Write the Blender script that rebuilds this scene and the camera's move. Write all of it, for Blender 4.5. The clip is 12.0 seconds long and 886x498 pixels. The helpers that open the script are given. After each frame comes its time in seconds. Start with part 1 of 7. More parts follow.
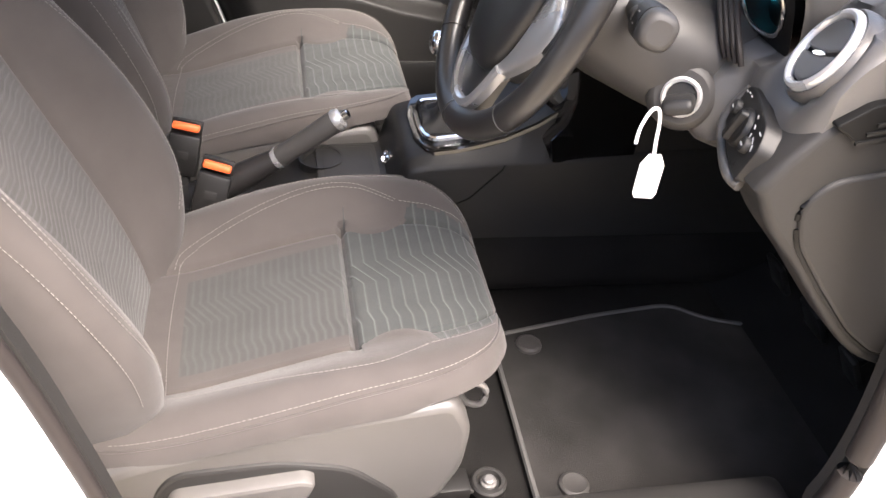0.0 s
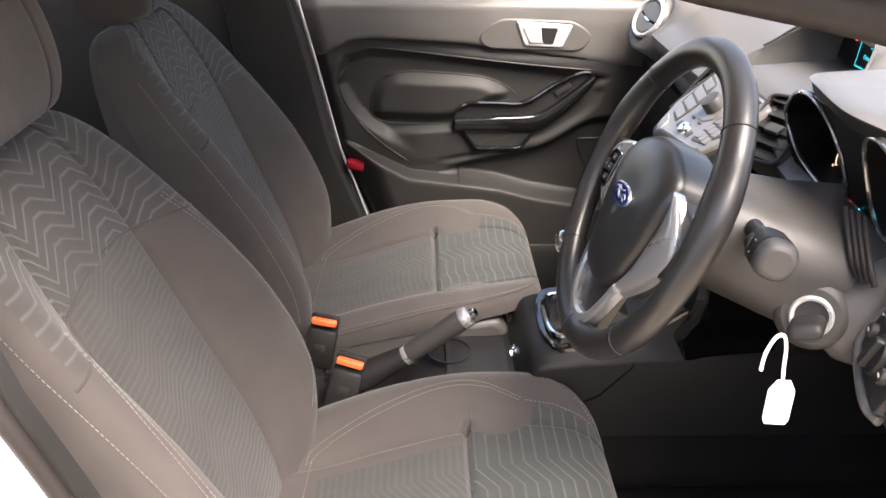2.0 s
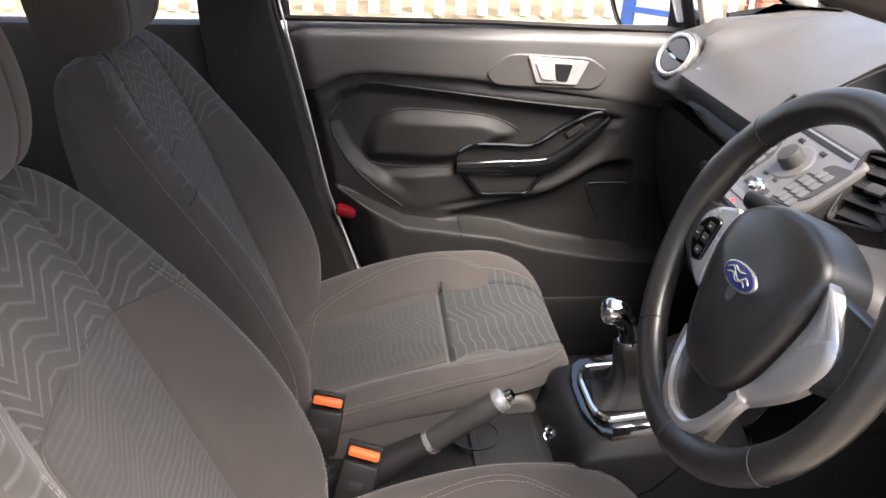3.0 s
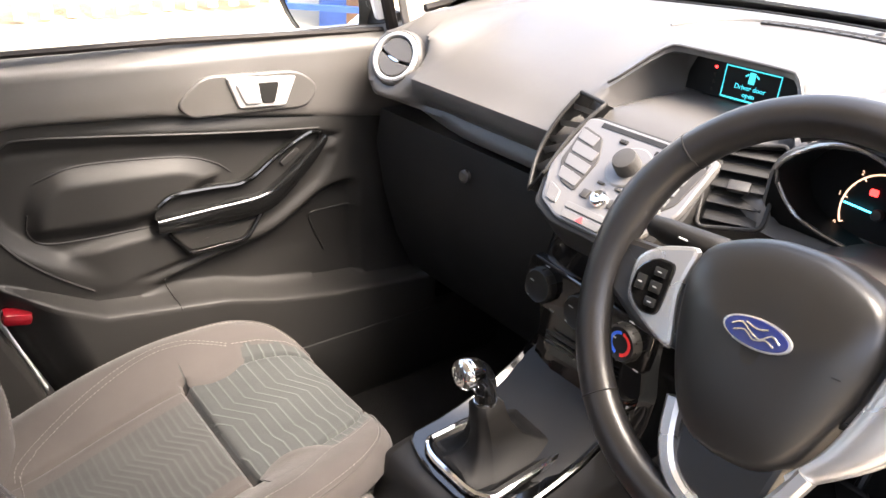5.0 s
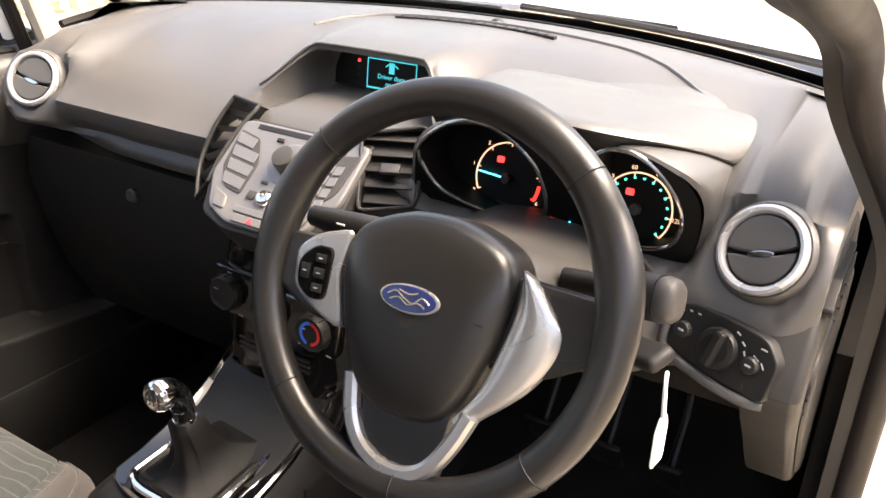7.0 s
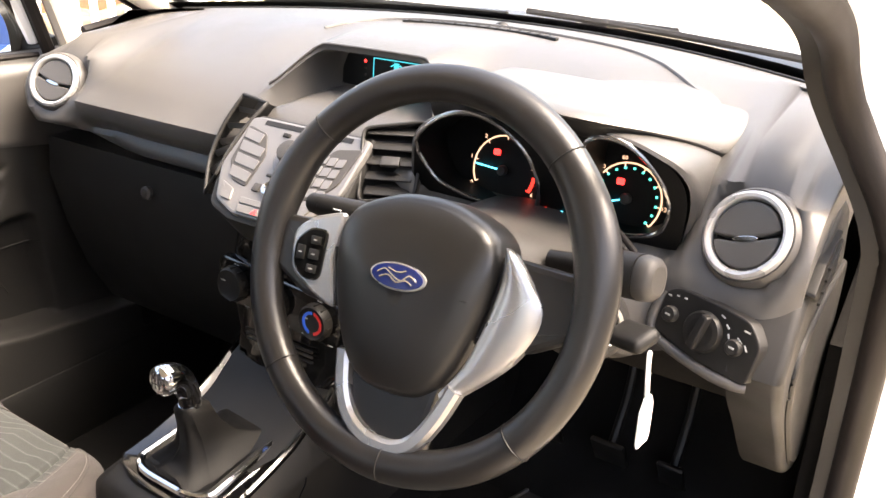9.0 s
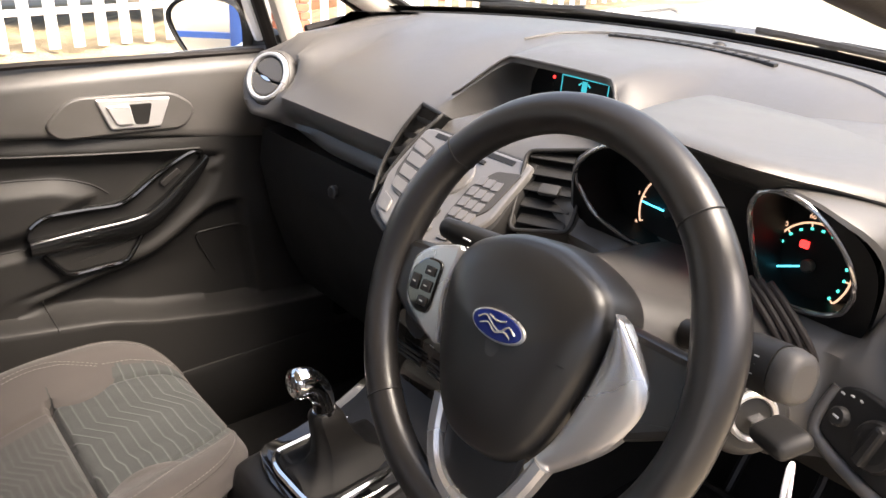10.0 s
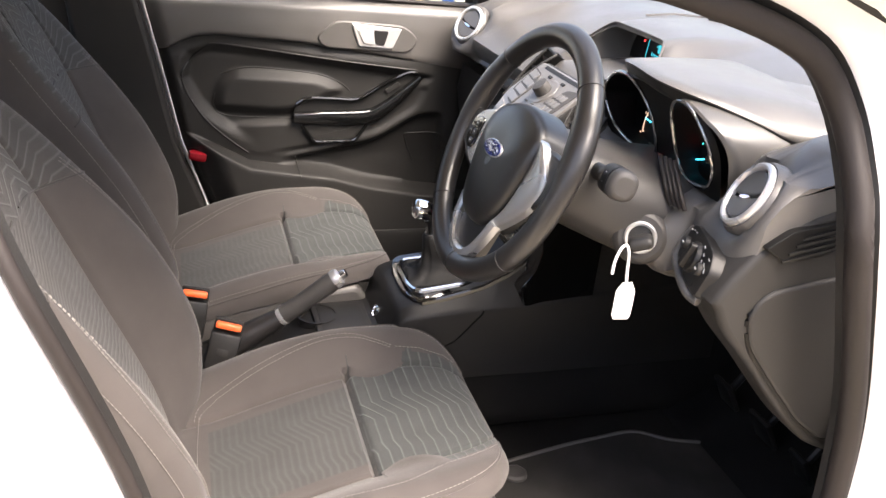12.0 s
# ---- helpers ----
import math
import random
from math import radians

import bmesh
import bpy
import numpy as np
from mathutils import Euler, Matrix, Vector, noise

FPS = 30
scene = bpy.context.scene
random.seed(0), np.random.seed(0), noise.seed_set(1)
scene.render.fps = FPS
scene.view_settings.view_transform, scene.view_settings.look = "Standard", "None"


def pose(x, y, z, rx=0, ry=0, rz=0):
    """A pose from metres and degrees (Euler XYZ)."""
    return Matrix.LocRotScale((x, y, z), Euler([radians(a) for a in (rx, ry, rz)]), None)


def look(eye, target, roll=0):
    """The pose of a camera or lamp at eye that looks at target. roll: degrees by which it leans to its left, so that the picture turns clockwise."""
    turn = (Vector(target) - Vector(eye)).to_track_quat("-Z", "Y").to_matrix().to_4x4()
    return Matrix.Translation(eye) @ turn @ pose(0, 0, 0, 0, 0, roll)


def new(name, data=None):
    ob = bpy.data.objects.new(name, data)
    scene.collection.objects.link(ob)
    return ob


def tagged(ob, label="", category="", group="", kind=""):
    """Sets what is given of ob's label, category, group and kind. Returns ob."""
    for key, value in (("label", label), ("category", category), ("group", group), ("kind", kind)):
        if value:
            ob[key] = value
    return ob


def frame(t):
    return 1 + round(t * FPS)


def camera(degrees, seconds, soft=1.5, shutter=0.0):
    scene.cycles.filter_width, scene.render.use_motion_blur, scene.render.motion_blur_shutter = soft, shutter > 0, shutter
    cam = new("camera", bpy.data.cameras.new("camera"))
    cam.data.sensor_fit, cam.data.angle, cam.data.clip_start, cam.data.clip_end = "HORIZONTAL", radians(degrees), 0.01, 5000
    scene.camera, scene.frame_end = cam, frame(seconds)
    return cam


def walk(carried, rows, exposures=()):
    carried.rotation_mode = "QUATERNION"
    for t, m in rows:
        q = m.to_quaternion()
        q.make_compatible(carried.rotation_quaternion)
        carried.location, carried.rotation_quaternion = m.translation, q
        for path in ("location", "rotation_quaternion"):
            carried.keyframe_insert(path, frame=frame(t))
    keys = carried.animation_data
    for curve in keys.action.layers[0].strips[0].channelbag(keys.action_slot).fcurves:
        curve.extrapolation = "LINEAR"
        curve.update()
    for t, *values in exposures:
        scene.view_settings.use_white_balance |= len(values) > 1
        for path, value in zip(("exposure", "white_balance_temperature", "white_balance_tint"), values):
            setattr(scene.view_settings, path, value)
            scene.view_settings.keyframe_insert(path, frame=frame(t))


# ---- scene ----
cam = camera(56.5, 12.0)
PATH = [
    (0, (-0.273, -1.213, 1.265), (0.12, 0.333, 0.059), 6.8),
    (0.5, (-0.227, -1.215, 1.269), (0.051, 0.344, 0.047), 5.4),
    (1, (-0.214, -1.215, 1.289), (-0.047, 0.419, 0.148), 3.4),
    (1.5, (-0.21, -1.201, 1.317), (-0.119, 0.519, 0.301), 1.1),
    (2, (-0.24, -1.184, 1.335), (-0.191, 0.594, 0.42), 0.0),
    (2.5, (-0.301, -1.106, 1.336), (-0.23, 0.698, 0.474), 0.6),
    (2.7, (-0.327, -1.058, 1.324), (-0.221, 0.748, 0.472), 1.4),
    (4.3, (-0.476, -0.69, 1.287), (0.203, 0.938, 0.344), 1.7),
    (4.5, (-0.498, -0.665, 1.288), (0.251, 0.945, 0.368), 2.4),
    (5, (-0.545, -0.62, 1.288), (0.551, 0.817, 0.431), 2.3),
    (5.5, (-0.553, -0.607, 1.289), (0.775, 0.661, 0.496), 2.3),
    (6, (-0.549, -0.614, 1.289), (0.889, 0.537, 0.509), 2.1),
    (6.5, (-0.546, -0.639, 1.295), (0.962, 0.41, 0.504), 2.2),
    (7, (-0.532, -0.672, 1.293), (1.029, 0.267, 0.466), 2.0),
    (7.2, (-0.534, -0.677, 1.293), (1.036, 0.204, 0.424), 2.2),
    (8.8, (-0.545, -0.713, 1.267), (1.006, 0.243, 0.442), 1.8),
    (9, (-0.545, -0.72, 1.272), (0.998, 0.281, 0.487), 1.6),
    (9.5, (-0.505, -0.733, 1.277), (0.915, 0.455, 0.521), 0.8),
    (10, (-0.406, -0.751, 1.277), (0.735, 0.687, 0.483), 1.4),
    (10.5, (-0.405, -0.789, 1.275), (0.422, 0.802, 0.389), 2.4),
    (11, (-0.455, -0.95, 1.27), (0.228, 0.683, 0.339), 4.2),
    (11.5, (-0.466, -1.144, 1.285), (0.213, 0.517, 0.401), 6.2),
    (12, (-0.421, -1.361, 1.31), (0.16, 0.36, 0.475), 5.5),
]
EXPOSURE = [(0, 3.0, 6650, 14), (1.0, 3.0, 6550, 14), (1.5, 2.9, 6650, 14), (2.0, 2.85, 6850, 14), (2.5, 2.55, 6550, 14), (4.3, 3.15, 7150, 14), (5, 3.45, 7150, 14), (5.5, 3.1, 7150, 14), (6.5, 2.85, 7650, 14), (7.2, 2.9, 7600, 14), (9, 3.15, 7650, 14), (9.5, 2.65, 7750, 14), (10, 2.55, 7300, 14), (11, 3.35, 7000, 14), (12, 2.75, 6900, 14)]
walk(cam, [(t, look(e, g, r)) for t, e, g, r in PATH], EXPOSURE)


# ---- world, sun, exposure ----
world = bpy.data.worlds.new("sky")
scene.world = world
world.use_nodes = True
wn = world.node_tree.nodes
sky = wn.new("ShaderNodeTexSky")
sky.sky_type = "NISHITA"
sky.sun_disc = False
sky.sun_elevation = radians(58)
sky.sun_rotation = radians(150)
sky.air_density = 1.0
sky.dust_density = 5.0
world.node_tree.links.new(sky.outputs[0], wn["Background"].inputs[0])
wn["Background"].inputs[1].default_value = 0.12
sun = new("sun", bpy.data.lights.new("sun", "SUN"))
sun.data.energy, sun.data.angle, sun.data.color = 2.2, radians(40), (1.0, 0.95, 0.90)
sun.matrix_world = look((2.1, -3.7, 6.8), (0, 0, 0))


# ---- building helpers ----
def world_of(ob):
    m = ob.matrix_basis.copy()
    while ob.parent:
        ob = ob.parent
        m = ob.matrix_basis @ m
    return m


def thing(name, at, label, category, group="", kind=""):
    ob = new(name)
    ob.empty_display_size = 0.05
    ob.matrix_basis = Matrix.Translation(at)
    return tagged(ob, label, category, group, kind)


def part(name, bm, material, parent=None, label="", m=None, smooth=True, angle=40):
    """Links a bmesh as one mesh object. Its vertices are in world metres, or in the frame m where m is given."""
    bmesh.ops.recalc_face_normals(bm, faces=bm.faces)
    me = bpy.data.meshes.new(name)
    if smooth:
        for f in bm.faces:
            f.smooth = True
        for f in bm.faces:
            if len(f.verts) > 4:
                for e in f.edges:
                    e.smooth = False
        lim = radians(angle)
        for e in bm.edges:
            if len(e.link_faces) == 2 and e.calc_face_angle(0) > lim:
                e.smooth = False
    bm.to_mesh(me)
    bm.free()
    for mm in (material if isinstance(material, (list, tuple)) else [material]):
        me.materials.append(mm)
    ob = new(name, me)
    pw = world_of(parent) if parent else Matrix()
    if parent:
        ob.parent = parent
    if m is None:
        if parent:
            me.transform(pw.inverted())
    else:
        ob.matrix_basis = pw.inverted() @ m
    if label:
        tagged(ob, label)
    return ob


def solo(name, bm, material, label, category, kind="", group="", m=None, **kw):
    return tagged(part(name, bm, material, None, "", m, **kw), label, category, group, kind)


def grid_faces(bm, rows, wrap=False):
    vs = [[bm.verts.new(p) for p in r] for r in rows]
    n = len(vs[0])
    fs = []
    for a, b in zip(vs, vs[1:]):
        for j in range(n if wrap else n - 1):
            k = (j + 1) % n
            fs.append(bm.faces.new((a[j], a[k], b[k], b[j])))
    return vs, fs


def loft(bm, rings, caps=True):
    """Closed rings joined one to the next."""
    vs, fs = grid_faces(bm, rings, True)
    if caps:
        bm.faces.new(list(reversed(vs[0])))
        bm.faces.new(vs[-1])
    return vs, fs


def tube(bm, pts, rad, n=8, closed=False, flat=1.0, up=(0, 0, 1)):
    """A round bar along points; rad is one number or one a point; flat squeezes it along its side axis."""
    pts = [Vector(p) for p in pts]
    rings = []
    k = len(pts)
    for i, p in enumerate(pts):
        a = pts[(i - 1) % k] if closed or i else p
        b = pts[(i + 1) % k] if closed or i < k - 1 else p
        d = (b - a).normalized()
        s = d.cross(Vector(up))
        if s.length < 1e-4:
            s = d.cross(Vector((1, 0, 0)))
        s.normalize()
        w = s.cross(d).normalized()
        r = rad[i] if isinstance(rad, (list, tuple)) else rad
        rings.append([p + r * (math.cos(t) * s * flat + math.sin(t) * w) for t in [2 * math.pi * j / n for j in range(n)]])
    if closed:
        rings.append(rings[0])
        vs, fs = grid_faces(bm, rings, True)
        bmesh.ops.remove_doubles(bm, verts=vs[0] + vs[-1], dist=1e-6)
    else:
        loft(bm, rings)


def box(bm, size, m=None, bevel=0.0, seg=2, taper=1.0):
    g = bmesh.ops.create_cube(bm, size=1.0)
    vs = g["verts"]
    for v in vs:
        t = taper if v.co.z > 0 else 1.0
        v.co = Vector((v.co.x * size[0] * t, v.co.y * size[1] * t, v.co.z * size[2]))
    if bevel:
        es = list({e for v in vs for e in v.link_edges})
        r = bmesh.ops.bevel(bm, geom=es, offset=bevel, segments=seg, affect="EDGES", profile=0.5)
        vs = list({v for f in r["faces"] for v in f.verts} | {v for v in vs if v.is_valid})
    if m is not None:
        bmesh.ops.transform(bm, matrix=m, verts=vs)
    return vs


def prism(bm, poly, z0, z1, m=None, bevel=0.0, seg=2, inset=0.0):
    """A flat plate with the outline poly (x, y), from z0 up to z1, its upper rim rounded off."""
    k = len(poly)
    steps = [(z0, 0.0)]
    if bevel:
        for i in range(seg + 1):
            a = math.pi / 2 * i / seg
            steps.append((z1 - bevel + bevel * math.sin(a), bevel * (1 - math.cos(a))))
    else:
        steps.append((z1, inset))
    nor = []
    area = sum(poly[i][0] * poly[(i + 1) % k][1] - poly[(i + 1) % k][0] * poly[i][1] for i in range(k))
    sg = 1 if area > 0 else -1
    for i in range(k):
        a, b, c = Vector(poly[i - 1]), Vector(poly[i]), Vector(poly[(i + 1) % k])
        e1, e2 = (b - a).normalized(), (c - b).normalized()
        n1, n2 = Vector((-e1.y, e1.x)) * sg, Vector((-e2.y, e2.x)) * sg
        h = n1 + n2
        h = h.normalized() / max(0.5, h.normalized().dot(n1)) if h.length > 1e-6 else n1
        nor.append(h)
    rings = [[Vector((p[0] + nor[i].x * o, p[1] + nor[i].y * o, z)) for i, p in enumerate(poly)] for z, o in steps]
    if m is not None:
        rings = [[m @ p for p in r] for r in rings]
    return loft(bm, rings)


def lathe(bm, prof, n=32, m=None, caps=True):
    """Turns a profile of (radius, z) round the z axis of m."""
    rings = [[Vector((r * math.cos(2 * math.pi * j / n), r * math.sin(2 * math.pi * j / n), z)) for j in range(n)] for r, z in prof]
    if m is not None:
        rings = [[m @ p for p in r] for r in rings]
    loft(bm, rings, caps)


def smooth_poly(pts, n=4, closed=True):
    """Catmull-Rom points through a polygon of any dimension."""
    out = []
    k = len(pts)
    P = [Vector(p) for p in pts]
    rng = range(k) if closed else range(k - 1)
    for i in rng:
        p0 = P[(i - 1) % k] if closed or i else P[i]
        p1, p2 = P[i], P[(i + 1) % k]
        p3 = P[(i + 2) % k] if closed or i + 2 < k else p2
        for j in range(n):
            t = j / n
            out.append(0.5 * ((2 * p1) + (p2 - p0) * t + (2 * p0 - 5 * p1 + 4 * p2 - p3) * t * t + (3 * p1 - p0 - 3 * p2 + p3) * t ** 3))
    if not closed:
        out.append(P[-1])
    return out


def round_poly(pts, r, seg=4):
    """A 2-D polygon with its corners rounded by r."""
    out = []
    k = len(pts)
    for i in range(k):
        a, b, c = Vector(pts[i - 1]), Vector(pts[i]), Vector(pts[(i + 1) % k])
        d1, d2 = (a - b), (c - b)
        q = min(r, d1.length * 0.45, d2.length * 0.45)
        p1, p2 = b + d1.normalized() * q, b + d2.normalized() * q
        for j in range(seg + 1):
            t = j / seg
            out.append((1 - t) ** 2 * p1 + 2 * t * (1 - t) * b + t * t * p2)
    return [(v.x, v.y) for v in out]


def frame_of(o, right, up):
    """A frame at o with x along right and y near up."""
    x = Vector(right).normalized()
    z = x.cross(Vector(up)).normalized()
    y = z.cross(x)
    m = Matrix((x, y, z)).transposed().to_4x4()
    m.translation = Vector(o)
    return m


def lettering(name, text, size, m, material, parent, depth=0.0003, align="CENTER"):
    cu = bpy.data.curves.new(name, "FONT")
    cu.body, cu.size, cu.extrude, cu.align_x, cu.align_y = text, size, depth, align, "CENTER"
    cu.resolution_u = 2
    tmp = bpy.data.objects.new(name, cu)
    me = bpy.data.meshes.new_from_object(tmp)
    bpy.data.objects.remove(tmp)
    me.materials.clear()
    me.materials.append(material)
    me.transform(m)
    bm = bmesh.new()
    bm.from_mesh(me)
    bpy.data.meshes.remove(me)
    return part(name, bm, material, parent, smooth=False)


def sstep(a, b, x):
    t = min(1.0, max(0.0, (x - a) / (b - a)))
    return t * t * (3 - 2 * t)


# ---- materials ----
def mat(name, color, rough=0.5, metal=0.0, vary=0.15, big=6.0, fine=300.0, bump=0.15, dist=0.001, spec=0.5, emit=None, power=1.0, coat=0.0, grain="noise", rvary=0.08):
    mt = bpy.data.materials.new(name)
    mt.use_nodes = True
    nt = mt.node_tree
    N, L = nt.nodes, nt.links
    b = N["Principled BSDF"]
    b.inputs["Roughness"].default_value = rough
    b.inputs["Metallic"].default_value = metal
    b.inputs["Specular IOR Level"].default_value = spec
    b.inputs["Coat Weight"].default_value = coat
    tc = N.new("ShaderNodeTexCoord")
    n1 = N.new("ShaderNodeTexNoise")
    n1.inputs["Scale"].default_value, n1.inputs["Detail"].default_value = big, 6
    L.new(tc.outputs["Object"], n1.inputs["Vector"])
    if grain == "noise":
        n2 = N.new("ShaderNodeTexNoise")
        n2.inputs["Detail"].default_value = 3
        fine_out = n2.outputs["Fac"]
    else:
        n2 = N.new("ShaderNodeTexVoronoi")
        n2.feature = "DISTANCE_TO_EDGE" if grain == "leather" else "F1"
        fine_out = n2.outputs["Distance"]
    n2.inputs["Scale"].default_value = fine
    L.new(tc.outputs["Object"], n2.inputs["Vector"])
    mr = N.new("ShaderNodeMapRange")
    mr.inputs["From Min"].default_value, mr.inputs["From Max"].default_value = 0.3, 0.7
    mr.inputs["To Min"].default_value, mr.inputs["To Max"].default_value = 1 - vary, 1 + vary
    L.new(n1.outputs["Fac"], mr.inputs["Value"])
    mx = N.new("ShaderNodeVectorMath")
    mx.operation = "SCALE"
    mx.inputs[0].default_value = color
    L.new(mr.outputs[0], mx.inputs["Scale"])
    L.new(mx.outputs[0], b.inputs["Base Color"])
    rr = N.new("ShaderNodeMapRange")
    rr.inputs["From Min"].default_value, rr.inputs["From Max"].default_value = 0.3, 0.7
    rr.inputs["To Min"].default_value, rr.inputs["To Max"].default_value = max(0.02, rough - rvary), min(1, rough + rvary)
    L.new(n1.outputs["Fac"], rr.inputs["Value"])
    L.new(rr.outputs[0], b.inputs["Roughness"])
    if bump:
        bp = N.new("ShaderNodeBump")
        bp.inputs["Strength"].default_value, bp.inputs["Distance"].default_value = bump, dist
        L.new(fine_out, bp.inputs["Height"])
        L.new(bp.outputs[0], b.inputs["Normal"])
    if emit:
        b.inputs["Emission Color"].default_value = (*emit, 1)
        b.inputs["Emission Strength"].default_value = power
    return mt


def cloth(name, color, rib=None, pitch=0.014, kinks=(), lift=1.0, width=0.16):
    """Woven cloth; with rib, paler raised ribs that run across (y) with a zigzag jog, repeating along x."""
    mt = mat(name, color, 0.95, vary=0.10, big=14, fine=1400, bump=0.35, dist=0.0006, spec=0.15)
    nt = mt.node_tree
    N, L = nt.nodes, nt.links
    b = N["Principled BSDF"]
    b.inputs["Sheen Weight"].default_value = 0.12
    b.inputs["Sheen Roughness"].default_value = 0.5
    soft = N.new("ShaderNodeTexNoise")
    soft.inputs["Scale"].default_value, soft.inputs["Detail"].default_value = 11, 2
    L.new(next(n for n in N if n.type == "TEX_COORD").outputs["Object"], soft.inputs["Vector"])
    sb = N.new("ShaderNodeBump")
    sb.inputs["Strength"].default_value, sb.inputs["Distance"].default_value = 0.35, 0.012
    L.new(soft.outputs["Fac"], sb.inputs["Height"])
    L.new(b.inputs["Normal"].links[0].from_socket, sb.inputs["Normal"])
    L.new(sb.outputs[0], b.inputs["Normal"])
    if rib:
        tc = next(n for n in N if n.type == "TEX_COORD")
        sx = N.new("ShaderNodeSeparateXYZ")
        L.new(tc.outputs["Object"], sx.inputs[0])

        def mth(op, a, c=None):
            m = N.new("ShaderNodeMath")
            m.operation = op
            for i, v in enumerate((a, c)):
                if v is None:
                    continue
                if isinstance(v, (int, float)):
                    m.inputs[i].default_value = v
                else:
                    L.new(v, m.inputs[i])
            return m.outputs[0]

        # straight ribs with short oblique kinks here and there across the width
        def ramp(a, b):
            r = N.new("ShaderNodeMapRange")
            r.inputs["From Min"].default_value, r.inputs["From Max"].default_value = a, b
            L.new(sx.outputs["Y"], r.inputs["Value"])
            return r.outputs[0]

        z2 = 0.0
        for k0, k1, k2 in kinks:
            z2 = mth("ADD", mth("MULTIPLY", ramp(k0, k1), k2), z2)
        ph = mth("ADD", sx.outputs["X"], z2)
        wv = mth("PINGPONG", mth("ADD", ph, 10.0), pitch / 2)
        line = mth("SUBTRACT", 1.0, mth("SMOOTH_MIN", mth("DIVIDE", wv, pitch * width), 1.0))
        # ribs fade in and out in patches
        nz = N.new("ShaderNodeTexNoise")
        nz.inputs["Scale"].default_value = 7
        L.new(tc.outputs["Object"], nz.inputs["Vector"])
        fac = mth("MULTIPLY", mth("MAXIMUM", line, 0.0), mth("MULTIPLY", nz.outputs["Fac"], 1.6))
        mx = N.new("ShaderNodeMix")
        mx.data_type = "RGBA"
        base = b.inputs["Base Color"].links[0].from_socket
        L.new(fac, mx.inputs["Factor"])
        L.new(base, mx.inputs["A"])
        mx.inputs["B"].default_value = (*rib, 1)
        L.new(mx.outputs["Result"], b.inputs["Base Color"])
        bp = N.new("ShaderNodeBump")
        bp.inputs["Strength"].default_value, bp.inputs["Distance"].default_value = 0.5 * lift, 0.002
        L.new(fac, bp.inputs["Height"])
        L.new(b.inputs["Normal"].links[0].from_socket, bp.inputs["Normal"])
        L.new(bp.outputs[0], b.inputs["Normal"])
    return mt


KINK = ((-0.085, -0.065, 0.006), (-0.004, 0.042, 0.030))
ZIG = ((-0.15, -0.11, 0.03), (-0.11, -0.075, -0.03), (-0.045, -0.005, 0.032), (-0.005, 0.03, -0.02), (0.05, 0.085, 0.03), (0.085, 0.11, -0.03), (0.13, 0.17, 0.03))
M_CLOTH = cloth("plain_seat_cloth", (0.051, 0.0455, 0.0425))
M_RIB = cloth("ribbed_seat_cloth", (0.036, 0.039, 0.0375), (0.070, 0.074, 0.0715), 0.0175, KINK, 1.0, 0.13)
M_RIBF = cloth("fine_ribbed_seat_cloth", (0.039, 0.0395, 0.0375), (0.052, 0.0535, 0.051), 0.0115, KINK, 0.4, 0.3)
M_RIBB = cloth("zigzag_ribbed_seat_cloth", (0.044, 0.042, 0.040), (0.090, 0.089, 0.086), 0.0185, ZIG)
M_RIBL = cloth("faint_ribbed_seat_cloth", (0.046, 0.0435, 0.041), (0.062, 0.061, 0.059), 0.0105, KINK, 0.6, 0.3)
M_BACKCLOTH = cloth("dark_seat_cloth", (0.04, 0.037, 0.035))
M_STITCH = mat("pale_stitch_thread", (0.135, 0.125, 0.116), 0.8, bump=0)
M_DASH = mat("grained_soft_dash_plastic", (0.070, 0.066, 0.062), 0.36, vary=0.12, fine=900, bump=0.35, dist=0.0005, grain="leather")
M_TRIM = mat("grained_hard_trim_plastic", (0.038, 0.036, 0.034), 0.46, spec=0.32, fine=1000, bump=0.3, dist=0.0005, grain="leather")
M_TRIMD = mat("dark_hard_trim_plastic", (0.018, 0.0172, 0.0163), 0.50, spec=0.25, fine=1000, bump=0.25, dist=0.0005, grain="leather")
M_BLACK = mat("matt_black_plastic", (0.011, 0.0105, 0.010), 0.5, spec=0.3, fine=800, bump=0.1)
M_GLOSS = mat("piano_black_plastic", (0.004, 0.004, 0.004), 0.07, bump=0, rvary=0.03, coat=0.5)
M_LEATHER = mat("black_wheel_leather", (0.014, 0.013, 0.0125), 0.33, vary=0.08, big=20, fine=900, bump=0.12, dist=0.0005, grain="leather", rvary=0.04)
M_AIRBAG = mat("grained_airbag_plastic", (0.012, 0.0115, 0.011), 0.37, vary=0.1, fine=900, bump=0.12, dist=0.0004, grain="leather")
M_GAITER = mat("soft_black_gaiter_leather", (0.006, 0.0057, 0.0054), 0.55, spec=0.22, vary=0.25, big=30, fine=600, bump=0.25, dist=0.0005, grain="leather")
M_SILVER = mat("satin_silver_plastic", (0.44, 0.435, 0.43), 0.27, 0.75, vary=0.04, fine=1500, bump=0.03)
M_SATIN = mat("pale_satin_silver_plastic", (0.50, 0.495, 0.49), 0.30, 0.5, vary=0.04, fine=1500, bump=0.03)
M_BEZEL = mat("dark_chrome_bezel", (0.30, 0.295, 0.29), 0.22, 0.9, vary=0.04, bump=0)
M_CHROME = mat("polished_chrome", (0.80, 0.80, 0.80), 0.08, 1.0, vary=0.03, bump=0, rvary=0.04)
M_STACK = mat("grey_metallic_facia_paint", (0.18, 0.172, 0.165), 0.33, 0.5, vary=0.06, fine=2000, bump=0.04)
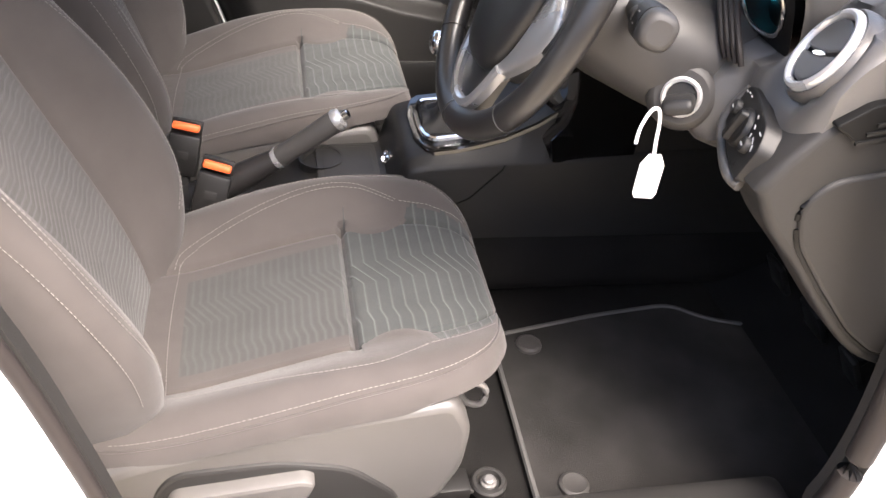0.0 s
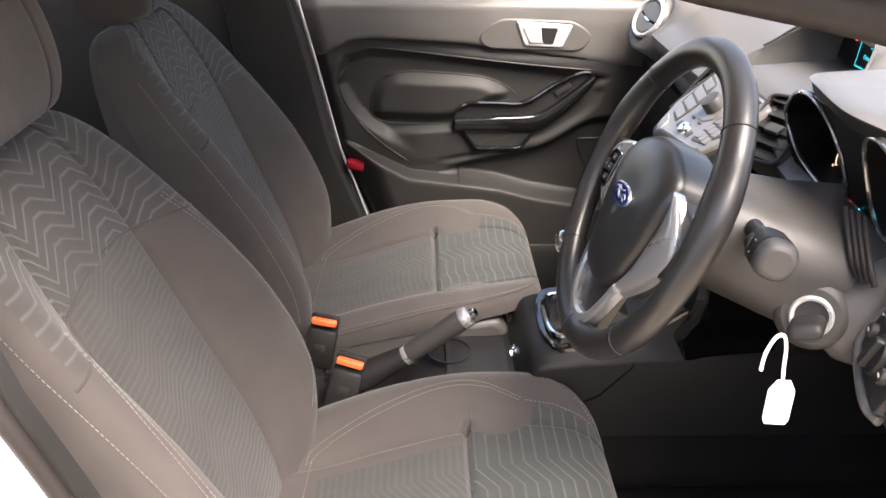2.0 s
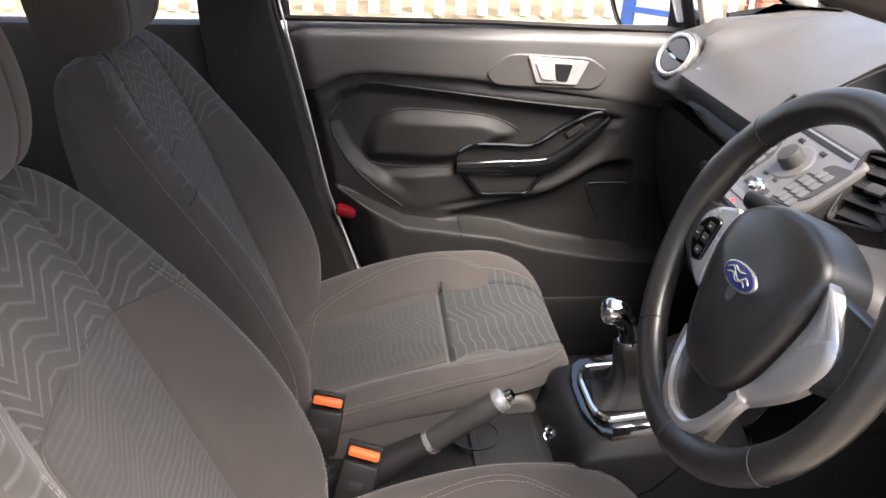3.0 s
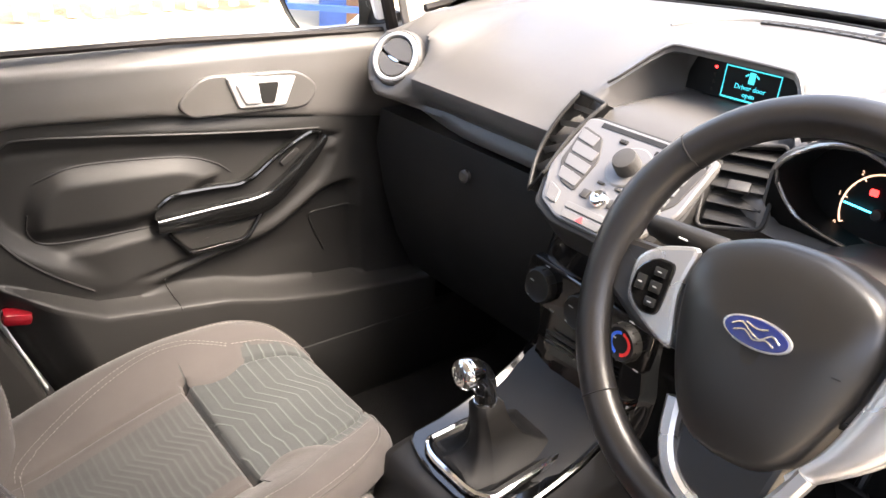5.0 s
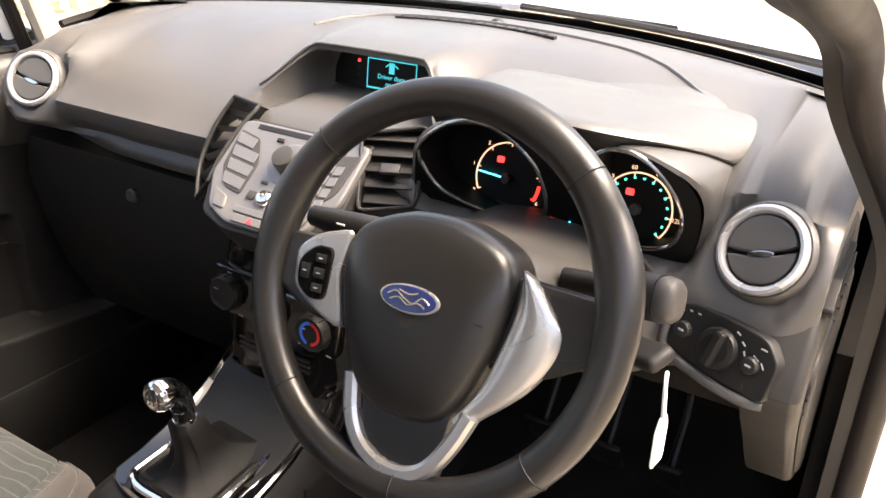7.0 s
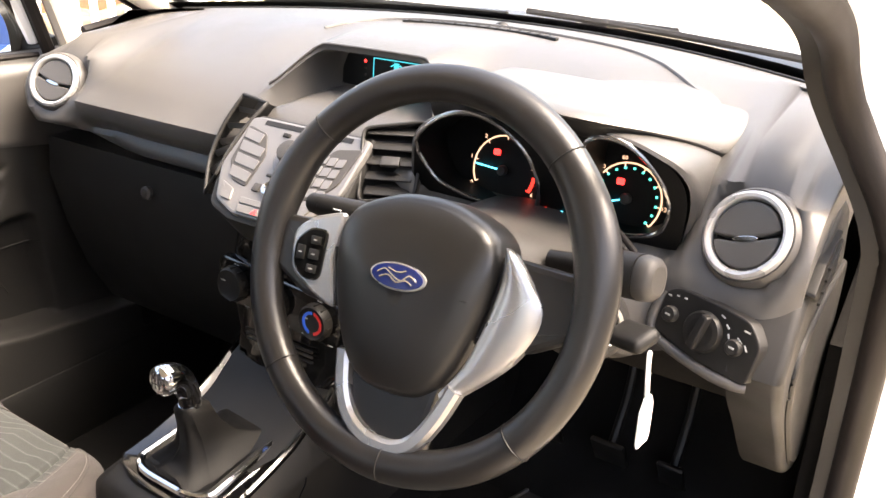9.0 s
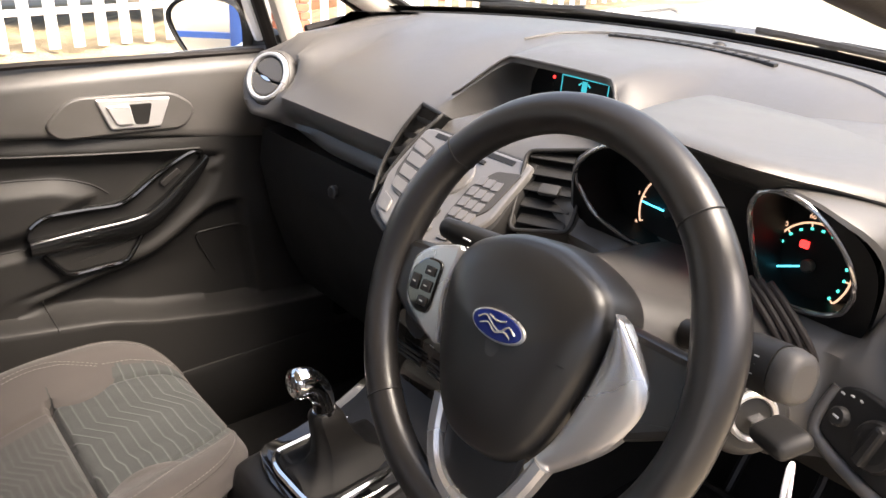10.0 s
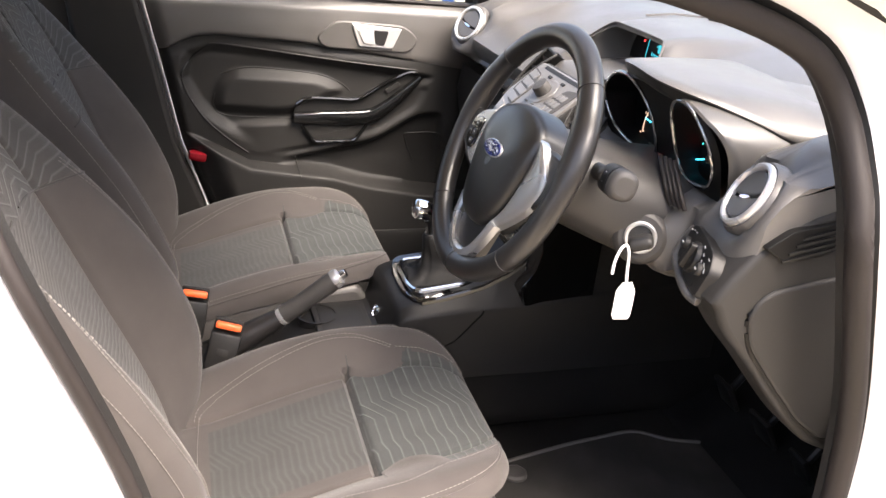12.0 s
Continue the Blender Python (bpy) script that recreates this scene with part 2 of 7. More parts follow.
M_DIAL = mat("deep_black_dial", (0.003, 0.003, 0.003), 0.5, bump=0, spec=0.2)
M_COVER = mat("grey_seat_cover_plastic", (0.066, 0.062, 0.058), 0.45, fine=1000, bump=0.25, dist=0.0005, grain="leather")
M_CARPET = mat("black_car_carpet", (0.012, 0.0114, 0.0108), 0.95, vary=0.3, big=10, fine=900, bump=0.8, dist=0.003, spec=0.1)
M_MAT = mat("black_mat_pile", (0.028, 0.0265, 0.025), 0.95, vary=0.35, big=9, fine=1200, bump=0.8, dist=0.002, spec=0.1)
M_PIPING = mat("grey_mat_binding", (0.06, 0.058, 0.055), 0.8, bump=0.3)
M_RUBBER = mat("black_door_seal_rubber", (0.016, 0.013, 0.012), 0.6, spec=0.25, fine=500, bump=0.15)
M_ORANGE = mat("orange_red_button", (0.85, 0.13, 0.035), 0.35, bump=0)
M_RED = mat("red_reflector", (0.17, 0.005, 0.010), 0.25, bump=0, coat=0.4)
M_WHITE = mat("white_car_paint", (0.80, 0.80, 0.80), 0.18, vary=0.02, bump=0, coat=0.6)
M_BEIGE = mat("pale_pillar_trim", (0.50, 0.46, 0.40), 0.7, fine=800, bump=0.1)
M_LINER = mat("pale_headliner_felt", (0.55, 0.52, 0.47), 0.95, fine=900, bump=0.3)
M_CARD = mat("white_key_tag", (0.85, 0.85, 0.84), 0.6, vary=0.03, bump=0)
M_BLUE = mat("blue_badge_enamel", (0.008, 0.016, 0.11), 0.2, bump=0, coat=0.2)
M_CREAM = mat("cream_dial_print", (0.75, 0.52, 0.40), 0.6, bump=0, emit=(1.0, 0.62, 0.42), power=0.2)
M_DIALRED = mat("red_dial_print", (0.6, 0.02, 0.02), 0.6, bump=0, emit=(1.0, 0.04, 0.03), power=0.35)
M_TEAL = mat("teal_dial_print", (0.02, 0.45, 0.40), 0.6, bump=0, emit=(0.03, 0.75, 0.62), power=0.45)
M_NEEDLE = mat("blue_needle", (0.02, 0.45, 0.75), 0.4, bump=0, emit=(0.03, 0.65, 1.0), power=0.8)
M_DISPLAY = mat("dark_display_face", (0.004, 0.005, 0.006), 0.4, bump=0, spec=0.2)
M_GLOW = mat("cyan_display_glow", (0.02, 0.4, 0.5), 0.5, bump=0, emit=(0.03, 0.60, 0.75), power=0.16)
M_LAMP = mat("red_warning_lamp", (0.6, 0.01, 0.01), 0.4, bump=0, emit=(1.0, 0.03, 0.03), power=0.8)
M_LEGEND = mat("pale_switch_legend", (0.42, 0.42, 0.41), 0.6, bump=0)
M_HOT = mat("red_heat_scale", (0.75, 0.03, 0.03), 0.5, bump=0)
M_COLD = mat("blue_heat_scale", (0.02, 0.14, 0.75), 0.5, bump=0)
M_GROUND = mat("pale_dusty_concrete", (0.34, 0.295, 0.22), 0.9, vary=0.25, big=0.8, fine=60, bump=0.4, dist=0.01)
M_VERGE = mat("dry_leaf_verge", (0.30, 0.23, 0.13), 0.95, vary=0.5, big=2.5, fine=30, bump=0.8, dist=0.03)
M_FENCE = mat("white_fence_steel", (0.75, 0.75, 0.73), 0.5, vary=0.08, fine=200, bump=0.1)
M_BLUESTEEL = mat("blue_painted_steel", (0.02, 0.07, 0.27), 0.45, vary=0.15, fine=150, bump=0.1)
M_BRICK = mat("red_brick", (0.34, 0.13, 0.08), 0.9, vary=0.25, big=9, fine=120, bump=0.4, dist=0.003)
M_MORTAR = mat("grey_mortar", (0.38, 0.36, 0.33), 0.95, fine=150, bump=0.4)
M_RENDER = mat("grey_rendered_wall", (0.30, 0.28, 0.26), 0.9, vary=0.2, big=1.2, fine=80, bump=0.3, dist=0.004)
M_RUST = mat("brown_rusty_steel", (0.22, 0.12, 0.07), 0.7, vary=0.3, fine=100, bump=0.2)


def glass(name, tint=(1, 1, 1), gloss=0.7):
    mt = bpy.data.materials.new(name)
    mt.use_nodes = True
    N, L = mt.node_tree.nodes, mt.node_tree.links
    N.remove(N["Principled BSDF"])
    tr, gl, mx = N.new("ShaderNodeBsdfTransparent"), N.new("ShaderNodeBsdfGlossy"), N.new("ShaderNodeMixShader")
    fr, pw, ma = N.new("ShaderNodeLayerWeight"), N.new("ShaderNodeMath"), N.new("ShaderNodeMath")
    fr.inputs[0].default_value = 0.5
    pw.operation, ma.operation = "POWER", "MULTIPLY_ADD"
    pw.inputs[1].default_value = 4.0
    ma.inputs[1].default_value, ma.inputs[2].default_value = gloss, gloss * 0.05
    L.new(fr.outputs["Facing"], pw.inputs[0])
    L.new(pw.outputs[0], ma.inputs[0])
    tr.inputs[0].default_value = (*tint, 1)
    gl.inputs["Roughness"].default_value = 0.01
    L.new(ma.outputs[0], mx.inputs[0])
    L.new(tr.outputs[0], mx.inputs[1])
    L.new(gl.outputs[0], mx.inputs[2])
    L.new(mx.outputs[0], N["Material Output"].inputs[0])
    return mt


M_GLASS = glass("clear_car_glass", (0.93, 0.96, 0.95))
M_LENS = glass("clear_dial_lens", (1, 1, 1), 0.3)
M_MIRROR = mat("mirror_silver", (0.9, 0.9, 0.9), 0.01, 1.0, vary=0.0, bump=0, rvary=0.0)


# ---- ground and surroundings ----
def flat(bm, x0, x1, y0, y1, z):
    bm.faces.new([bm.verts.new(p) for p in ((x0, y0, z), (x1, y0, z), (x1, y1, z), (x0, y1, z))])


bm = bmesh.new()
flat(bm, -400, 400, -400, 400, 0.0)
solo("ground", bm, M_GROUND, "pale dusty concrete yard in overcast daylight", "ground", "structure")


# ---- car seats ----
def pad(stations, seam=0.56, cut=None, nv=41, steps=5, bulge=0.0, tuck=0.0):
    """A stuffed seat pad. Stations along x: (x, half width, height of the middle, rise of the bolsters, underside)."""
    dense = smooth_poly([tuple(s) for s in stations], steps, False)
    dense = [list(s) for s in dense]
    if cut is not None:
        xs = [s[0] for s in dense]
        for o in (-0.022, -0.013, -0.008, -0.004, 0.0, 0.004, 0.008, 0.013, 0.022):
            dense.append([float(np.interp(cut + o, xs, [s[k] for s in dense[:len(xs)]])) if k else cut + o for k in range(5)])
        dense.sort(key=lambda s: s[0])
    vs_ = {round(2 * j / (nv - 1) - 1, 4) for j in range(nv)}
    for o in (-0.04, -0.024, -0.012, 0.0, 0.012, 0.024, 0.04):
        vs_ |= {round(seam + o, 4), round(-seam - o, 4)}
    vs_ = sorted(vs_)

    def top(s, v, grooves=True):
        x, w, zt, bol, zb = s
        a = abs(v)
        z = zt + bol * sstep(0.45, 0.84, a) + bulge * (1 - (a / 0.5) ** 2 if a < 0.5 else 0)
        if a > 0.82:
            q = (a - 0.82) / 0.18
            r = min(0.045, max(0.004, (zt + bol - zb) * 0.6))
            z -= r * (1 - math.sqrt(max(0, 1 - q * q)))
        if grooves:
            z -= 0.007 * math.exp(-((a - seam) / 0.016) ** 2)
            if cut is not None and a < seam + 0.05:
                z -= 0.014 * math.exp(-((x - cut) / 0.005) ** 2)
        return z

    def surf(x, v, off=0.001):
        """A point on the pad's face."""
        xs = [s[0] for s in dense]
        i = max(0, min(len(xs) - 2, next((k for k in range(len(xs) - 1) if (xs[k] - x) * (xs[k + 1] - x) <= 0), 0)))
        t = (x - xs[i]) / ((xs[i + 1] - xs[i]) or 1)
        s = [a + (b - a) * t for a, b in zip(dense[i], dense[i + 1])]
        return Vector((x, s[1] * v, top(s, v, False) + off))

    rings = []
    for s in dense:
        ring = [Vector((s[0], s[1] * v, top(s, v))) for v in vs_]
        h = ring[-1].z
        u = tuck * sstep(-0.14, 0.03, s[0])
        ring += [Vector((s[0] - u * 0.70, s[1] * 0.995, s[4] + (h - s[4]) * 0.5)), Vector((s[0] - u, s[1] * 0.94, s[4])), Vector((s[0] - u, 0, s[4] - 0.004)),
                 Vector((s[0] - u, -s[1] * 0.94, s[4])), Vector((s[0] - u * 0.70, -s[1] * 0.995, s[4] + (h - s[4]) * 0.5))]
        rings.append(ring)
    bm = bmesh.new()
    loft(bm, rings)
    return bm, surf


def stitches(surf, path, pitch=0.007, length=0.0045, rad=0.00055):
    """Short threads laid along a path of (x, v) over a pad."""
    bm = bmesh.new()
    pts = [surf(x, v, 0.0007) for x, v in path]
    lens = [0.0]
    for a, b in zip(pts, pts[1:]):
        lens.append(lens[-1] + (b - a).length)

    def at(d):
        for i in range(len(pts) - 1):
            if lens[i + 1] >= d:
                return pts[i].lerp(pts[i + 1], (d - lens[i]) / ((lens[i + 1] - lens[i]) or 1))
        return pts[-1]

    d = 0.0
    while d + length < lens[-1]:
        tube(bm, [at(d), at(d + length / 2) + Vector((0, 0, 0.0004)), at(d + length)], rad, 4)
        d += pitch
    return bm


CUSHION = [(-0.53, 0.222, 0.462, 0.010, 0.40), (-0.47, 0.238, 0.452, 0.030, 0.425), (-0.40, 0.248, 0.458, 0.048, 0.450), (-0.30, 0.253, 0.488, 0.052, 0.478),
           (-0.20, 0.252, 0.517, 0.046, 0.497), (-0.115, 0.247, 0.534, 0.034, 0.508), (-0.060, 0.237, 0.541, 0.028, 0.516), (-0.015, 0.212, 0.541, 0.021, 0.524),
           (0.010, 0.180, 0.536, 0.014, 0.528), (0.024, 0.150, 0.527, 0.008, 0.523), (0.030, 0.128, 0.519, 0.002, 0.515)]
BACK = [(-0.06, 0.200, 0.00, 0.040, -0.09), (0.0, 0.222, 0.008, 0.066, -0.095), (0.07, 0.238, 0.010, 0.086, -0.10), (0.14, 0.246, 0.008, 0.092, -0.105), (0.24, 0.247, 0.004, 0.086, -0.105),
        (0.34, 0.242, 0.002, 0.064, -0.10), (0.43, 0.232, 0.0, 0.038, -0.095), (0.50, 0.217, -0.004, 0.020, -0.09), (0.55, 0.196, -0.010, 0.008, -0.085),
        (0.585, 0.166, -0.020, 0.002, -0.08), (0.60, 0.136, -0.036, 0.0, -0.07)]
HEAD = [(0.0, 0.095, -0.01, 0.0, -0.06), (0.012, 0.118, 0.012, 0.0, -0.085), (0.05, 0.135, 0.026, 0.0, -0.095), (0.11, 0.138, 0.03, 0.0, -0.095),
        (0.16, 0.128, 0.022, 0.0, -0.09), (0.19, 0.108, 0.004, 0.0, -0.075), (0.20, 0.088, -0.018, 0.0, -0.055)]


def paint_pad(ob, cut, low):
    """Gives the pad's middle its ribbed cloth; slot 0 plain, 1 ribbed, 2 fine ribbed."""
    for f in ob.data.polygons:
        c = f.center
        if f.normal.z < 0.2:
            continue
        a = abs(c.y) / max(0.1, low(c.x))
        if c.x > cut + 0.002:
            f.material_index = 1 if a < 0.64 and c.x < 0.022 else 0
        elif a < 0.41 and c.x > -0.405:
            f.material_index = 2


def car_seat(cx, cy, name_label, lean, low=0.0):
    """low: how far the cushion is wound down."""
    seat = thing("car_seat", (cx, cy, 0.28), name_label, "car seat", "front seats")
    mc = Matrix.Translation((cx, cy, -low))
    bm, surf = pad(CUSHION, 0.52, -0.175, 81, 9, tuck=0.13)
    wid = lambda x: float(np.interp(x, [s[0] for s in CUSHION], [s[1] for s in CUSHION]))
    ob = part("cushion", bm, [M_CLOTH, M_RIB, M_RIBF], seat, "ribbed cloth cushion with plain bolsters", mc)
    paint_pad(ob, -0.175, wid)
    rows = [[(-0.428 + 0.006 * (v / 0.56) ** 2, v) for v in np.linspace(-0.56, 0.56, 30)]]
    for sgn in (1, -1):
        line = [(-0.430, 0.53), (-0.418, 0.62), (-0.358, 0.70), (-0.268, 0.775), (-0.205, 0.81), (-0.155, 0.80), (-0.118, 0.74), (-0.085, 0.67)]
        line = [(p[0], p[1] * sgn) for p in smooth_poly(line, 6, False)]
        rows.append(line)
        if sgn > 0:
            rows.append([(x + (0.006 if x < -0.40 or x > -0.15 else 0.0), v - 0.035) for x, v in line[3:-2]])
        rows.append([(x, v * sgn) for x, v in ((-0.082, 0.665), (-0.04, 0.66), (0.0, 0.665), (0.016, 0.68))])
        # half-round plain patch beside the ribs
        bm = bmesh.new()
        fan = []
        for k in range(9):
            arc = []
            for t in np.linspace(0, math.pi, 25):
                x = max(-0.169, -0.124 + 0.0072 * k * math.cos(t))
                arc.append(surf(x, sgn * max(0.30, 0.655 - 0.0072 * k * math.sin(t) / wid(x)), 0.0014 if k < 8 else -0.002))
            fan.append(arc)
        grid_faces(bm, fan)
        part("patch", bm, M_CLOTH, ob, "plain half-round cloth patch", mc)
        edge = [(p.x, p.y * sgn) for p in smooth_poly([(-0.50, 0.955), (-0.45, 0.965), (-0.376, 0.975), (-0.28, 0.975), (-0.184, 0.96), (-0.095, 0.93), (-0.030, 0.89), (0.004, 0.83), (0.020, 0.74), (0.026, 0.66)], 4, False)]
        rows.append([(x, v - 0.022 * sgn) for x, v in edge[2:-4]])
        bm = bmesh.new()
        tube(bm, [surf(x, v, 0.0003) for x, v in edge], 0.0021, 6)
        part("piping", bm, M_CLOTH, ob, "cloth piping along the bolster", mc)
    for r in rows:
        part("stitching", stitches(surf, r), M_STITCH, ob, "pale thread stitching", mc)
    # backrest
    a = radians(lean)
    mb = frame_of((cx - 0.482, cy, 0.478 - 0.3 * low), (-math.sin(a), 0, math.cos(a)), (0, -1, 0))
    bm, surf = pad(BACK, 0.50, None, 41, 10)
    wid = lambda x: float(np.interp(x, [s[0] for s in BACK], [s[1] for s in BACK]))
    back = part("backrest", bm, [M_CLOTH, M_RIBB, M_RIBL, M_BACKCLOTH], seat, "leaning cloth backrest with zigzag ribs", mb)
    for f in back.data.polygons:
        c = f.center
        if f.normal.z < -0.3 or c.z < -0.06:
            f.material_index = 3
            continue
        al = abs(c.y) / max(0.1, wid(c.x))
        if c.x > 0.425 - 0.05 * max(0.0, al - 0.3):
            f.material_index = 1 if al < 0.90 else 0
        elif al < 0.44:
            f.material_index = 2
    for sgn in (1, -1):
        for o in (0.0, 0.028):
            line = smooth_poly([(0.02, 0.76 * sgn), (0.08, 0.83 * sgn), (0.18, 0.86 * sgn), (0.28, 0.84 * sgn), (0.37, 0.79 * sgn), (0.43, 0.74 * sgn)], 6, False)
            part("stitching", stitches(surf, [(p[0], p[1] + o * sgn) for p in line]), M_STITCH, back, "pale thread stitching", mb)
        line = [(x, 0.975 * sgn) for x in np.linspace(0.02, 0.52, 30)]
        part("stitching", stitches(surf, line), M_STITCH, back, "pale thread stitching", mb)
        # shoulder seam where the ribbed yoke meets the bolster
        bm = bmesh.new()
        tube(bm, [surf(x, v * sgn, -0.0005) for x, v in [(p.x, p.y) for p in smooth_poly([(0.428, 0.10), (0.422, 0.35), (0.408, 0.60), (0.392, 0.82), (0.385, 0.94)], 5, False)]], 0.0022, 6)
        part("seam", bm, M_BACKCLOTH, back, "dark sewn seam", mb)
    # headrest on two posts
    mh = mb @ Matrix.Translation((0.594, 0, 0.004)) @ pose(0, 0, 0, 0, -8, 0)
    bm, surf = pad(HEAD, 0.6, None, 25, 4)
    part("headrest", bm, M_CLOTH, seat, "padded cloth headrest", mh)
    for s in (-0.05, 0.05):
        bm = bmesh.new()
        tube(bm, [mb @ Vector((0.56, s, -0.042)), mb @ Vector((0.68, s, -0.035))], 0.006, 10)
        part("headrest_post", bm, M_CHROME, seat, "chrome headrest post")
        bm = bmesh.new()
        box(bm, (0.016, 0.036, 0.028), mb @ Matrix.Translation((0.598, s, -0.044)), 0.004)
        part("post_sleeve", bm, M_BLACK, seat, "black plastic post sleeve")
    # plastic side covers below the cushion
    for sgn in (-1, 1):
        out = round_poly([(-0.52, 0.335), (-0.53, 0.43), (-0.44, 0.462), (-0.28, 0.498), (-0.17, 0.518), (-0.062, 0.532), (-0.036, 0.479), (-0.041, 0.404), (-0.070, 0.335)], 0.02, 4)
        m = Matrix(((1, 0, 0, cx), (0, 0, sgn, cy + sgn * 0.212), (0, 1, 0, -low), (0, 0, 0, 1)))
        bm = bmesh.new()
        prism(bm, out, 0.0, 0.035, m, 0.012, 3)
        part("side_cover", bm, M_COVER, seat, "grey plastic seat side cover")
    for s in (-0.218, 0.218):
        bm = bmesh.new()
        box(bm, (0.56, 0.040, 0.030), Matrix.Translation((cx - 0.30, cy + s, 0.300)), 0.004)
        part("seat_rail", bm, M_BLACK, seat, "black steel seat rail")
        bm = bmesh.new()
        box(bm, (0.060, 0.024, 0.008), Matrix.Translation((cx - 0.015, cy + s, 0.296)), 0.003)
        lathe(bm, [(0.026, -0.008), (0.026, 0.004), (0.023, 0.007), (0.018, 0.007), (0.016, 0.001), (0.002, 0.001)], 24, Matrix.Translation((cx + 0.010, cy + s, 0.299)))
        end = part("rail_end", bm, M_TRIMD, seat, "black rail end with a round foot")
        bm = bmesh.new()
        lathe(bm, [(0.012, 0.0), (0.012, 0.003), (0.008, 0.004), (0.008, 0.010), (0.006, 0.011)], 12, Matrix.Translation((cx + 0.010, cy + s, 0.300)))
        part("bolt", bm, M_STACK, end, "grey steel bolt")
    bm = bmesh.new()
    box(bm, (0.44, 0.36, 0.10), Matrix.Translation((cx - 0.28, cy, 0.37)), 0.02)
    part("seat_base", bm, M_BLACK, seat, "black steel seat pan")
    # grab bar under the front edge
    bm = bmesh.new()
    half = [(-0.05, 0.168, 0.460), (-0.012, 0.168, 0.452), (0.0, 0.168, 0.435), (-0.004, 0.166, 0.410), (-0.022, 0.150, 0.399), (-0.026, 0.10, 0.398)]
    tube(bm, smooth_poly([(cx + x, cy - y, z) for x, y, z in half] + [(cx + x, cy + y, z) for x, y, z in reversed(half)], 4, False), 0.0048, 8)
    part("slide_bar", bm, M_STACK, seat, "grey steel slide bar")
    return seat


DY, PY, DLOW = -0.302, 0.337, 0.028
drv = car_seat(0.0, DY, "charcoal cloth driver seat with ribbed centre and pale stitching", 20.5, DLOW)
pas = car_seat(-0.038, PY, "charcoal cloth passenger seat with ribbed centre and pale stitching", 18.5)
# height lever on the driver seat's outer cover
mlev = Matrix(((1, 0, 0, 0), (0, 0, -1, DY - 0.240), (0, 1, 0, -DLOW), (0, 0, 0, 1)))
bm = bmesh.new()
prism(bm, round_poly([(-0.44, 0.395), (-0.41, 0.445), (-0.28, 0.452), (-0.19, 0.43), (-0.13, 0.37), (-0.12, 0.338), (-0.42, 0.338)], 0.025), 0.0, 0.012, mlev, 0.005)
part("lever_recess", bm, M_TRIMD, drv, "dark plastic lever surround")
bm = bmesh.new()
prism(bm, round_poly([(-0.42, 0.395), (-0.41, 0.42), (-0.25, 0.437), (-0.235, 0.428), (-0.245, 0.40), (-0.30, 0.385), (-0.40, 0.375)], 0.012), 0.012, 0.032, mlev, 0.006)
part("height_lever", bm, M_COVER, drv, "grey plastic seat height lever")


# ---- seat belt buckles ----
def buckle(at, lean):
    b = thing("seat_belt_buckle", (at[0], at[1], 0.42), "black seat belt buckle with an orange release button", "buckle", "seat belt buckles")
    m = Matrix.Translation(at) @ pose(0, 0, 0, lean[0], lean[1], lean[2])
    bm = bmesh.new()
    box(bm, (0.028, 0.054, 0.075), m @ Matrix.Translation((0, 0, -0.056)), 0.006)
    box(bm, (0.009, 0.052, 0.026), m @ Matrix.Translation((0.0085, 0, -0.008)), 0.003)
    part("casing", bm, M_BLACK, b)
    bm = bmesh.new()
    box(bm, (0.016, 0.046, 0.012), m @ Matrix.Translation((-0.0065, 0, -0.0055)), 0.004)
    part("release_button", bm, M_ORANGE, b, "orange release button")
    bm = bmesh.new()
    box(bm, (0.003, 0.032, 0.002), m @ Matrix.Translation((0.0025, 0, 0.0022)), 0.0)
    part("tongue_slot", bm, M_BLACK, b, "dark slot")
    bm = bmesh.new()
    box(bm, (0.008, 0.022, 0.016), m @ Matrix.Translation((-0.0105, 0, -0.055)), 0.002)
    part("badge_plate", bm, M_TRIMD, b)
    bm = bmesh.new()
    box(bm, (0.012, 0.034, 0.14), m @ Matrix.Translation((0, 0, -0.14)), 0.004)
    part("stalk", bm, M_BLACK, b, "black buckle stalk")


buckle((-0.362, -0.030, 0.536), (14, 14, 84))
buckle((-0.418, 0.090, 0.542), (10, 14, 86))


# ---- steering wheel ----
TILT = radians(23)
WC = (0.011, -0.328, 0.957)
MW = frame_of(WC, (0, -1, 0), (math.sin(TILT), 0, math.cos(TILT))) @ pose(0, 0, 0, 0, 0, 3)
wheel = thing("steering_wheel", WC, "black leather steering wheel with satin silver spokes and blue oval badge", "steering wheel")
bm = bmesh.new()
RIM = 0.175
rings = []
for i in range(97):
    t = 2 * math.pi * i / 96
    d = Vector((math.cos(t), math.sin(t), 0))
    deg = math.degrees(t) % 360
    fat = 1 + 0.16 * math.exp(-((deg - 18) / 16) ** 2) + 0.16 * math.exp(-((deg - 162) / 16) ** 2)
    rings.append([d * (RIM + 0.0175 * fat * math.cos(s)) + Vector((0, 0, 0.0155 * fat * math.sin(s))) for s in [2 * math.pi * j / 16 for j in range(16)]])
vs, fs = grid_faces(bm, rings, True)
bmesh.ops.remove_doubles(bm, verts=vs[0] + vs[-1], dist=1e-6)
part("rim", bm, M_LEATHER, wheel, "worn black leather rim", MW)
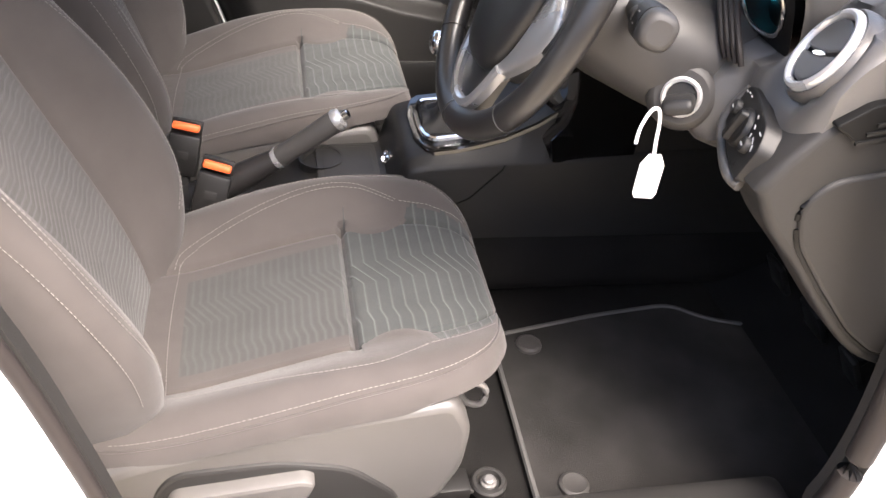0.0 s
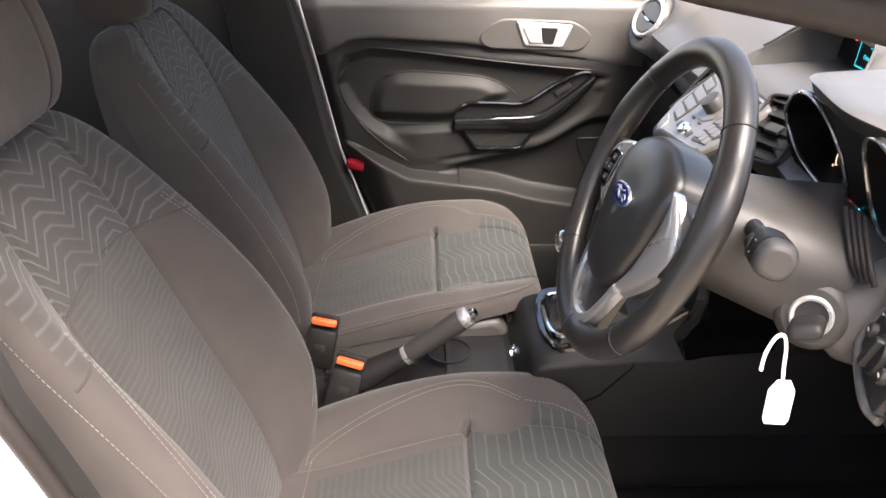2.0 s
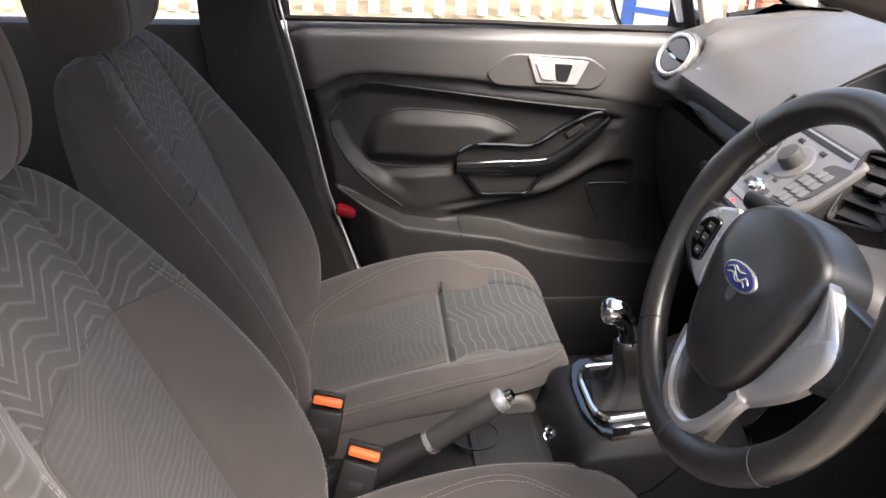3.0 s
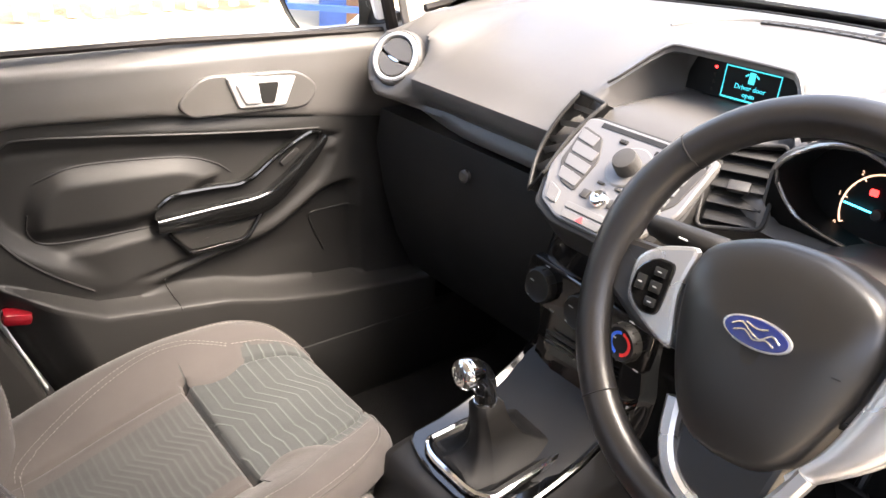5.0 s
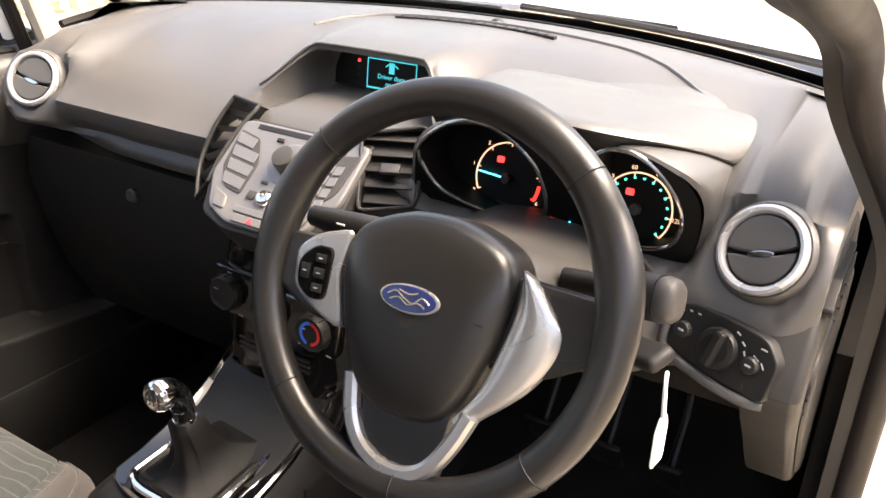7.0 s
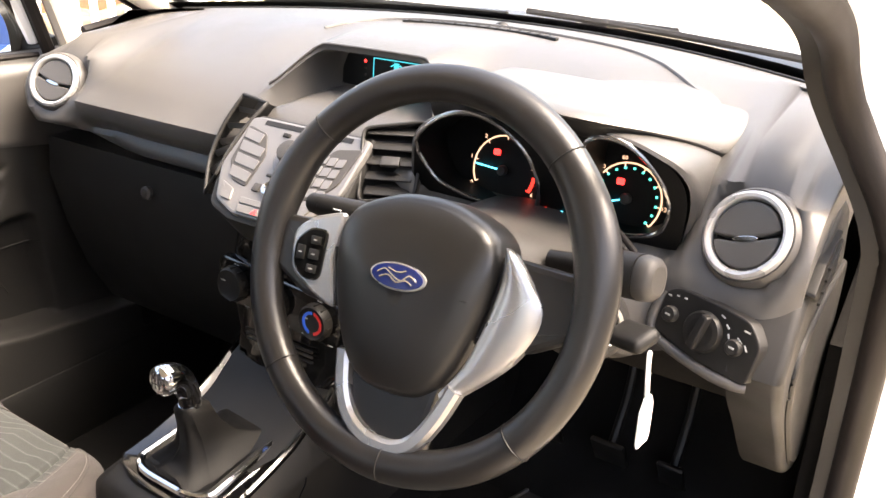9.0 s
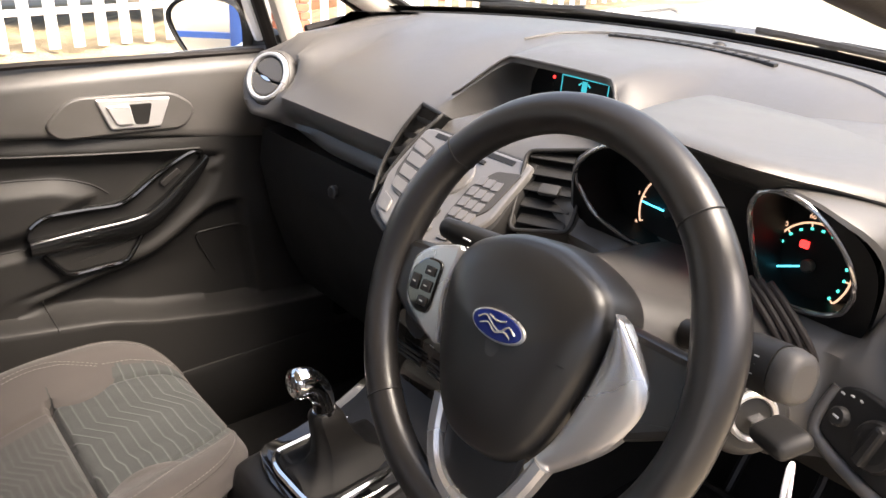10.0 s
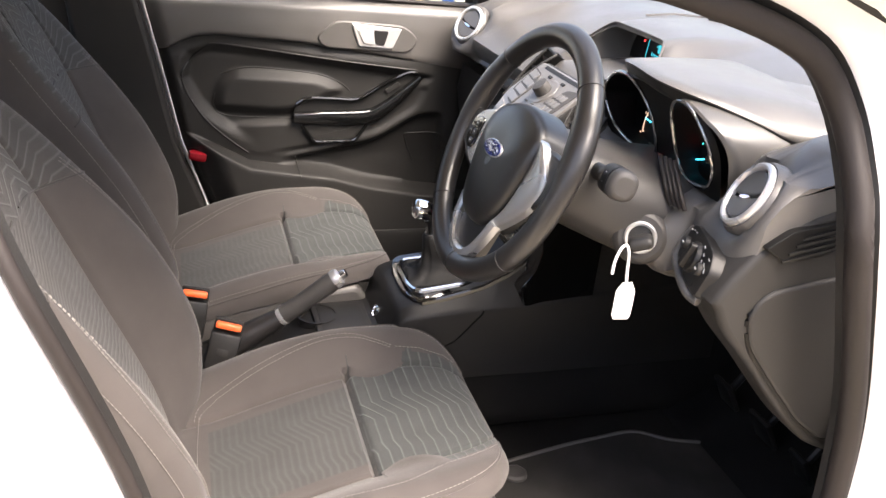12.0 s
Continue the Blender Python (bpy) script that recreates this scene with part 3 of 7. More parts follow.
for deg in (44, 137, 222, 273, 318):
    bm = bmesh.new()
    t = radians(deg)
    d = Vector((math.cos(t), math.sin(t), 0))
    tube(bm, [d * (RIM + 0.0178 * math.cos(s)) + Vector((0, 0, 0.0158 * math.sin(s))) for s in [2 * math.pi * j / 20 for j in range(20)]], 0.0008, 5, True)
    part("rim_seam", bm, M_BLACK, wheel, "stitched rim seam", MW)
# airbag cover: domed pad
HUB = [(-0.074, 0.050), (-0.035, 0.068), (0.0, 0.072), (0.035, 0.068), (0.074, 0.050), (0.086, 0.020), (0.078, -0.030), (0.058, -0.080), (0.034, -0.106), (0.0, -0.112), (-0.034, -0.106), (-0.058, -0.080), (-0.078, -0.030), (-0.086, 0.020)]
hub = [(v.x, v.y) for v in smooth_poly(HUB, 4)]
bm = bmesh.new()
rings = []
for k, (sc, z) in enumerate([(1.0, -0.040), (1.0, -0.004), (0.985, 0.004), (0.95, 0.010), (0.90, 0.014), (0.7, 0.020), (0.4, 0.0235), (0.1, 0.0245)]):
    rings.append([Vector((x * sc, (y + 0.02) * sc - 0.02, z - 0.06 * max(0, y - 0.02) * (1 if z > 0 else 0))) for x, y in hub])
loft(bm, rings)
part("airbag_cover", bm, M_AIRBAG, wheel, "grained black airbag cover", MW)
bm = bmesh.new()
ell = [(0.030 * math.cos(2 * math.pi * i / 40), 0.0125 * math.sin(2 * math.pi * i / 40)) for i in range(40)]
mbadge = MW @ Matrix.Translation((0, -0.004, 0.0225))
prism(bm, ell, 0.0, 0.003, mbadge, 0.001)
badge = part("badge", bm, M_SILVER, wheel, "oval badge with silver rim")
bm = bmesh.new()
prism(bm, [(x * 0.91, y * 0.87) for x, y in ell], 0.003, 0.0038, mbadge, 0.0005)
part("badge_field", bm, M_BLUE, badge, "dark blue enamel")
for pts in ([(-0.021, 0.001), (-0.013, 0.005), (-0.004, 0.0), (0.005, -0.003), (0.013, 0.003), (0.021, -0.001)], [(-0.018, -0.003), (-0.009, 0.0), (0.0, -0.005), (0.010, -0.002), (0.017, -0.005)], [(-0.010, 0.0065), (0.0, 0.004), (0.009, 0.0065)]):
    bm = bmesh.new()
    tube(bm, smooth_poly([mbadge @ Vector((x, y, 0.0040)) for x, y in pts], 3, False), 0.0009, 6)
    part("badge_stroke", bm, M_SILVER, badge, "silver stroke")


def arm(poly, z0, z1, bev, name, material, label, r=0.008):
    bm = bmesh.new()
    prism(bm, round_poly(poly, r, 3), z0, z1, None, bev)
    return part(name, bm, material, wheel, label, MW)


# spokes: black cores, silver facings
arm([(-0.168, 0.028), (-0.07, 0.034), (-0.06, -0.05), (-0.12, -0.046), (-0.165, -0.022)], -0.022, 0.003, 0.006, "spoke", M_LEATHER, "black spoke")
arm([(0.168, 0.028), (0.07, 0.034), (0.06, -0.05), (0.12, -0.046), (0.165, -0.022)], -0.022, -0.002, 0.006, "spoke", M_LEATHER, "black spoke")
arm([(-0.05, -0.09), (0.05, -0.09), (0.036, -0.172), (-0.036, -0.172)], -0.022, 0.000, 0.006, "spoke", M_LEATHER, "black lower spoke")
pod = arm([(-0.142, 0.016), (-0.122, 0.032), (-0.080, 0.044), (-0.088, 0.0), (-0.074, -0.052), (-0.098, -0.045), (-0.138, -0.024)], 0.002, 0.008, 0.004, "spoke_facing", M_SILVER, "satin silver spoke facing", 0.012)
bm = bmesh.new()
inner = smooth_poly([(0.092, 0.040), (0.091, 0.0), (0.073, -0.062), (0.052, -0.097)], 6, False)
far_edge = smooth_poly([(0.100, 0.036), (0.131, -0.008), (0.112, -0.056), (0.060, -0.105)], 6, False)
loft(bm, [[Vector((p.x + (q.x - p.x) * k, p.y + (q.y - p.y) * k, z)) for k, z in ((0, -0.004), (0, 0.0060), (0.06, 0.0080), (0.3, 0.0098), (0.6, 0.0098), (0.9, 0.0078), (1, 0.0050), (1, -0.004))] for p, q in zip(inner, far_edge)])
for v in bm.verts:
    v.co.z -= 0.14 * (v.co.x - 0.098) - 0.09 * v.co.y
part("spoke_facing", bm, M_SILVER, wheel, "satin silver spoke facing", MW, True, 40)
bm = bmesh.new()
prism(bm, round_poly([(-0.134, 0.008), (-0.118, 0.022), (-0.096, 0.022), (-0.098, -0.028), (-0.118, -0.030), (-0.134, -0.016)], 0.008), 0.006, 0.0105, None, 0.002)
keys = part("button_pod", bm, M_GLOSS, wheel, "gloss black audio button pod", MW)
for bx, by, w, h in ((-0.124, -0.004, 0.010, 0.014), (-0.108, 0.010, 0.012, 0.008), (-0.108, -0.004, 0.012, 0.010), (-0.108, -0.018, 0.012, 0.008)):
    bm = bmesh.new()
    box(bm, (w, h, 0.002), Matrix.Translation((bx, by, 0.0115)), 0.0008)
    k = part("button", bm, M_BLACK, keys, "", MW)
for bx, by in ((-0.124, -0.004), (-0.108, 0.010), (-0.108, -0.004), (-0.108, -0.018)):
    bm = bmesh.new()
    box(bm, (0.0042, 0.0010, 0.0006), Matrix.Translation((bx, by, 0.0127)))
    part("button_legend", bm, M_LEGEND, keys, "", MW)
# silver V on the lower spoke
V = smooth_poly([(-0.056, -0.084), (-0.050, -0.118), (-0.036, -0.143), (-0.012, -0.157), (0.016, -0.158), (0.037, -0.146), (0.054, -0.120), (0.067, -0.090)], 3, False)
bm = bmesh.new()
rings = []
for i, p in enumerate(V):
    a, b = V[max(0, i - 1)], V[min(len(V) - 1, i + 1)]
    d = (b - a).normalized()
    n = Vector((-d.y, d.x))
    rings.append([Vector((p.x + n.x * o, p.y + n.y * o, z)) for o, z in ((-0.0075, -0.004), (-0.0075, 0.006), (-0.004, 0.009), (0.004, 0.009), (0.0075, 0.006), (0.0075, -0.004))])
loft(bm, rings)
part("lower_trim", bm, M_SILVER, wheel, "satin silver V-shaped trim", MW)
for x, tw in ((-0.055, 1), (0.062, -1)):
    bm = bmesh.new()
    box(bm, (0.014, 0.001, 0.0005), Matrix.Translation((x, -0.012, 0.0185)) @ pose(0, 0, 0, 0, 0, 0))
    part("airbag_mark", bm, M_TRIMD, wheel, "moulded mark", MW)


# ---- dashboard ----
dash = thing("dashboard", (0.30, 0.0, 0.80), "charcoal grained soft dashboard with round silver-ringed vents", "dashboard")


def screen_foot(y):
    return 0.79 - 0.20 * (abs(y) / 0.65) ** 2.2


def dash_profile(y):
    """The dashboard's cut at y, from under its lip over the top to the windscreen."""
    d = sstep(-0.12, -0.30, y)
    end = sstep(0.50, 0.66, abs(y))
    roll = sstep(0.42, 0.58, y)
    nose = sstep(-0.45, -0.52, y)
    low = [(0.36, 0.855), (0.274, 0.868), (0.266, 0.872), (0.263, 0.878), (0.264, 0.884), (0.266 - 0.036 * roll, 0.890), (0.272 - 0.042 * roll, 0.900), (0.262 - 0.030 * roll, 0.907), (0.250 - 0.012 * roll, 0.915), (0.236, 0.931), (0.236, 0.951)]
    low = [(x + 0.06 * sstep(0.60, 0.665, y), z + 0.028 * sstep(0.38, 0.58, y) * (1 - i / 10)) for i, (x, z) in enumerate(low)]
    low_d = [(0.32, 0.800), (0.225, 0.812), (0.200, 0.822), (0.187, 0.838), (0.183, 0.855), (0.186, 0.870), (0.190, 0.885), (0.198, 0.900), (0.208, 0.914), (0.222, 0.929), (0.238, 0.945)]
    low_d = [(x, z + nose * max(0.0, 0.862 - z) * 0.75) for x, z in low_d]
    well = sstep(-0.455, -0.490, y) * (1 - sstep(-0.600, -0.612, y))
    low_d = [(x + well * sstep(0.945, 0.905, z) * max(0.0, 0.196 + 0.337 * (y + 0.550) + 0.315 * (z - 0.884) - x), z) for x, z in low_d]
    low = [(a[0] * (1 - d) + b[0] * d + 0.012 * end, a[1] * (1 - d) + b[1] * d) for a, b in zip(low, low_d)]
    k = 1 - sstep(0.085, 0.165, abs(y))
    lip = Vector((0.366 + 0.012 * (1 - (y / 0.16) ** 2), 1.072))
    plain = [Vector(p) for p in ((0.252, 0.962), (0.266, 0.974), (0.282, 0.986), (0.300, 0.998), (0.322, 1.010))]
    hood = [Vector((0.282, 0.998)), Vector((0.425, 1.006)), Vector((0.428, 1.060)), lip - Vector((0, 0.007)), lip]
    hole = sstep(-0.160, -0.180, y) * (1 - sstep(-0.490, -0.506, y))
    low = low[:-1] + [(low[-1][0] + 0.04 * hole, low[-1][1])]
    plain = [p + Vector((0.085 * hole, 0)) for p in plain]
    rec = [p.lerp(q, k) for p, q in zip(plain, hood)]
    xw = screen_foot(y)
    sag = -0.022 * (abs(y) / 0.65) ** 2
    up = [Vector((0.36, 1.030 + sag)).lerp(Vector((0.395, 1.077)), k), Vector((0.44, 1.060 + sag)).lerp(Vector((0.45, 1.083)), k), Vector((0.54, 1.080 + sag)), Vector((xw - 0.12, 1.084 + sag)), Vector((xw - 0.05, 1.078 + sag)),
          Vector((xw, 1.060 + sag)), Vector((xw + 0.015, 1.02))]
    cut = [Vector((a[0], a[1])) for a in low] + rec + up
    if abs(y) > 0.40:
        # the pad swells out to carry the round vents
        for p in cut[6:18]:
            r = math.hypot(abs(y) - 0.562, p.y - 0.979)
            flush = 0.237 + (0.295 * (0.562 - abs(y)) + 0.492 * (p.y - 0.979)) / 0.849 + 0.009 + 0.016 * sstep(0.050, 0.040, r)
            p.x += (1 - sstep(0.052, 0.100, r)) * min(0.0, flush - p.x)
    return cut


def top_z(x, y):
    """The height of the dash top at a place."""
    pr = dash_profile(y)[16:22]
    return float(np.interp(x, [p.x for p in pr], [p.y for p in pr]))


ys = [-0.626, -0.624, -0.620] + list(np.linspace(-0.614, -0.455, 34)) + list(np.linspace(-0.43, -0.18, 9)) + list(np.linspace(-0.17, 0.17, 35)) + list(np.linspace(0.18, 0.44, 8)) + list(np.linspace(0.455, 0.63, 34)) + [0.645, 0.652, 0.655]
bm = bmesh.new()
rows = []
for y in ys:
    rows.append([Vector((p.x, y, p.y)) for p in dash_profile(y)])
grid_faces(bm, rows)
for r in (0, -1):
    c = [v for v in bm.verts if abs(v.co.y - ys[r]) < 1e-6]
    c.sort(key=lambda v: rows[r].index(min(rows[r], key=lambda q: (q - v.co).length)))
    bm.faces.new(c)
part("top_pad", bm, M_DASH, dash, "grained charcoal dash pad", None, True, 55)
# thin seam lines across the top
bm = bmesh.new()
tube(bm, [(screen_foot(y) - 0.075, y, dash_profile(y)[-3].y + 0.0035) for y in np.linspace(-0.60, 0.60, 40)], 0.002, 6)
part("top_seam", bm, M_TRIMD, dash, "dark joint line")
bm = bmesh.new()
ridge = smooth_poly([(0.50, 0.20), (0.600, 0.13), (0.635, 0.0), (0.632, -0.123), (0.600, -0.273), (0.54, -0.36), (0.468, -0.436), (0.43, -0.47)], 4, False)
tube(bm, [(p.x, p.y, top_z(p.x, p.y) + 0.0005) for p in ridge], 0.003, 6)
part("top_ridge", bm, M_DASH, dash, "moulded ridge on the dash top")
bm = bmesh.new()
tube(bm, [(v.x - 0.001, y, v.y + 0.0015) for y in np.linspace(-0.155, 0.155, 30) for v in [dash_profile(y)[15]]], 0.0020, 6)
part("hood_edge", bm, M_DASH, dash, "rounded edge of the display hood")
# demister slot and sunlight sensor
bm = bmesh.new()
slot = [(0.590 + 0.025 * (1 - ((y + 0.035) / 0.14) ** 2), y) for y in np.linspace(0.105, -0.175, 15)]
prism(bm, [(x + 0.005, y) for x, y in slot] + [(x - 0.005, y) for x, y in reversed(slot)], 1.074, 1.0846, None, 0.001)
part("demister_slot", bm, M_BLACK, dash, "black demister slot")
for k in range(14):
    y = 0.095 - 0.0195 * k
    bm = bmesh.new()
    x = 0.590 + 0.025 * (1 - ((y + 0.035) / 0.14) ** 2)
    box(bm, (0.009, 0.0025, 0.002), Matrix.Translation((x, y, 1.0846)))
    part("demister_fin", bm, M_TRIMD, dash)
bm = bmesh.new()
lathe(bm, [(0.011, 0), (0.011, 0.003), (0.008, 0.006), (0.003, 0.008)], 16, Matrix.Translation((0.652, -0.045, 1.081)))
part("light_sensor", bm, M_BLACK, dash, "small black light sensor")
# lower facia below the pad: passenger glovebox, driver knee panel
bm = bmesh.new()
prof = [(0.40, 0.868), (0.262, 0.864), (0.252, 0.80), (0.27, 0.70), (0.30, 0.60), (0.34, 0.52), (0.42, 0.50)]
rings = [[Vector((x, y, z)) for x, z in prof] for y in np.linspace(0.145, 0.645, 8)]
grid_faces(bm, rings)
part("glovebox", bm, M_BLACK, dash, "black glovebox lid below the dash")
bm = bmesh.new()
lathe(bm, [(0.011, -0.01), (0.011, 0.004), (0.007, 0.006)], 16, look((0.251, 0.372, 0.818), (-0.6, 0.3, 0.95)) @ pose(0, 0, 0, 0, 180, 0))
part("glovebox_latch", bm, M_TRIM, dash, "grey latch")
bm = bmesh.new()
prof = [(0.42, 0.84), (0.27, 0.835), (0.272, 0.80), (0.30, 0.76), (0.36, 0.735), (0.50, 0.73)]
grid_faces(bm, [[Vector((x, y, z)) for x, z in prof] for y in np.linspace(-0.145, -0.606, 9)])
part("knee_panel", bm, M_CARPET, dash, "black panel under the steering column")
# padded end panel beside the driver's door
bm = bmesh.new()
outer = [(0.178, 0.875), (0.182, 0.852), (0.205, 0.815), (0.255, 0.762), (0.305, 0.705), (0.352, 0.655), (0.40, 0.62), (0.46, 0.61), (0.49, 0.72), (0.46, 0.90), (0.38, 0.99), (0.25, 0.955)]
m = Matrix(((1, 0, 0, 0), (0, 0, -1, -0.578), (0, 1, 0, 0), (0, 0, 0, 1)))
prism(bm, [(v.x, v.y) for v in smooth_poly(outer, 3)], 0.0, 0.052, m, 0.010, 4)
part("end_panel", bm, M_TRIMD, dash, "grained charcoal dash end panel")
m2 = Matrix(((1, 0, 0, 0), (0, 0, -1, -0.622), (0, 1, 0, 0), (0, 0, 0, 1)))
FUSE = round_poly([(0.224, 0.848), (0.246, 0.878), (0.335, 0.893), (0.47, 0.895), (0.48, 0.72), (0.45, 0.640), (0.405, 0.633), (0.350, 0.674), (0.290, 0.740), (0.238, 0.802)], 0.02)
bm = bmesh.new()
prism(bm, FUSE, 0.0, 0.0125, m2, 0.005, 3)
part("fuse_cover", bm, M_TRIMD, dash, "grey plastic fuse cover")
bm = bmesh.new()
tube(bm, [(x, -0.6295, z) for x, z in FUSE if z < 0.86 and x < 0.46], 0.0036, 6)
part("shut_line", bm, M_DIAL, dash, "dark gap beside the fuse cover")
bm = bmesh.new()
prism(bm, round_poly([(0.222, 0.938), (0.256, 0.960), (0.335, 0.972), (0.342, 0.935), (0.297, 0.922), (0.255, 0.919)], 0.006), 0.0, 0.0135, m2, 0.002)
grille = part("side_demister", bm, M_DIAL, dash, "black side window demister")
for k in range(4):
    bm = bmesh.new()
    box(bm, (0.078 - 0.007 * k, 0.003, 0.003), Matrix.Translation((0.287 + 0.004 * k, -0.6365, 0.929 + 0.009 * k)) @ pose(0, 0, 0, 0, -12, 0))
    part("grille_bar", bm, M_BLACK, grille)


def round_vent(at, aim, roll):
    """A round eyeball vent with a silver ring and a split disc."""
    m = look(at, aim) @ pose(0, 0, 0, 0, 180, 0)
    m = m @ pose(0, 0, 0, 0, 0, roll) @ Matrix.Scale(0.75, 4)
    bm = bmesh.new()
    lathe(bm, [(0.064, -0.085), (0.070, -0.05), (0.0695, -0.02), (0.0665, -0.008), (0.0625, -0.002), (0.058, -0.004)], 40, m, False)
    barrel = part("air_vent", bm, M_DASH, dash, "round air vent with a silver ring")
    bm = bmesh.new()
    prof = [(0.0475, -0.010), (0.0480, 0.002), (0.0505, 0.0065), (0.0545, 0.0075), (0.0585, 0.005), (0.0600, 0.0), (0.0590, -0.006)]
    lathe(bm, prof, 48, m, False)
    part("ring", bm, M_SATIN, barrel, "satin silver vent ring")
    bm = bmesh.new()
    lathe(bm, [(0.048, -0.03), (0.048, -0.006), (0.047, -0.004), (0.046, -0.010), (0.001, -0.011)], 40, m, False)
    part("socket", bm, M_BLACK, barrel, "black vent socket")
    for s in (1, -1):
        pts = [(0.0445 * math.cos(t), s * (0.0445 * math.sin(t))) for t in np.linspace(0.07, math.pi - 0.07, 22)]
        mid = [(x, s * (0.0015 + 0.006 * (1 - (x / 0.045) ** 2) * (-1 if s > 0 else 1) * 0.0) - 0.006 * (1 - (x / 0.045) ** 2)) for x in np.linspace(-0.0425, 0.0425, 11)]
        bm = bmesh.new()
        prism(bm, pts + mid[1:-1], -0.008, 0.003, m @ Matrix.Translation((0, 0.0012 * s, 0)), 0.003)
        part("vent_flap", bm, M_DASH, barrel)
    bm = bmesh.new()
    prism(bm, [(0.017 * math.cos(t), 0.0042 * math.sin(t) - 0.006) for t in np.linspace(0, 2 * math.pi, 20, False)], 0.0, 0.004, m, 0.001)
    part("vent_tab", bm, M_CHROME, barrel, "bright vent tab")


round_vent((0.237, -0.562, 0.979), (-0.612, -0.267, 1.471), 20)
round_vent((0.240, 0.566, 0.976), (-0.610, 0.255, 1.466), -16)
# light switch panel
ML = frame_of((0.190, -0.549, 0.884), (-0.33, -0.94, -0.05), (0.30, 0, 0.95))
LP = round_poly([(-0.056, 0.026), (-0.040, 0.034), (0.003, 0.036), (0.040, 0.034), (0.058, 0.016), (0.057, -0.024), (-0.001, -0.026), (-0.056, -0.018)], 0.008)
bm = bmesh.new()
prism(bm, LP, -0.03, 0.0, ML, 0.002)
panel = part("light_switch_panel", bm, M_BLACK, dash, "black light switch panel")
bm = bmesh.new()
tube(bm, smooth_poly([ML @ Vector(p) for p in ((-0.060, 0.022, -0.006), (-0.061, -0.008, -0.001), (-0.050, -0.024, 0.0), (0.0, -0.031, 0.0), (0.036, -0.031, -0.002), (0.054, -0.028, -0.010))], 4, False), 0.0055, 10)
part("panel_lip", bm, M_DASH, dash, "rounded lip under the light switch panel")
bm = bmesh.new()
lathe(bm, [(0.021, -0.002), (0.021, 0.003), (0.019, 0.006), (0.014, 0.007)], 28, ML @ Matrix.Translation((-0.002, 0.004, 0)))
part("light_switch", bm, M_BLACK, panel, "round light switch")
bm = bmesh.new()
prism(bm, round_poly([(-0.006, -0.018), (0.006, -0.018), (0.005, 0.019), (-0.005, 0.019)], 0.004), 0.004, 0.014, ML @ Matrix.Translation((-0.002, 0.004, 0)) @ pose(0, 0, 0, 0, 0, -8), 0.003)
part("switch_bar", bm, M_BLACK, panel, "switch grip")
for x, y, w, turn in ((-0.050, 0.022, 0.005, 0), (-0.041, 0.025, 0.004, 0), (-0.032, 0.026, 0.004, 0), (0.012, 0.027, 0.006, -20), (0.020, 0.020, 0.006, -35), (0.024, 0.012, 0.006, -60), (0.040, 0.024, 0.008, 0), (0.036, 0.013, 0.009, -30), (0.044, 0.009, 0.008, -50)):
    bm = bmesh.new()
    box(bm, (w * 0.8, 0.0014, 0.0008), ML @ Matrix.Translation((x, y, 0.0004)) @ pose(0, 0, 0, 0, 0, turn))
    part("switch_legend", bm, M_LEGEND, panel)
for x in (-0.041, 0.034):
    bm = bmesh.new()
    lathe(bm, [(0.0085, -0.002), (0.0085, 0.005), (0.007, 0.007), (0.003, 0.007)], 18, ML @ Matrix.Translation((x, 0.005, 0)))
    part("push_switch", bm, M_TRIMD, panel, "small round push switch")
    bm = bmesh.new()
    box(bm, (0.006, 0.0018, 0.0008), ML @ Matrix.Translation((x, 0.005, 0.0073)))
    part("switch_legend", bm, M_LEGEND, panel)
# ---- centre display under its hood ----
MD = frame_of((0.4235, 0.0, 1.030), (0, -1, 0), (0.10, 0, 1))
bm = bmesh.new()
prism(bm, round_poly([(-0.105, -0.022), (0.105, -0.022), (0.085, 0.027), (-0.085, 0.027)], 0.008), -0.01, 0.004, MD, 0.001)
disp = part("display", bm, M_DISPLAY, dash, "dark dashboard display with cyan writing")
bm = bmesh.new()
for x, y, w, h in ((0.005, 0.022, 0.084, 0.0016), (0.005, -0.019, 0.084, 0.0024), (-0.0365, 0.0015, 0.0014, 0.041), (0.0465, 0.0015, 0.0014, 0.041)):
    box(bm, (w, h, 0.0006), MD @ Matrix.Translation((x, y, 0.0045)))
part("display_frame", bm, M_GLOW, disp, "cyan frame lines")
bm = bmesh.new()
box(bm, (0.009, 0.015, 0.0006), MD @ Matrix.Translation((0.005, 0.0115, 0.0045)), 0.0)
box(bm, (0.006, 0.002, 0.0006), MD @ Matrix.Translation((-0.003, 0.0145, 0.0045)) @ pose(0, 0, 0, 0, 0, 35))
box(bm, (0.006, 0.002, 0.0006), MD @ Matrix.Translation((0.013, 0.0145, 0.0045)) @ pose(0, 0, 0, 0, 0, -35))
part("car_symbol", bm, M_GLOW, disp, "cyan car symbol with an open door")
lettering("display_words", "Driver door", 0.0095, MD @ Matrix.Translation((0.005, -0.002, 0.0045)), M_GLOW, disp)
lettering("display_words", "open", 0.0095, MD @ Matrix.Translation((0.005, -0.0115, 0.0045)), M_GLOW, disp)
for k in range(4):
    bm = bmesh.new()
    lathe(bm, [(0.0022, 0.004), (0.0022, 0.005)], 10, MD @ Matrix.Translation((-0.052, 0.016 - 0.010 * k, 0)))
    part("indicator_lamp", bm, M_LAMP if k == 0 else M_TRIMD, disp, "red lamp" if k == 0 else "")

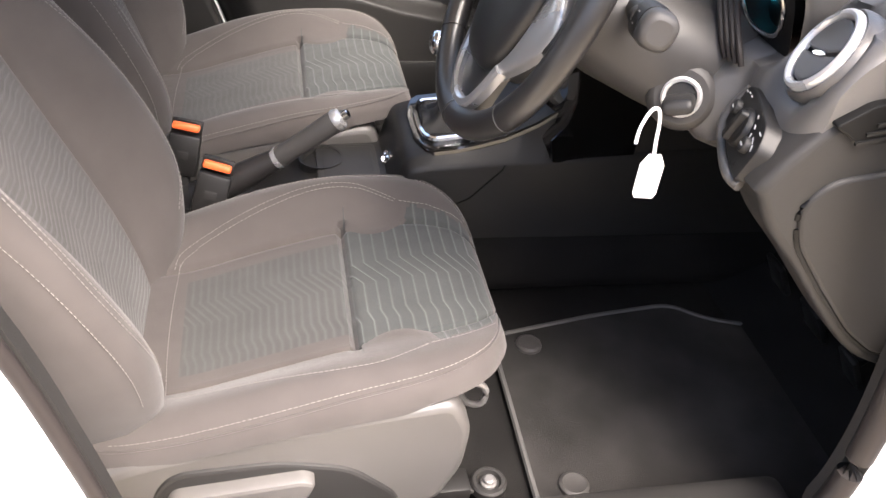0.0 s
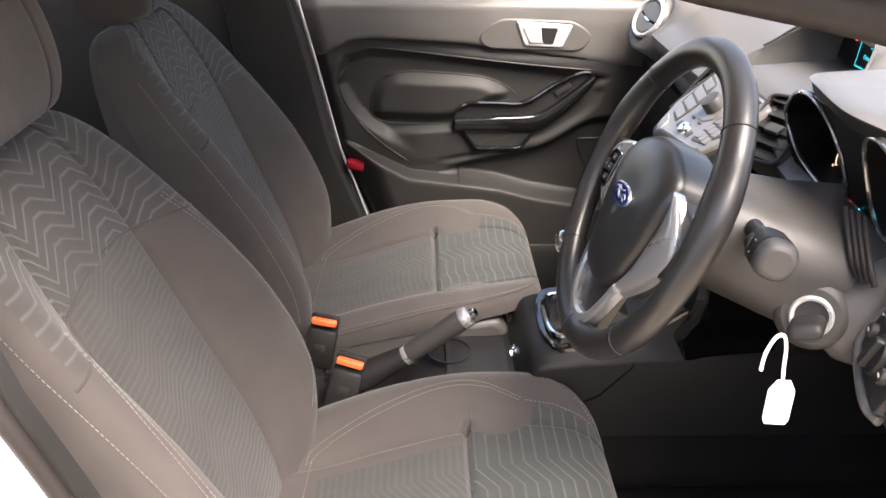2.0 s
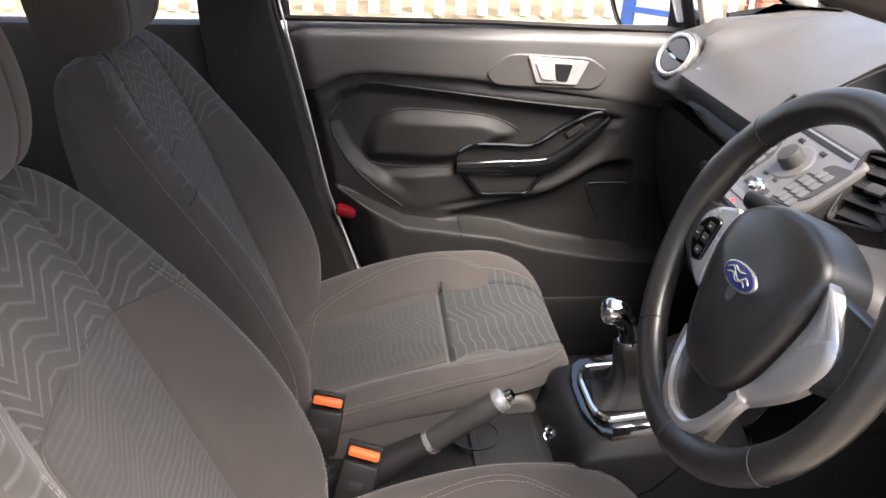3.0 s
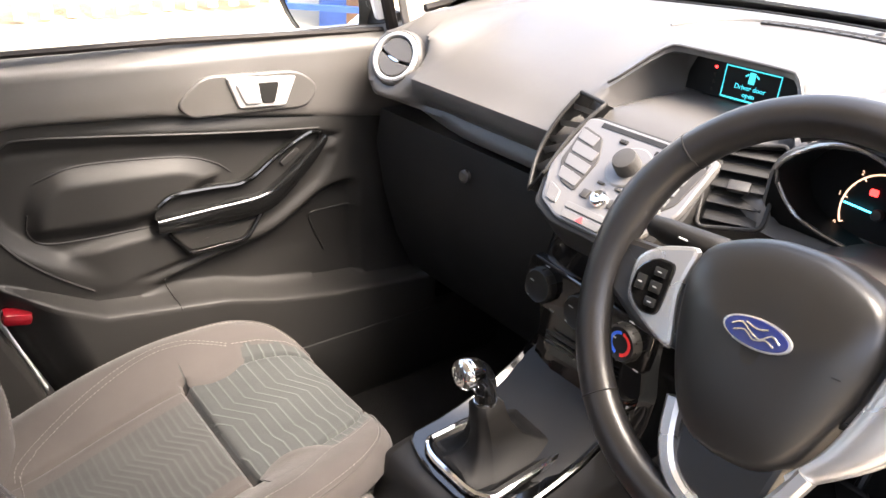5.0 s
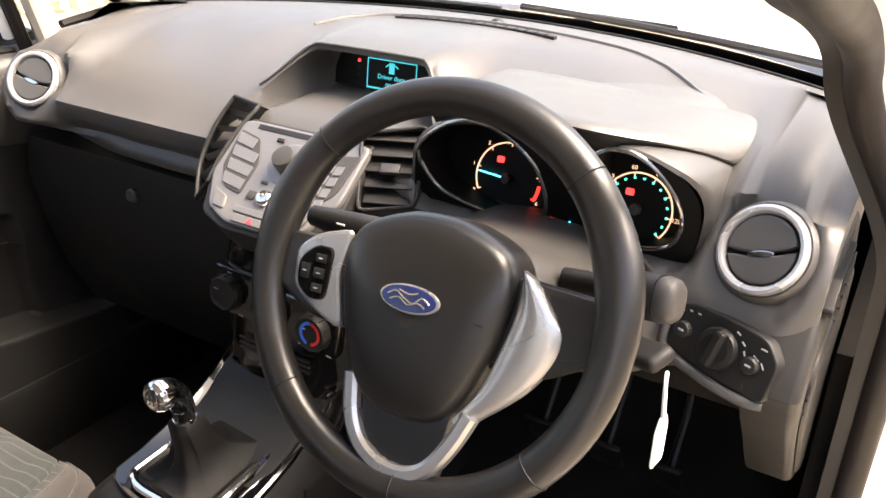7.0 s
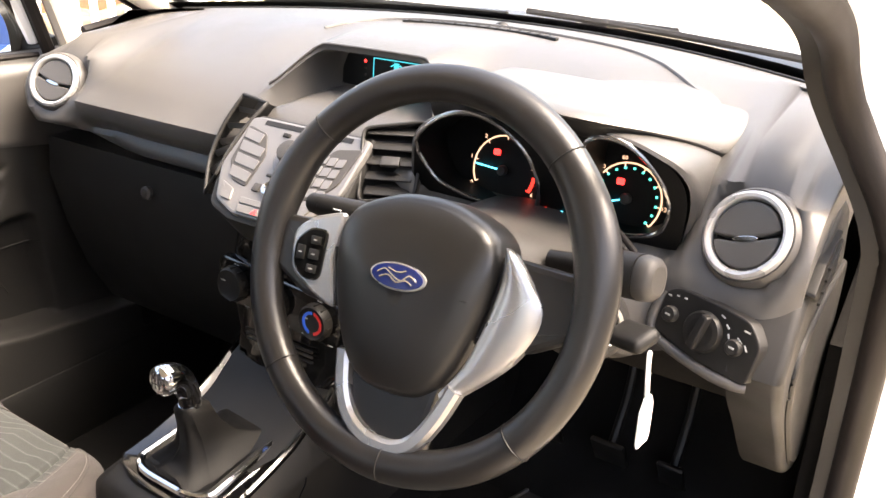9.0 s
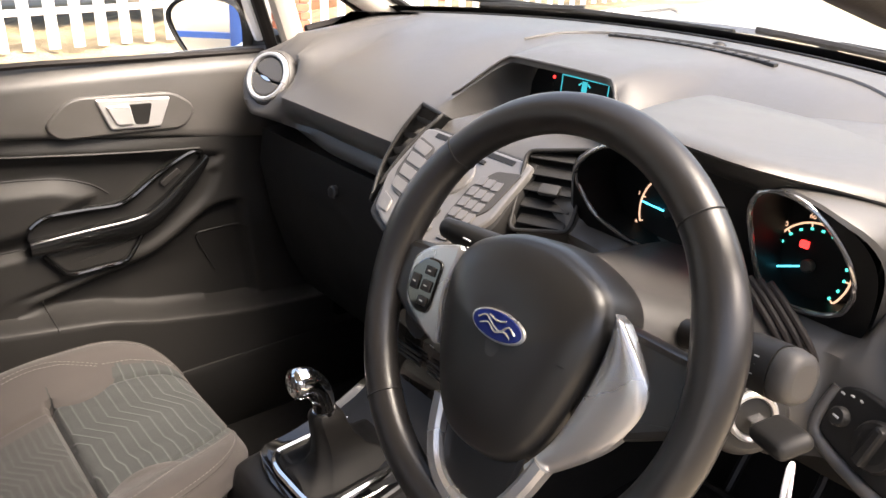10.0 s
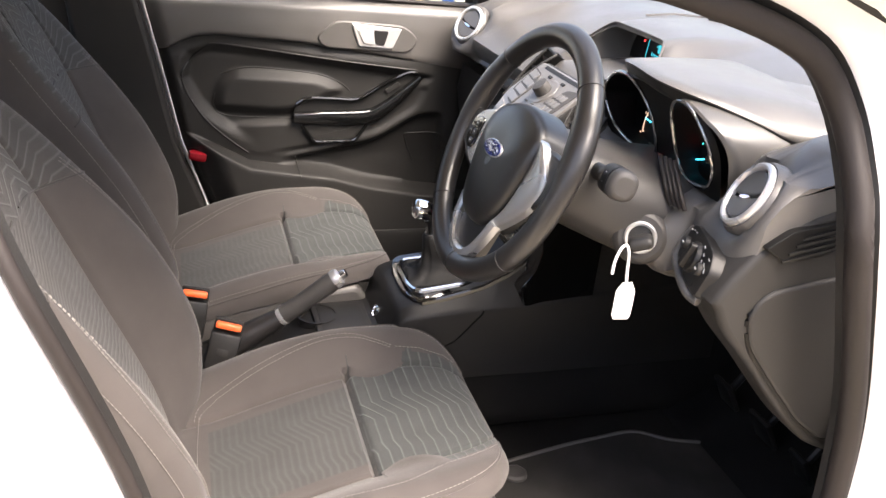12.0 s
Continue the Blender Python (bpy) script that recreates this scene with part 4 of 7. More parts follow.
# ---- centre stack: radio and vents ----
MS = frame_of((0.225, 0.0, 0.968), (0, -1, 0), (0.777, 0, 0.63))
stack = thing("car_radio", (0.225, 0.0, 0.90), "grey metallic car radio facia with knob, buttons and side vents", "radio")
SO = [(-0.100, 0.034), (-0.085, 0.034), (0.085, 0.034), (0.100, 0.034), (0.110, -0.062), (0.088, -0.114), (0.045, -0.128), (-0.045, -0.128), (-0.088, -0.114), (-0.110, -0.062)]
bm = bmesh.new()
prism(bm, round_poly(SO, 0.010), -0.05, 0.002, MS, 0.004)
part("facia_back", bm, M_TRIMD, stack, "dark facia surround")
bm = bmesh.new()
prism(bm, round_poly([(-0.103, 0.024), (-0.088, 0.028), (0.088, 0.028), (0.103, 0.024), (0.104, -0.058), (0.078, -0.106), (0.040, -0.121), (-0.040, -0.121), (-0.078, -0.106), (-0.104, -0.058)], 0.008), 0.0, 0.008, MS, 0.004)
part("facia", bm, M_STACK, stack, "metallic grey radio facia")
bm = bmesh.new()
box(bm, (0.150, 0.007, 0.001), MS @ Matrix.Translation((0.0, 0.019, 0.0083)))
part("disc_slot", bm, M_BLACK, stack, "black disc slot")


def plate(poly, z0, z1, material, name, label="", parent=None, r=0.003, bev=0.0012):
    bm = bmesh.new()
    prism(bm, round_poly(poly, r, 3), z0, z1, MS, bev)
    return part(name, bm, material, parent or stack, label)


for s in (-1, 1):
    bank = plate([(s * 0.098, 0.010), (s * 0.060, 0.002), (s * 0.040, -0.030), (s * 0.040, -0.082), (s * 0.070, -0.076), (s * 0.092, -0.048)], 0.006, 0.0095, M_TRIM, "button_bank", "grey button bank", None, 0.006)
    if s > 0:
        for k in range(12):
            r_, c_ = divmod(k, 3)
            x0, yy = 0.046 + 0.0135 * c_ - 0.001 * r_, -0.012 - 0.0165 * r_
            plate([(x0, yy), (x0 + 0.0115, yy + 0.002), (x0 + 0.0115, yy - 0.011), (x0, yy - 0.013)], 0.008, 0.0108, M_STACK, "key", "", bank, 0.0015, 0.0006)
        continue
    for k in range(4):
        y0, y1 = 0.006 - 0.020 * k, -0.0125 - 0.020 * k
        xo0, xo1 = 0.096 - 0.0045 * k, 0.0925 - 0.0055 * k
        xi = (0.062, 0.047, 0.043, 0.043)[k]
        plate([(s * xo0, y0 - 0.001), (s * xi, y0 - 0.007), (s * xi, y1 - 0.0035), (s * xo1, y1 + 0.0015)], 0.008, 0.0106, M_STACK, "button", "", bank, 0.002, 0.0006)
for k, (bx, by) in enumerate(((0.028, 0.006), (-0.028, 0.006))):
    plate([(bx - 0.006, by - 0.003), (bx + 0.006, by - 0.003), (bx + 0.006, by + 0.003), (bx - 0.006, by + 0.003)], 0.006, 0.0105, M_TRIMD, "small_button", "", None, 0.001)
bm = bmesh.new()
lathe(bm, [(0.030, 0.006), (0.030, 0.009), (0.028, 0.010), (0.0, 0.010)][:3], 36, MS @ Matrix.Translation((0.004, -0.024, 0)))
dialring = part("knob_plate", bm, M_STACK, stack, "round plate behind the volume knob")
bm = bmesh.new()
lathe(bm, [(0.0165, 0.010), (0.0160, 0.024), (0.0145, 0.0275), (0.009, 0.0285), (0.002, 0.0285)], 32, MS @ Matrix.Translation((0.004, -0.024, 0)))
part("volume_knob", bm, M_TRIM, stack, "grey volume knob")
bm = bmesh.new()
lathe(bm, [(0.0115, 0.008), (0.0110, 0.013), (0.0085, 0.0155), (0.0045, 0.0150), (0.003, 0.012)], 28, MS @ Matrix.Translation((0.0, -0.078, 0)))
part("menu_knob", bm, M_CHROME, stack, "bright chrome menu button")
for x, y, w, h in ((-0.014, -0.057, 0.010, 0.004), (0.014, -0.057, 0.010, 0.004), (-0.022, -0.078, 0.012, 0.012), (0.022, -0.078, 0.012, 0.012)):
    bm = bmesh.new()
    box(bm, (w, h, 0.003), MS @ Matrix.Translation((x, y, 0.009)), 0.001)
    part("small_button", bm, M_TRIM, stack)
for s in (-1, 1):
    plate([(s * 0.080, -0.080), (s * 0.056, -0.088), (s * 0.050, -0.106), (s * 0.070, -0.104)], 0.006, 0.0105, M_STACK, "phone_button", "", None, 0.004)
plate([(-0.036, -0.096), (0.036, -0.096), (0.034, -0.105), (-0.034, -0.105)], 0.006, 0.0105, M_STACK, "button", "", None, 0.002)
hz = plate([(-0.034, -0.107), (0.034, -0.107), (0.030, -0.118), (-0.030, -0.118)], 0.006, 0.0105, M_STACK, "hazard_button", "hazard button with a red triangle", None, 0.002)
bm = bmesh.new()
prism(bm, [(-0.005, -0.116), (0.005, -0.116), (0.0, -0.109)], 0.0105, 0.0112, MS)
part("hazard_mark", bm, M_LAMP, hz, "red triangle")

# ---- slatted vents on either side of the radio ----
def slat_vent(s):
    """The slatted vent beside the radio; s = -1 for the driver's side."""
    v = thing("facia_air_vent", (0.25, s * 0.125, 0.93), "dark slatted air vent beside the radio", "air vent", "facia vents")
    m = frame_of((0.240, s * 0.124, 0.975), (-0.42 * s, -0.9, 0.0), (0.66, 0, 0.75))
    q = lambda x, y: (-s * x, y)
    hi, ho = 0.036, 0.050
    bm = bmesh.new()
    prism(bm, round_poly([q(-0.032, hi), q(0.044, ho), q(0.038, -0.050), q(-0.026, -0.060)], 0.008), -0.05, -0.010, m, 0.002)
    part("vent_box", bm, M_DIAL, v, "black vent box")
    bm = bmesh.new()
    tube(bm, [m @ Vector((*p, 0.0)) for p in round_poly([q(-0.034, hi), q(0.046, ho), q(0.040, -0.052), q(-0.028, -0.062)], 0.010)], 0.0026, 8, True)
    part("vent_frame", bm, M_TRIMD, v, "dark vent frame")
    bm = bmesh.new()
    pts = round_poly([q(-0.034, hi), q(0.046, ho), q(0.040, -0.052), q(-0.028, -0.062)], 0.010)
    loft(bm, [[m @ Vector((x, y, 0.0)) for x, y in pts], [m @ Vector((x * (1.10 if x * s < 0 else 0.95), y, -0.012)) for x, y in pts], [m @ Vector((x * (1.4 if x * s < 0 else 0.8), y * 0.98, -0.06)) for x, y in pts]], False)
    part("vent_wall", bm, M_DASH, v)
    for k in range(5):
        y = 0.036 - 0.020 * k
        bm = bmesh.new()
        box(bm, (0.068 - 0.003 * k, 0.017, 0.0022), m @ Matrix.Translation((*q(0.005, y), -0.006)) @ pose(0, 0, 0, -32, 0, 0), 0.0008)
        part("slat", bm, M_TRIMD, v)
    bm = bmesh.new()
    box(bm, (0.024, 0.016, 0.006), m @ Matrix.Translation((*q(0.006, -0.008), 0.002)) @ pose(0, 0, 0, -25, 0, 0), 0.002)
    part("vent_tab", bm, M_TRIM, v)


slat_vent(-1)
# the passenger's vent: a narrow slanted strip from the radio's corner down its side
pv = thing("facia_air_vent", (0.24, 0.14, 0.93), "narrow slanted slatted air vent beside the radio", "air vent", "facia vents")
ins = smooth_poly([MS @ Vector(p) for p in ((-0.100, 0.052, 0.004), (-0.106, 0.010, 0.006), (-0.107, -0.030, 0.006), (-0.104, -0.072, 0.004))], 6, False)
outs = smooth_poly([Vector(p) for p in ((0.268, 0.150, 1.008), (0.236, 0.160, 0.970), (0.202, 0.156, 0.928), (0.170, 0.134, 0.892))], 6, False)
bm = bmesh.new()
grid_faces(bm, [ins, [p + Vector((0.022, 0.004, -0.010)) for p in ins], [p + Vector((0.024, -0.004, -0.012)) for p in outs], outs])
part("vent_box", bm, M_DIAL, pv, "black vent box")
bm = bmesh.new()
tube(bm, [p for p in ins] + [q for q in reversed(outs)], 0.0030, 8, True)
part("vent_frame", bm, M_TRIMD, pv, "dark vent frame")
for k in range(1, 6):
    i = round(k * (len(ins) - 1) / 6.3)
    p, q = ins[i], outs[i]
    d = (ins[min(i + 1, len(ins) - 1)] - ins[i - 1]).normalized() * 0.006
    n = (q - p).cross(d).normalized() * 0.0012
    bm = bmesh.new()
    loft(bm, [[e + d * a + n * b + Vector((0.006 + 0.006 * a, 0, -0.003)) for a, b in ((-1, -1), (1, -1), (1, 1), (-1, 1))] for e in (p.lerp(q, 0.04), p.lerp(q, 0.96))])
    part("slat", bm, M_STACK, pv)

# ---- instrument cluster ----
clus = thing("instrument_cluster", (0.30, -0.335, 0.92), "instrument cluster with two deep-set dials under a charcoal visor", "instrument cluster")
CO = [(-0.160, 0.930), (-0.160, 0.985), (-0.180, 1.026), (-0.235, 1.052), (-0.335, 1.062), (-0.425, 1.062), (-0.478, 1.046), (-0.506, 1.018), (-0.508, 0.975), (-0.490, 0.925), (-0.42, 0.905), (-0.335, 0.90), (-0.24, 0.905)]
co = [(v.x, v.y) for v in smooth_poly(CO, 4)]
cm = Vector((-0.338, 0.985))


def face_x(z):
    """The leaning plane in which both dial openings lie."""
    return 0.236 - 0.33 * (z - 0.985)


BEZEL_REV = [(v.x, v.y) for v in smooth_poly([(-0.176, 1.006), (-0.212, 1.041), (-0.248, 1.055), (-0.280, 1.053), (-0.308, 1.038), (-0.328, 1.014), (-0.336, 0.985), (-0.333, 0.958), (-0.318, 0.943), (-0.290, 0.940), (-0.255, 0.943), (-0.220, 0.951), (-0.193, 0.965)], 3)]
BEZEL_SPEED = [(v.x, v.y) for v in smooth_poly([(-0.389, 1.032), (-0.402, 1.052), (-0.425, 1.057), (-0.450, 1.048), (-0.470, 1.027), (-0.482, 1.004), (-0.484, 0.980), (-0.473, 0.957), (-0.448, 0.946), (-0.416, 0.945), (-0.398, 0.958), (-0.391, 0.990)], 3)]
bm = bmesh.new()
rings = []
for k, (x, s) in enumerate(((0.50, 0.99), (0.36, 0.995), (0.285, 1.0), (0.012, 1.0), (0.003, 0.985), (0.0, 0.955))):
    ring = []
    for y, z in co:
        q = cm + (Vector((y, z)) - cm) * s
        ring.append(Vector((x + 0.06 * max(0.0, -0.44 - q.x) if k < 3 else face_x(q.y) + x + 0.4 * max(0.0, -0.47 - q.x), q.x, q.y)))
    rings.append(ring)
loft(bm, rings, False)
part("binnacle", bm, M_DASH, clus, "grained charcoal dial binnacle")
# black face between the openings
bm = bmesh.new()
for loop in ([tuple(cm + (Vector(p) - cm) * 0.957) for p in co], BEZEL_REV, BEZEL_SPEED):
    vs = [bm.verts.new((face_x(z) + 0.001, y, z)) for y, z in loop]
    for k in range(len(vs)):
        bm.edges.new((vs[k - 1], vs[k]))
bmesh.ops.triangle_fill(bm, use_beauty=True, edges=bm.edges[:])
for f in bm.faces[:]:
    c = f.calc_center_median()
    for loop in (BEZEL_REV, BEZEL_SPEED):
        odd = False
        for k in range(len(loop)):
            (y0, z0), (y1, z1) = loop[k - 1], loop[k]
            if (z0 > c.z) != (z1 > c.z) and c.y < (y1 - y0) * (c.z - z0) / (z1 - z0) + y0:
                odd = not odd
        if odd:
            bm.faces.remove(f)
            break
part("dial_face", bm, M_DIAL, clus, "black face round the dials", smooth=False)
# visor: a broad brow over both dials
vf = smooth_poly([(0.262, -0.172, 1.050), (0.240, -0.205, 1.066), (0.212, -0.255, 1.076), (0.195, -0.320, 1.082), (0.190, -0.386, 1.080), (0.212, -0.425, 1.073), (0.248, -0.457, 1.063), (0.292, -0.486, 1.048), (0.328, -0.503, 1.034), (0.370, -0.510, 1.030), (0.420, -0.508, 1.038)], 4, False)
bm = bmesh.new()
rows = []
for p in vf:
    e = sstep(-0.445, -0.50, p.y)
    bk = Vector((0.47, p.y * 0.97 - 0.010 - 0.012 * e, top_z(0.47, p.y) - 0.004))
    row = [p + Vector((0.010, 0, -0.008)), p + Vector((0.002, 0, -0.006)), p + Vector((-0.001, 0, -0.003)), p + Vector((0.004, 0, 0.0))]
    for t in (0.10, 0.25, 0.45, 0.65, 0.85, 1.0):
        q = p.lerp(bk, t)
        q.z += 0.007 * math.sin(math.pi * t) * (1 - e)
        row.append(q)
    rows.append(row)
grid_faces(bm, rows)
part("visor", bm, M_DASH, clus, "grained charcoal visor over the dials")
# dark strip hanging below the visor's front edge
bm = bmesh.new()
grid_faces(bm, [[p + Vector((0.002, 0, -0.005)), p + Vector((0.006, 0.001, -0.016)), p + Vector((0.016, 0.003, -0.025)), Vector((0.42, p.y + 0.006, p.z - 0.040))] for p in vf])
part("visor_edge", bm, M_BLACK, clus, "dark inner edge of the visor")


def dial(at, outline, needle, marks, lamp):
    """A deep-set dial: bezel, black cone, plate, scale arc, ticks, numbers, needle, lamp. Angles in degrees, anticlockwise from the right."""
    m = frame_of(at, (0, -1, 0), (0.20, 0, 1))
    yc, zc = at[1], at[2]
    front = [Vector((face_x(z) - 0.001, y, z)) for y, z in outline]
    bm = bmesh.new()
    tube(bm, front, 0.0026, 8, True)
    bez = part("dial_bezel", bm, M_BEZEL, clus, "slim silver dial bezel")
    cy = sum(y for y, z in outline) / len(outline)
    cz = sum(z for y, z in outline) / len(outline)
    back = [m @ Vector((-(cy + (y - cy) * 0.95 - yc), cz + (z - cz) * 0.95 - zc, 0.0)) for y, z in outline]
    bm = bmesh.new()
    loft(bm, [front, [p.lerp(q, 0.5) for p, q in zip(front, back)], back], False)
    part("dial_cone", bm, M_DIAL, bez, "black dial cone")
    bm = bmesh.new()
    bm.faces.new([bm.verts.new(p) for p in back])
    part("dial_plate", bm, M_DIAL, bez, "black dial plate", smooth=False)
    a0, a1, r, nums, red, teal = marks
    bm = bmesh.new()
    rs = []
    for t in np.linspace(radians(a0), radians(a1 + (34 if red else 0)), 40):
        rs.append([m @ Vector(((r + o) * math.cos(t), (r + o) * math.sin(t), z)) for o, z in ((-0.0009, 0.001), (0.0009, 0.001), (0.0009, 0.0018), (-0.0009, 0.0018))])
    loft(bm, rs)
    part("scale_arc", bm, M_CREAM, bez, "cream scale arc")
    n = len(nums)
    for i, tx in enumerate(nums):
        t = radians(a0 + (a1 - a0) * i / (n - 1))
        bm = bmesh.new()
        box(bm, (0.004, 0.0012, 0.0008), m @ Matrix.Translation(((r - 0.002) * math.cos(t), (r - 0.002) * math.sin(t), 0.0018)) @ Matrix.Rotation(t, 4, "Z"))
        part("tick", bm, M_DIALRED if red and i >= n - 1 else M_CREAM, bez)
        lettering("scale_number", tx, 0.0066, m @ Matrix.Translation(((r + 0.0055) * math.cos(t), (r + 0.0055) * math.sin(t), 0.0016)), M_CREAM, bez)
    if teal:
        for i in range(15):
            t = radians(a0 + (a1 - a0) * i / 14)
            bm = bmesh.new()
            box(bm, (0.0022, 0.0026, 0.0008), m @ Matrix.Translation(((r - 0.0055) * math.cos(t), (r - 0.0055) * math.sin(t), 0.0016)) @ Matrix.Rotation(t, 4, "Z"))
            part("inner_tick", bm, M_TEAL, bez, "teal inner mark")
    if red:
        bm = bmesh.new()
        rs = []
        for t in np.linspace(radians(a1 + 26), radians(a1), 12):
            rs.append([m @ Vector(((r + o) * math.cos(t), (r + o) * math.sin(t), z)) for o, z in ((-0.002, 0.0012), (0.002, 0.0012), (0.002, 0.0022), (-0.002, 0.0022))])
        loft(bm, rs)
        part("red_band", bm, M_DIALRED, bez, "red band at the scale's end")
    t = radians(needle)
    bm = bmesh.new()
    box(bm, (r - 0.004, 0.0016, 0.0015), m @ Matrix.Rotation(t, 4, "Z") @ Matrix.Translation(((r - 0.004) / 2, 0, 0.005)))
    part("needle", bm, M_NEEDLE, bez, "lit blue needle")
    bm = bmesh.new()
    lathe(bm, [(0.0062, 0.002), (0.0062, 0.007), (0.005, 0.0085), (0.001, 0.0088)], 20, m)
    part("needle_cap", bm, M_TRIM, bez, "grey needle cap")
    bm = bmesh.new()
    prism(bm, round_poly([(-0.0045, -0.0036), (0.0045, -0.0036), (0.0045, 0.0036), (-0.0045, 0.0036)], 0.002), 0.001, 0.0018, m @ Matrix.Translation((*lamp, 0)))
    part("warning_lamp", bm, M_LAMP, bez, "red warning lamp")


dial((0.284, -0.266, 0.974), BEZEL_REV, 176, (208, -28, 0.041, ["0", "1", "2", "3", "4", "5", "6"], True, False), (-0.012, 0.020))
dial((0.277, -0.424, 0.975), BEZEL_SPEED, 200, (210, -40, 0.039, ["0", "20", "40", "60", "80", "100", "120", "140"], False, True), (-0.010, 0.017))
for y, z, w, h, mm in ((-0.342, 0.953, 0.004, 0.006, M_DIALRED), (-0.349, 0.949, 0.006, 0.0018, M_CREAM), (-0.356, 0.947, 0.006, 0.0018, M_CREAM), (-0.363, 0.952, 0.0018, 0.008, M_NEEDLE), (-0.369, 0.950, 0.004, 0.002, M_CREAM)):
    bm = bmesh.new()
    box(bm, (0.001, w, h), Matrix.Translation((face_x(z) - 0.001, y, z)) @ pose(0, 0, 0, 0, -18, 0))
    part("fuel_mark", bm, mm, clus)

# ---- steering column, stalks, ignition ----
col = thing("steering_column", (0.20, -0.33, 0.86), "charcoal plastic steering column shroud", "steering column")
bm = bmesh.new()
rings = []
for x, z, w, h in ((0.035, 0.945, 0.050, 0.050), (0.055, 0.938, 0.066, 0.060), (0.085, 0.926, 0.082, 0.066), (0.14, 0.905, 0.102, 0.070), (0.20, 0.885, 0.118, 0.076), (0.27, 0.868, 0.13, 0.085)):
    rings.append([Vector((x, -0.338 + w * math.copysign(abs(math.cos(t)) ** 0.75, math.cos(t)), z + h * math.copysign(abs(math.sin(t)) ** 0.8, math.sin(t)))) for t in [2 * math.pi * j / 40 for j in range(40)]])
loft(bm, rings)
part("shroud", bm, M_TRIM, col, "grained charcoal shroud")
for k in range(4):
    bm = bmesh.new()
    o = 0.0085 * k
    tube(bm, smooth_poly([(0.212 + 0.3 * o, -0.395 - o, 0.972), (0.206 + 0.3 * o, -0.415 - o, 0.962), (0.202 + 0.3 * o, -0.442 - o, 0.940), (0.206 + 0.3 * o, -0.456 - o * 0.8, 0.922)], 4, False), 0.0034, 8)
    part("boot_fold", bm, M_RUBBER, col, "black rubber boot fold")
MI = look((0.170, -0.452, 0.874), (0.105, -0.56, 0.905)) @ pose(0, 0, 0, 0, 180, 0)
bm = bmesh.new()
lathe(bm, [(0.044, -0.05), (0.040, -0.008), (0.036, 0.0), (0.030, 0.003)], 36, MI)
part("ignition_boss", bm, M_TRIM, col, "raised ignition boss")
bm = bmesh.new()
lathe(bm, [(0.0225, 0.002), (0.0225, 0.007), (0.0205, 0.009), (0.0175, 0.0075), (0.0165, 0.004)], 32, MI, False)
part("ignition_ring", bm, M_SATIN, col, "silver ignition ring")
bm = bmesh.new()
lathe(bm, [(0.017, 0.002), (0.0165, 0.005), (0.003, 0.006)], 28, MI)
part("ignition_lock", bm, M_TRIMD, col, "ignition lock face")


def stalk(pts, radii, tip, name):
    bm = bmesh.new()
    tube(bm, smooth_poly(pts, 4, False), [float(v) for v in np.interp(np.linspace(0, 1, 4 * (len(pts) - 1) + 1), np.linspace(0, 1, len(radii)), radii)], 14, False, 0.75)
    s = part(name, bm, M_BLACK, col, "black switch stalk")
    bm = bmesh.new()
    d = (Vector(pts[-1]) - Vector(pts[-2])).normalized()
    tube(bm, [Vector(pts[-1]) - d * 0.002, Vector(pts[-1]) + d * 0.008, Vector(pts[-1]) + d * 0.012], [radii[-1] * 0.98, radii[-1] * 0.92, radii[-1] * 0.6], 16, False, 0.8)
    part("stalk_end", bm, tip, s, "grey stalk end")
    return s


# wiper stalk: slim neck, broad flattened head with a thumbwheel, grey end
WS = [Vector(p) for p in ((0.105, -0.42, 0.960), (0.098, -0.458, 0.967), (0.090, -0.492, 0.974), (0.082, -0.540, 0.980))]


def stalk_rings(steps):
    ax = (WS[3] - WS[2]).normalized()
    fr = Vector((-0.93, 0.16, 0.33))
    fr = (fr - ax * fr.dot(ax)).normalized()
    up = fr.cross(ax)
    return [[WS[2] + ax * a + fr * (d * math.copysign(abs(math.cos(t)) ** 0.8, math.cos(t))) + up * (h * math.copysign(abs(math.sin(t)) ** 0.8, math.sin(t))) for t in [2 * math.pi * j / 24 for j in range(24)]] for a, d, h in steps], ax, fr, up


bm = bmesh.new()
tube(bm, smooth_poly([tuple(p) for p in WS[:3]], 4, False), 0.012, 12, False, 0.8)
rs = part("wiper_stalk", bm, M_BLACK, col, "black wiper stalk")
bm = bmesh.new()
rg, ax, fr, up = stalk_rings([(-0.020, 0.010, 0.012), (-0.014, 0.0165, 0.018), (-0.006, 0.0190, 0.0200), (0.022, 0.0195, 0.0205)])
loft(bm, rg)
part("stalk_head", bm, M_BLACK, rs, "flattened black switch head")
bm = bmesh.new()
rg, ax, fr, up = stalk_rings([(0.0225, 0.0185, 0.0195), (0.025, 0.0195, 0.0205), (0.034, 0.0185, 0.0190), (0.038, 0.015, 0.0155), (0.039, 0.012, 0.012)])
loft(bm, rg)
part("stalk_end", bm, M_TRIM, rs, "grey stalk end")
bm = bmesh.new()
lathe(bm, [(0.010, -0.006), (0.011, -0.004), (0.011, 0.004), (0.010, 0.006)], 18, frame_of(WS[2] + ax * -0.004 + fr * 0.011, up, fr))
part("thumbwheel", bm, M_TRIMD, rs, "ribbed thumbwheel")
for a, h, w in ((0.019, 0.007, 0.004), (0.021, 0.001, 0.005), (0.018, -0.006, 0.003)):
    bm = bmesh.new()
    box(bm, (w, 0.0010, 0.0008), frame_of(WS[2] + ax * (a - 0.008) + up * h + fr * 0.0188, ax, up))
    part("stalk_legend", bm, M_LEGEND, rs)
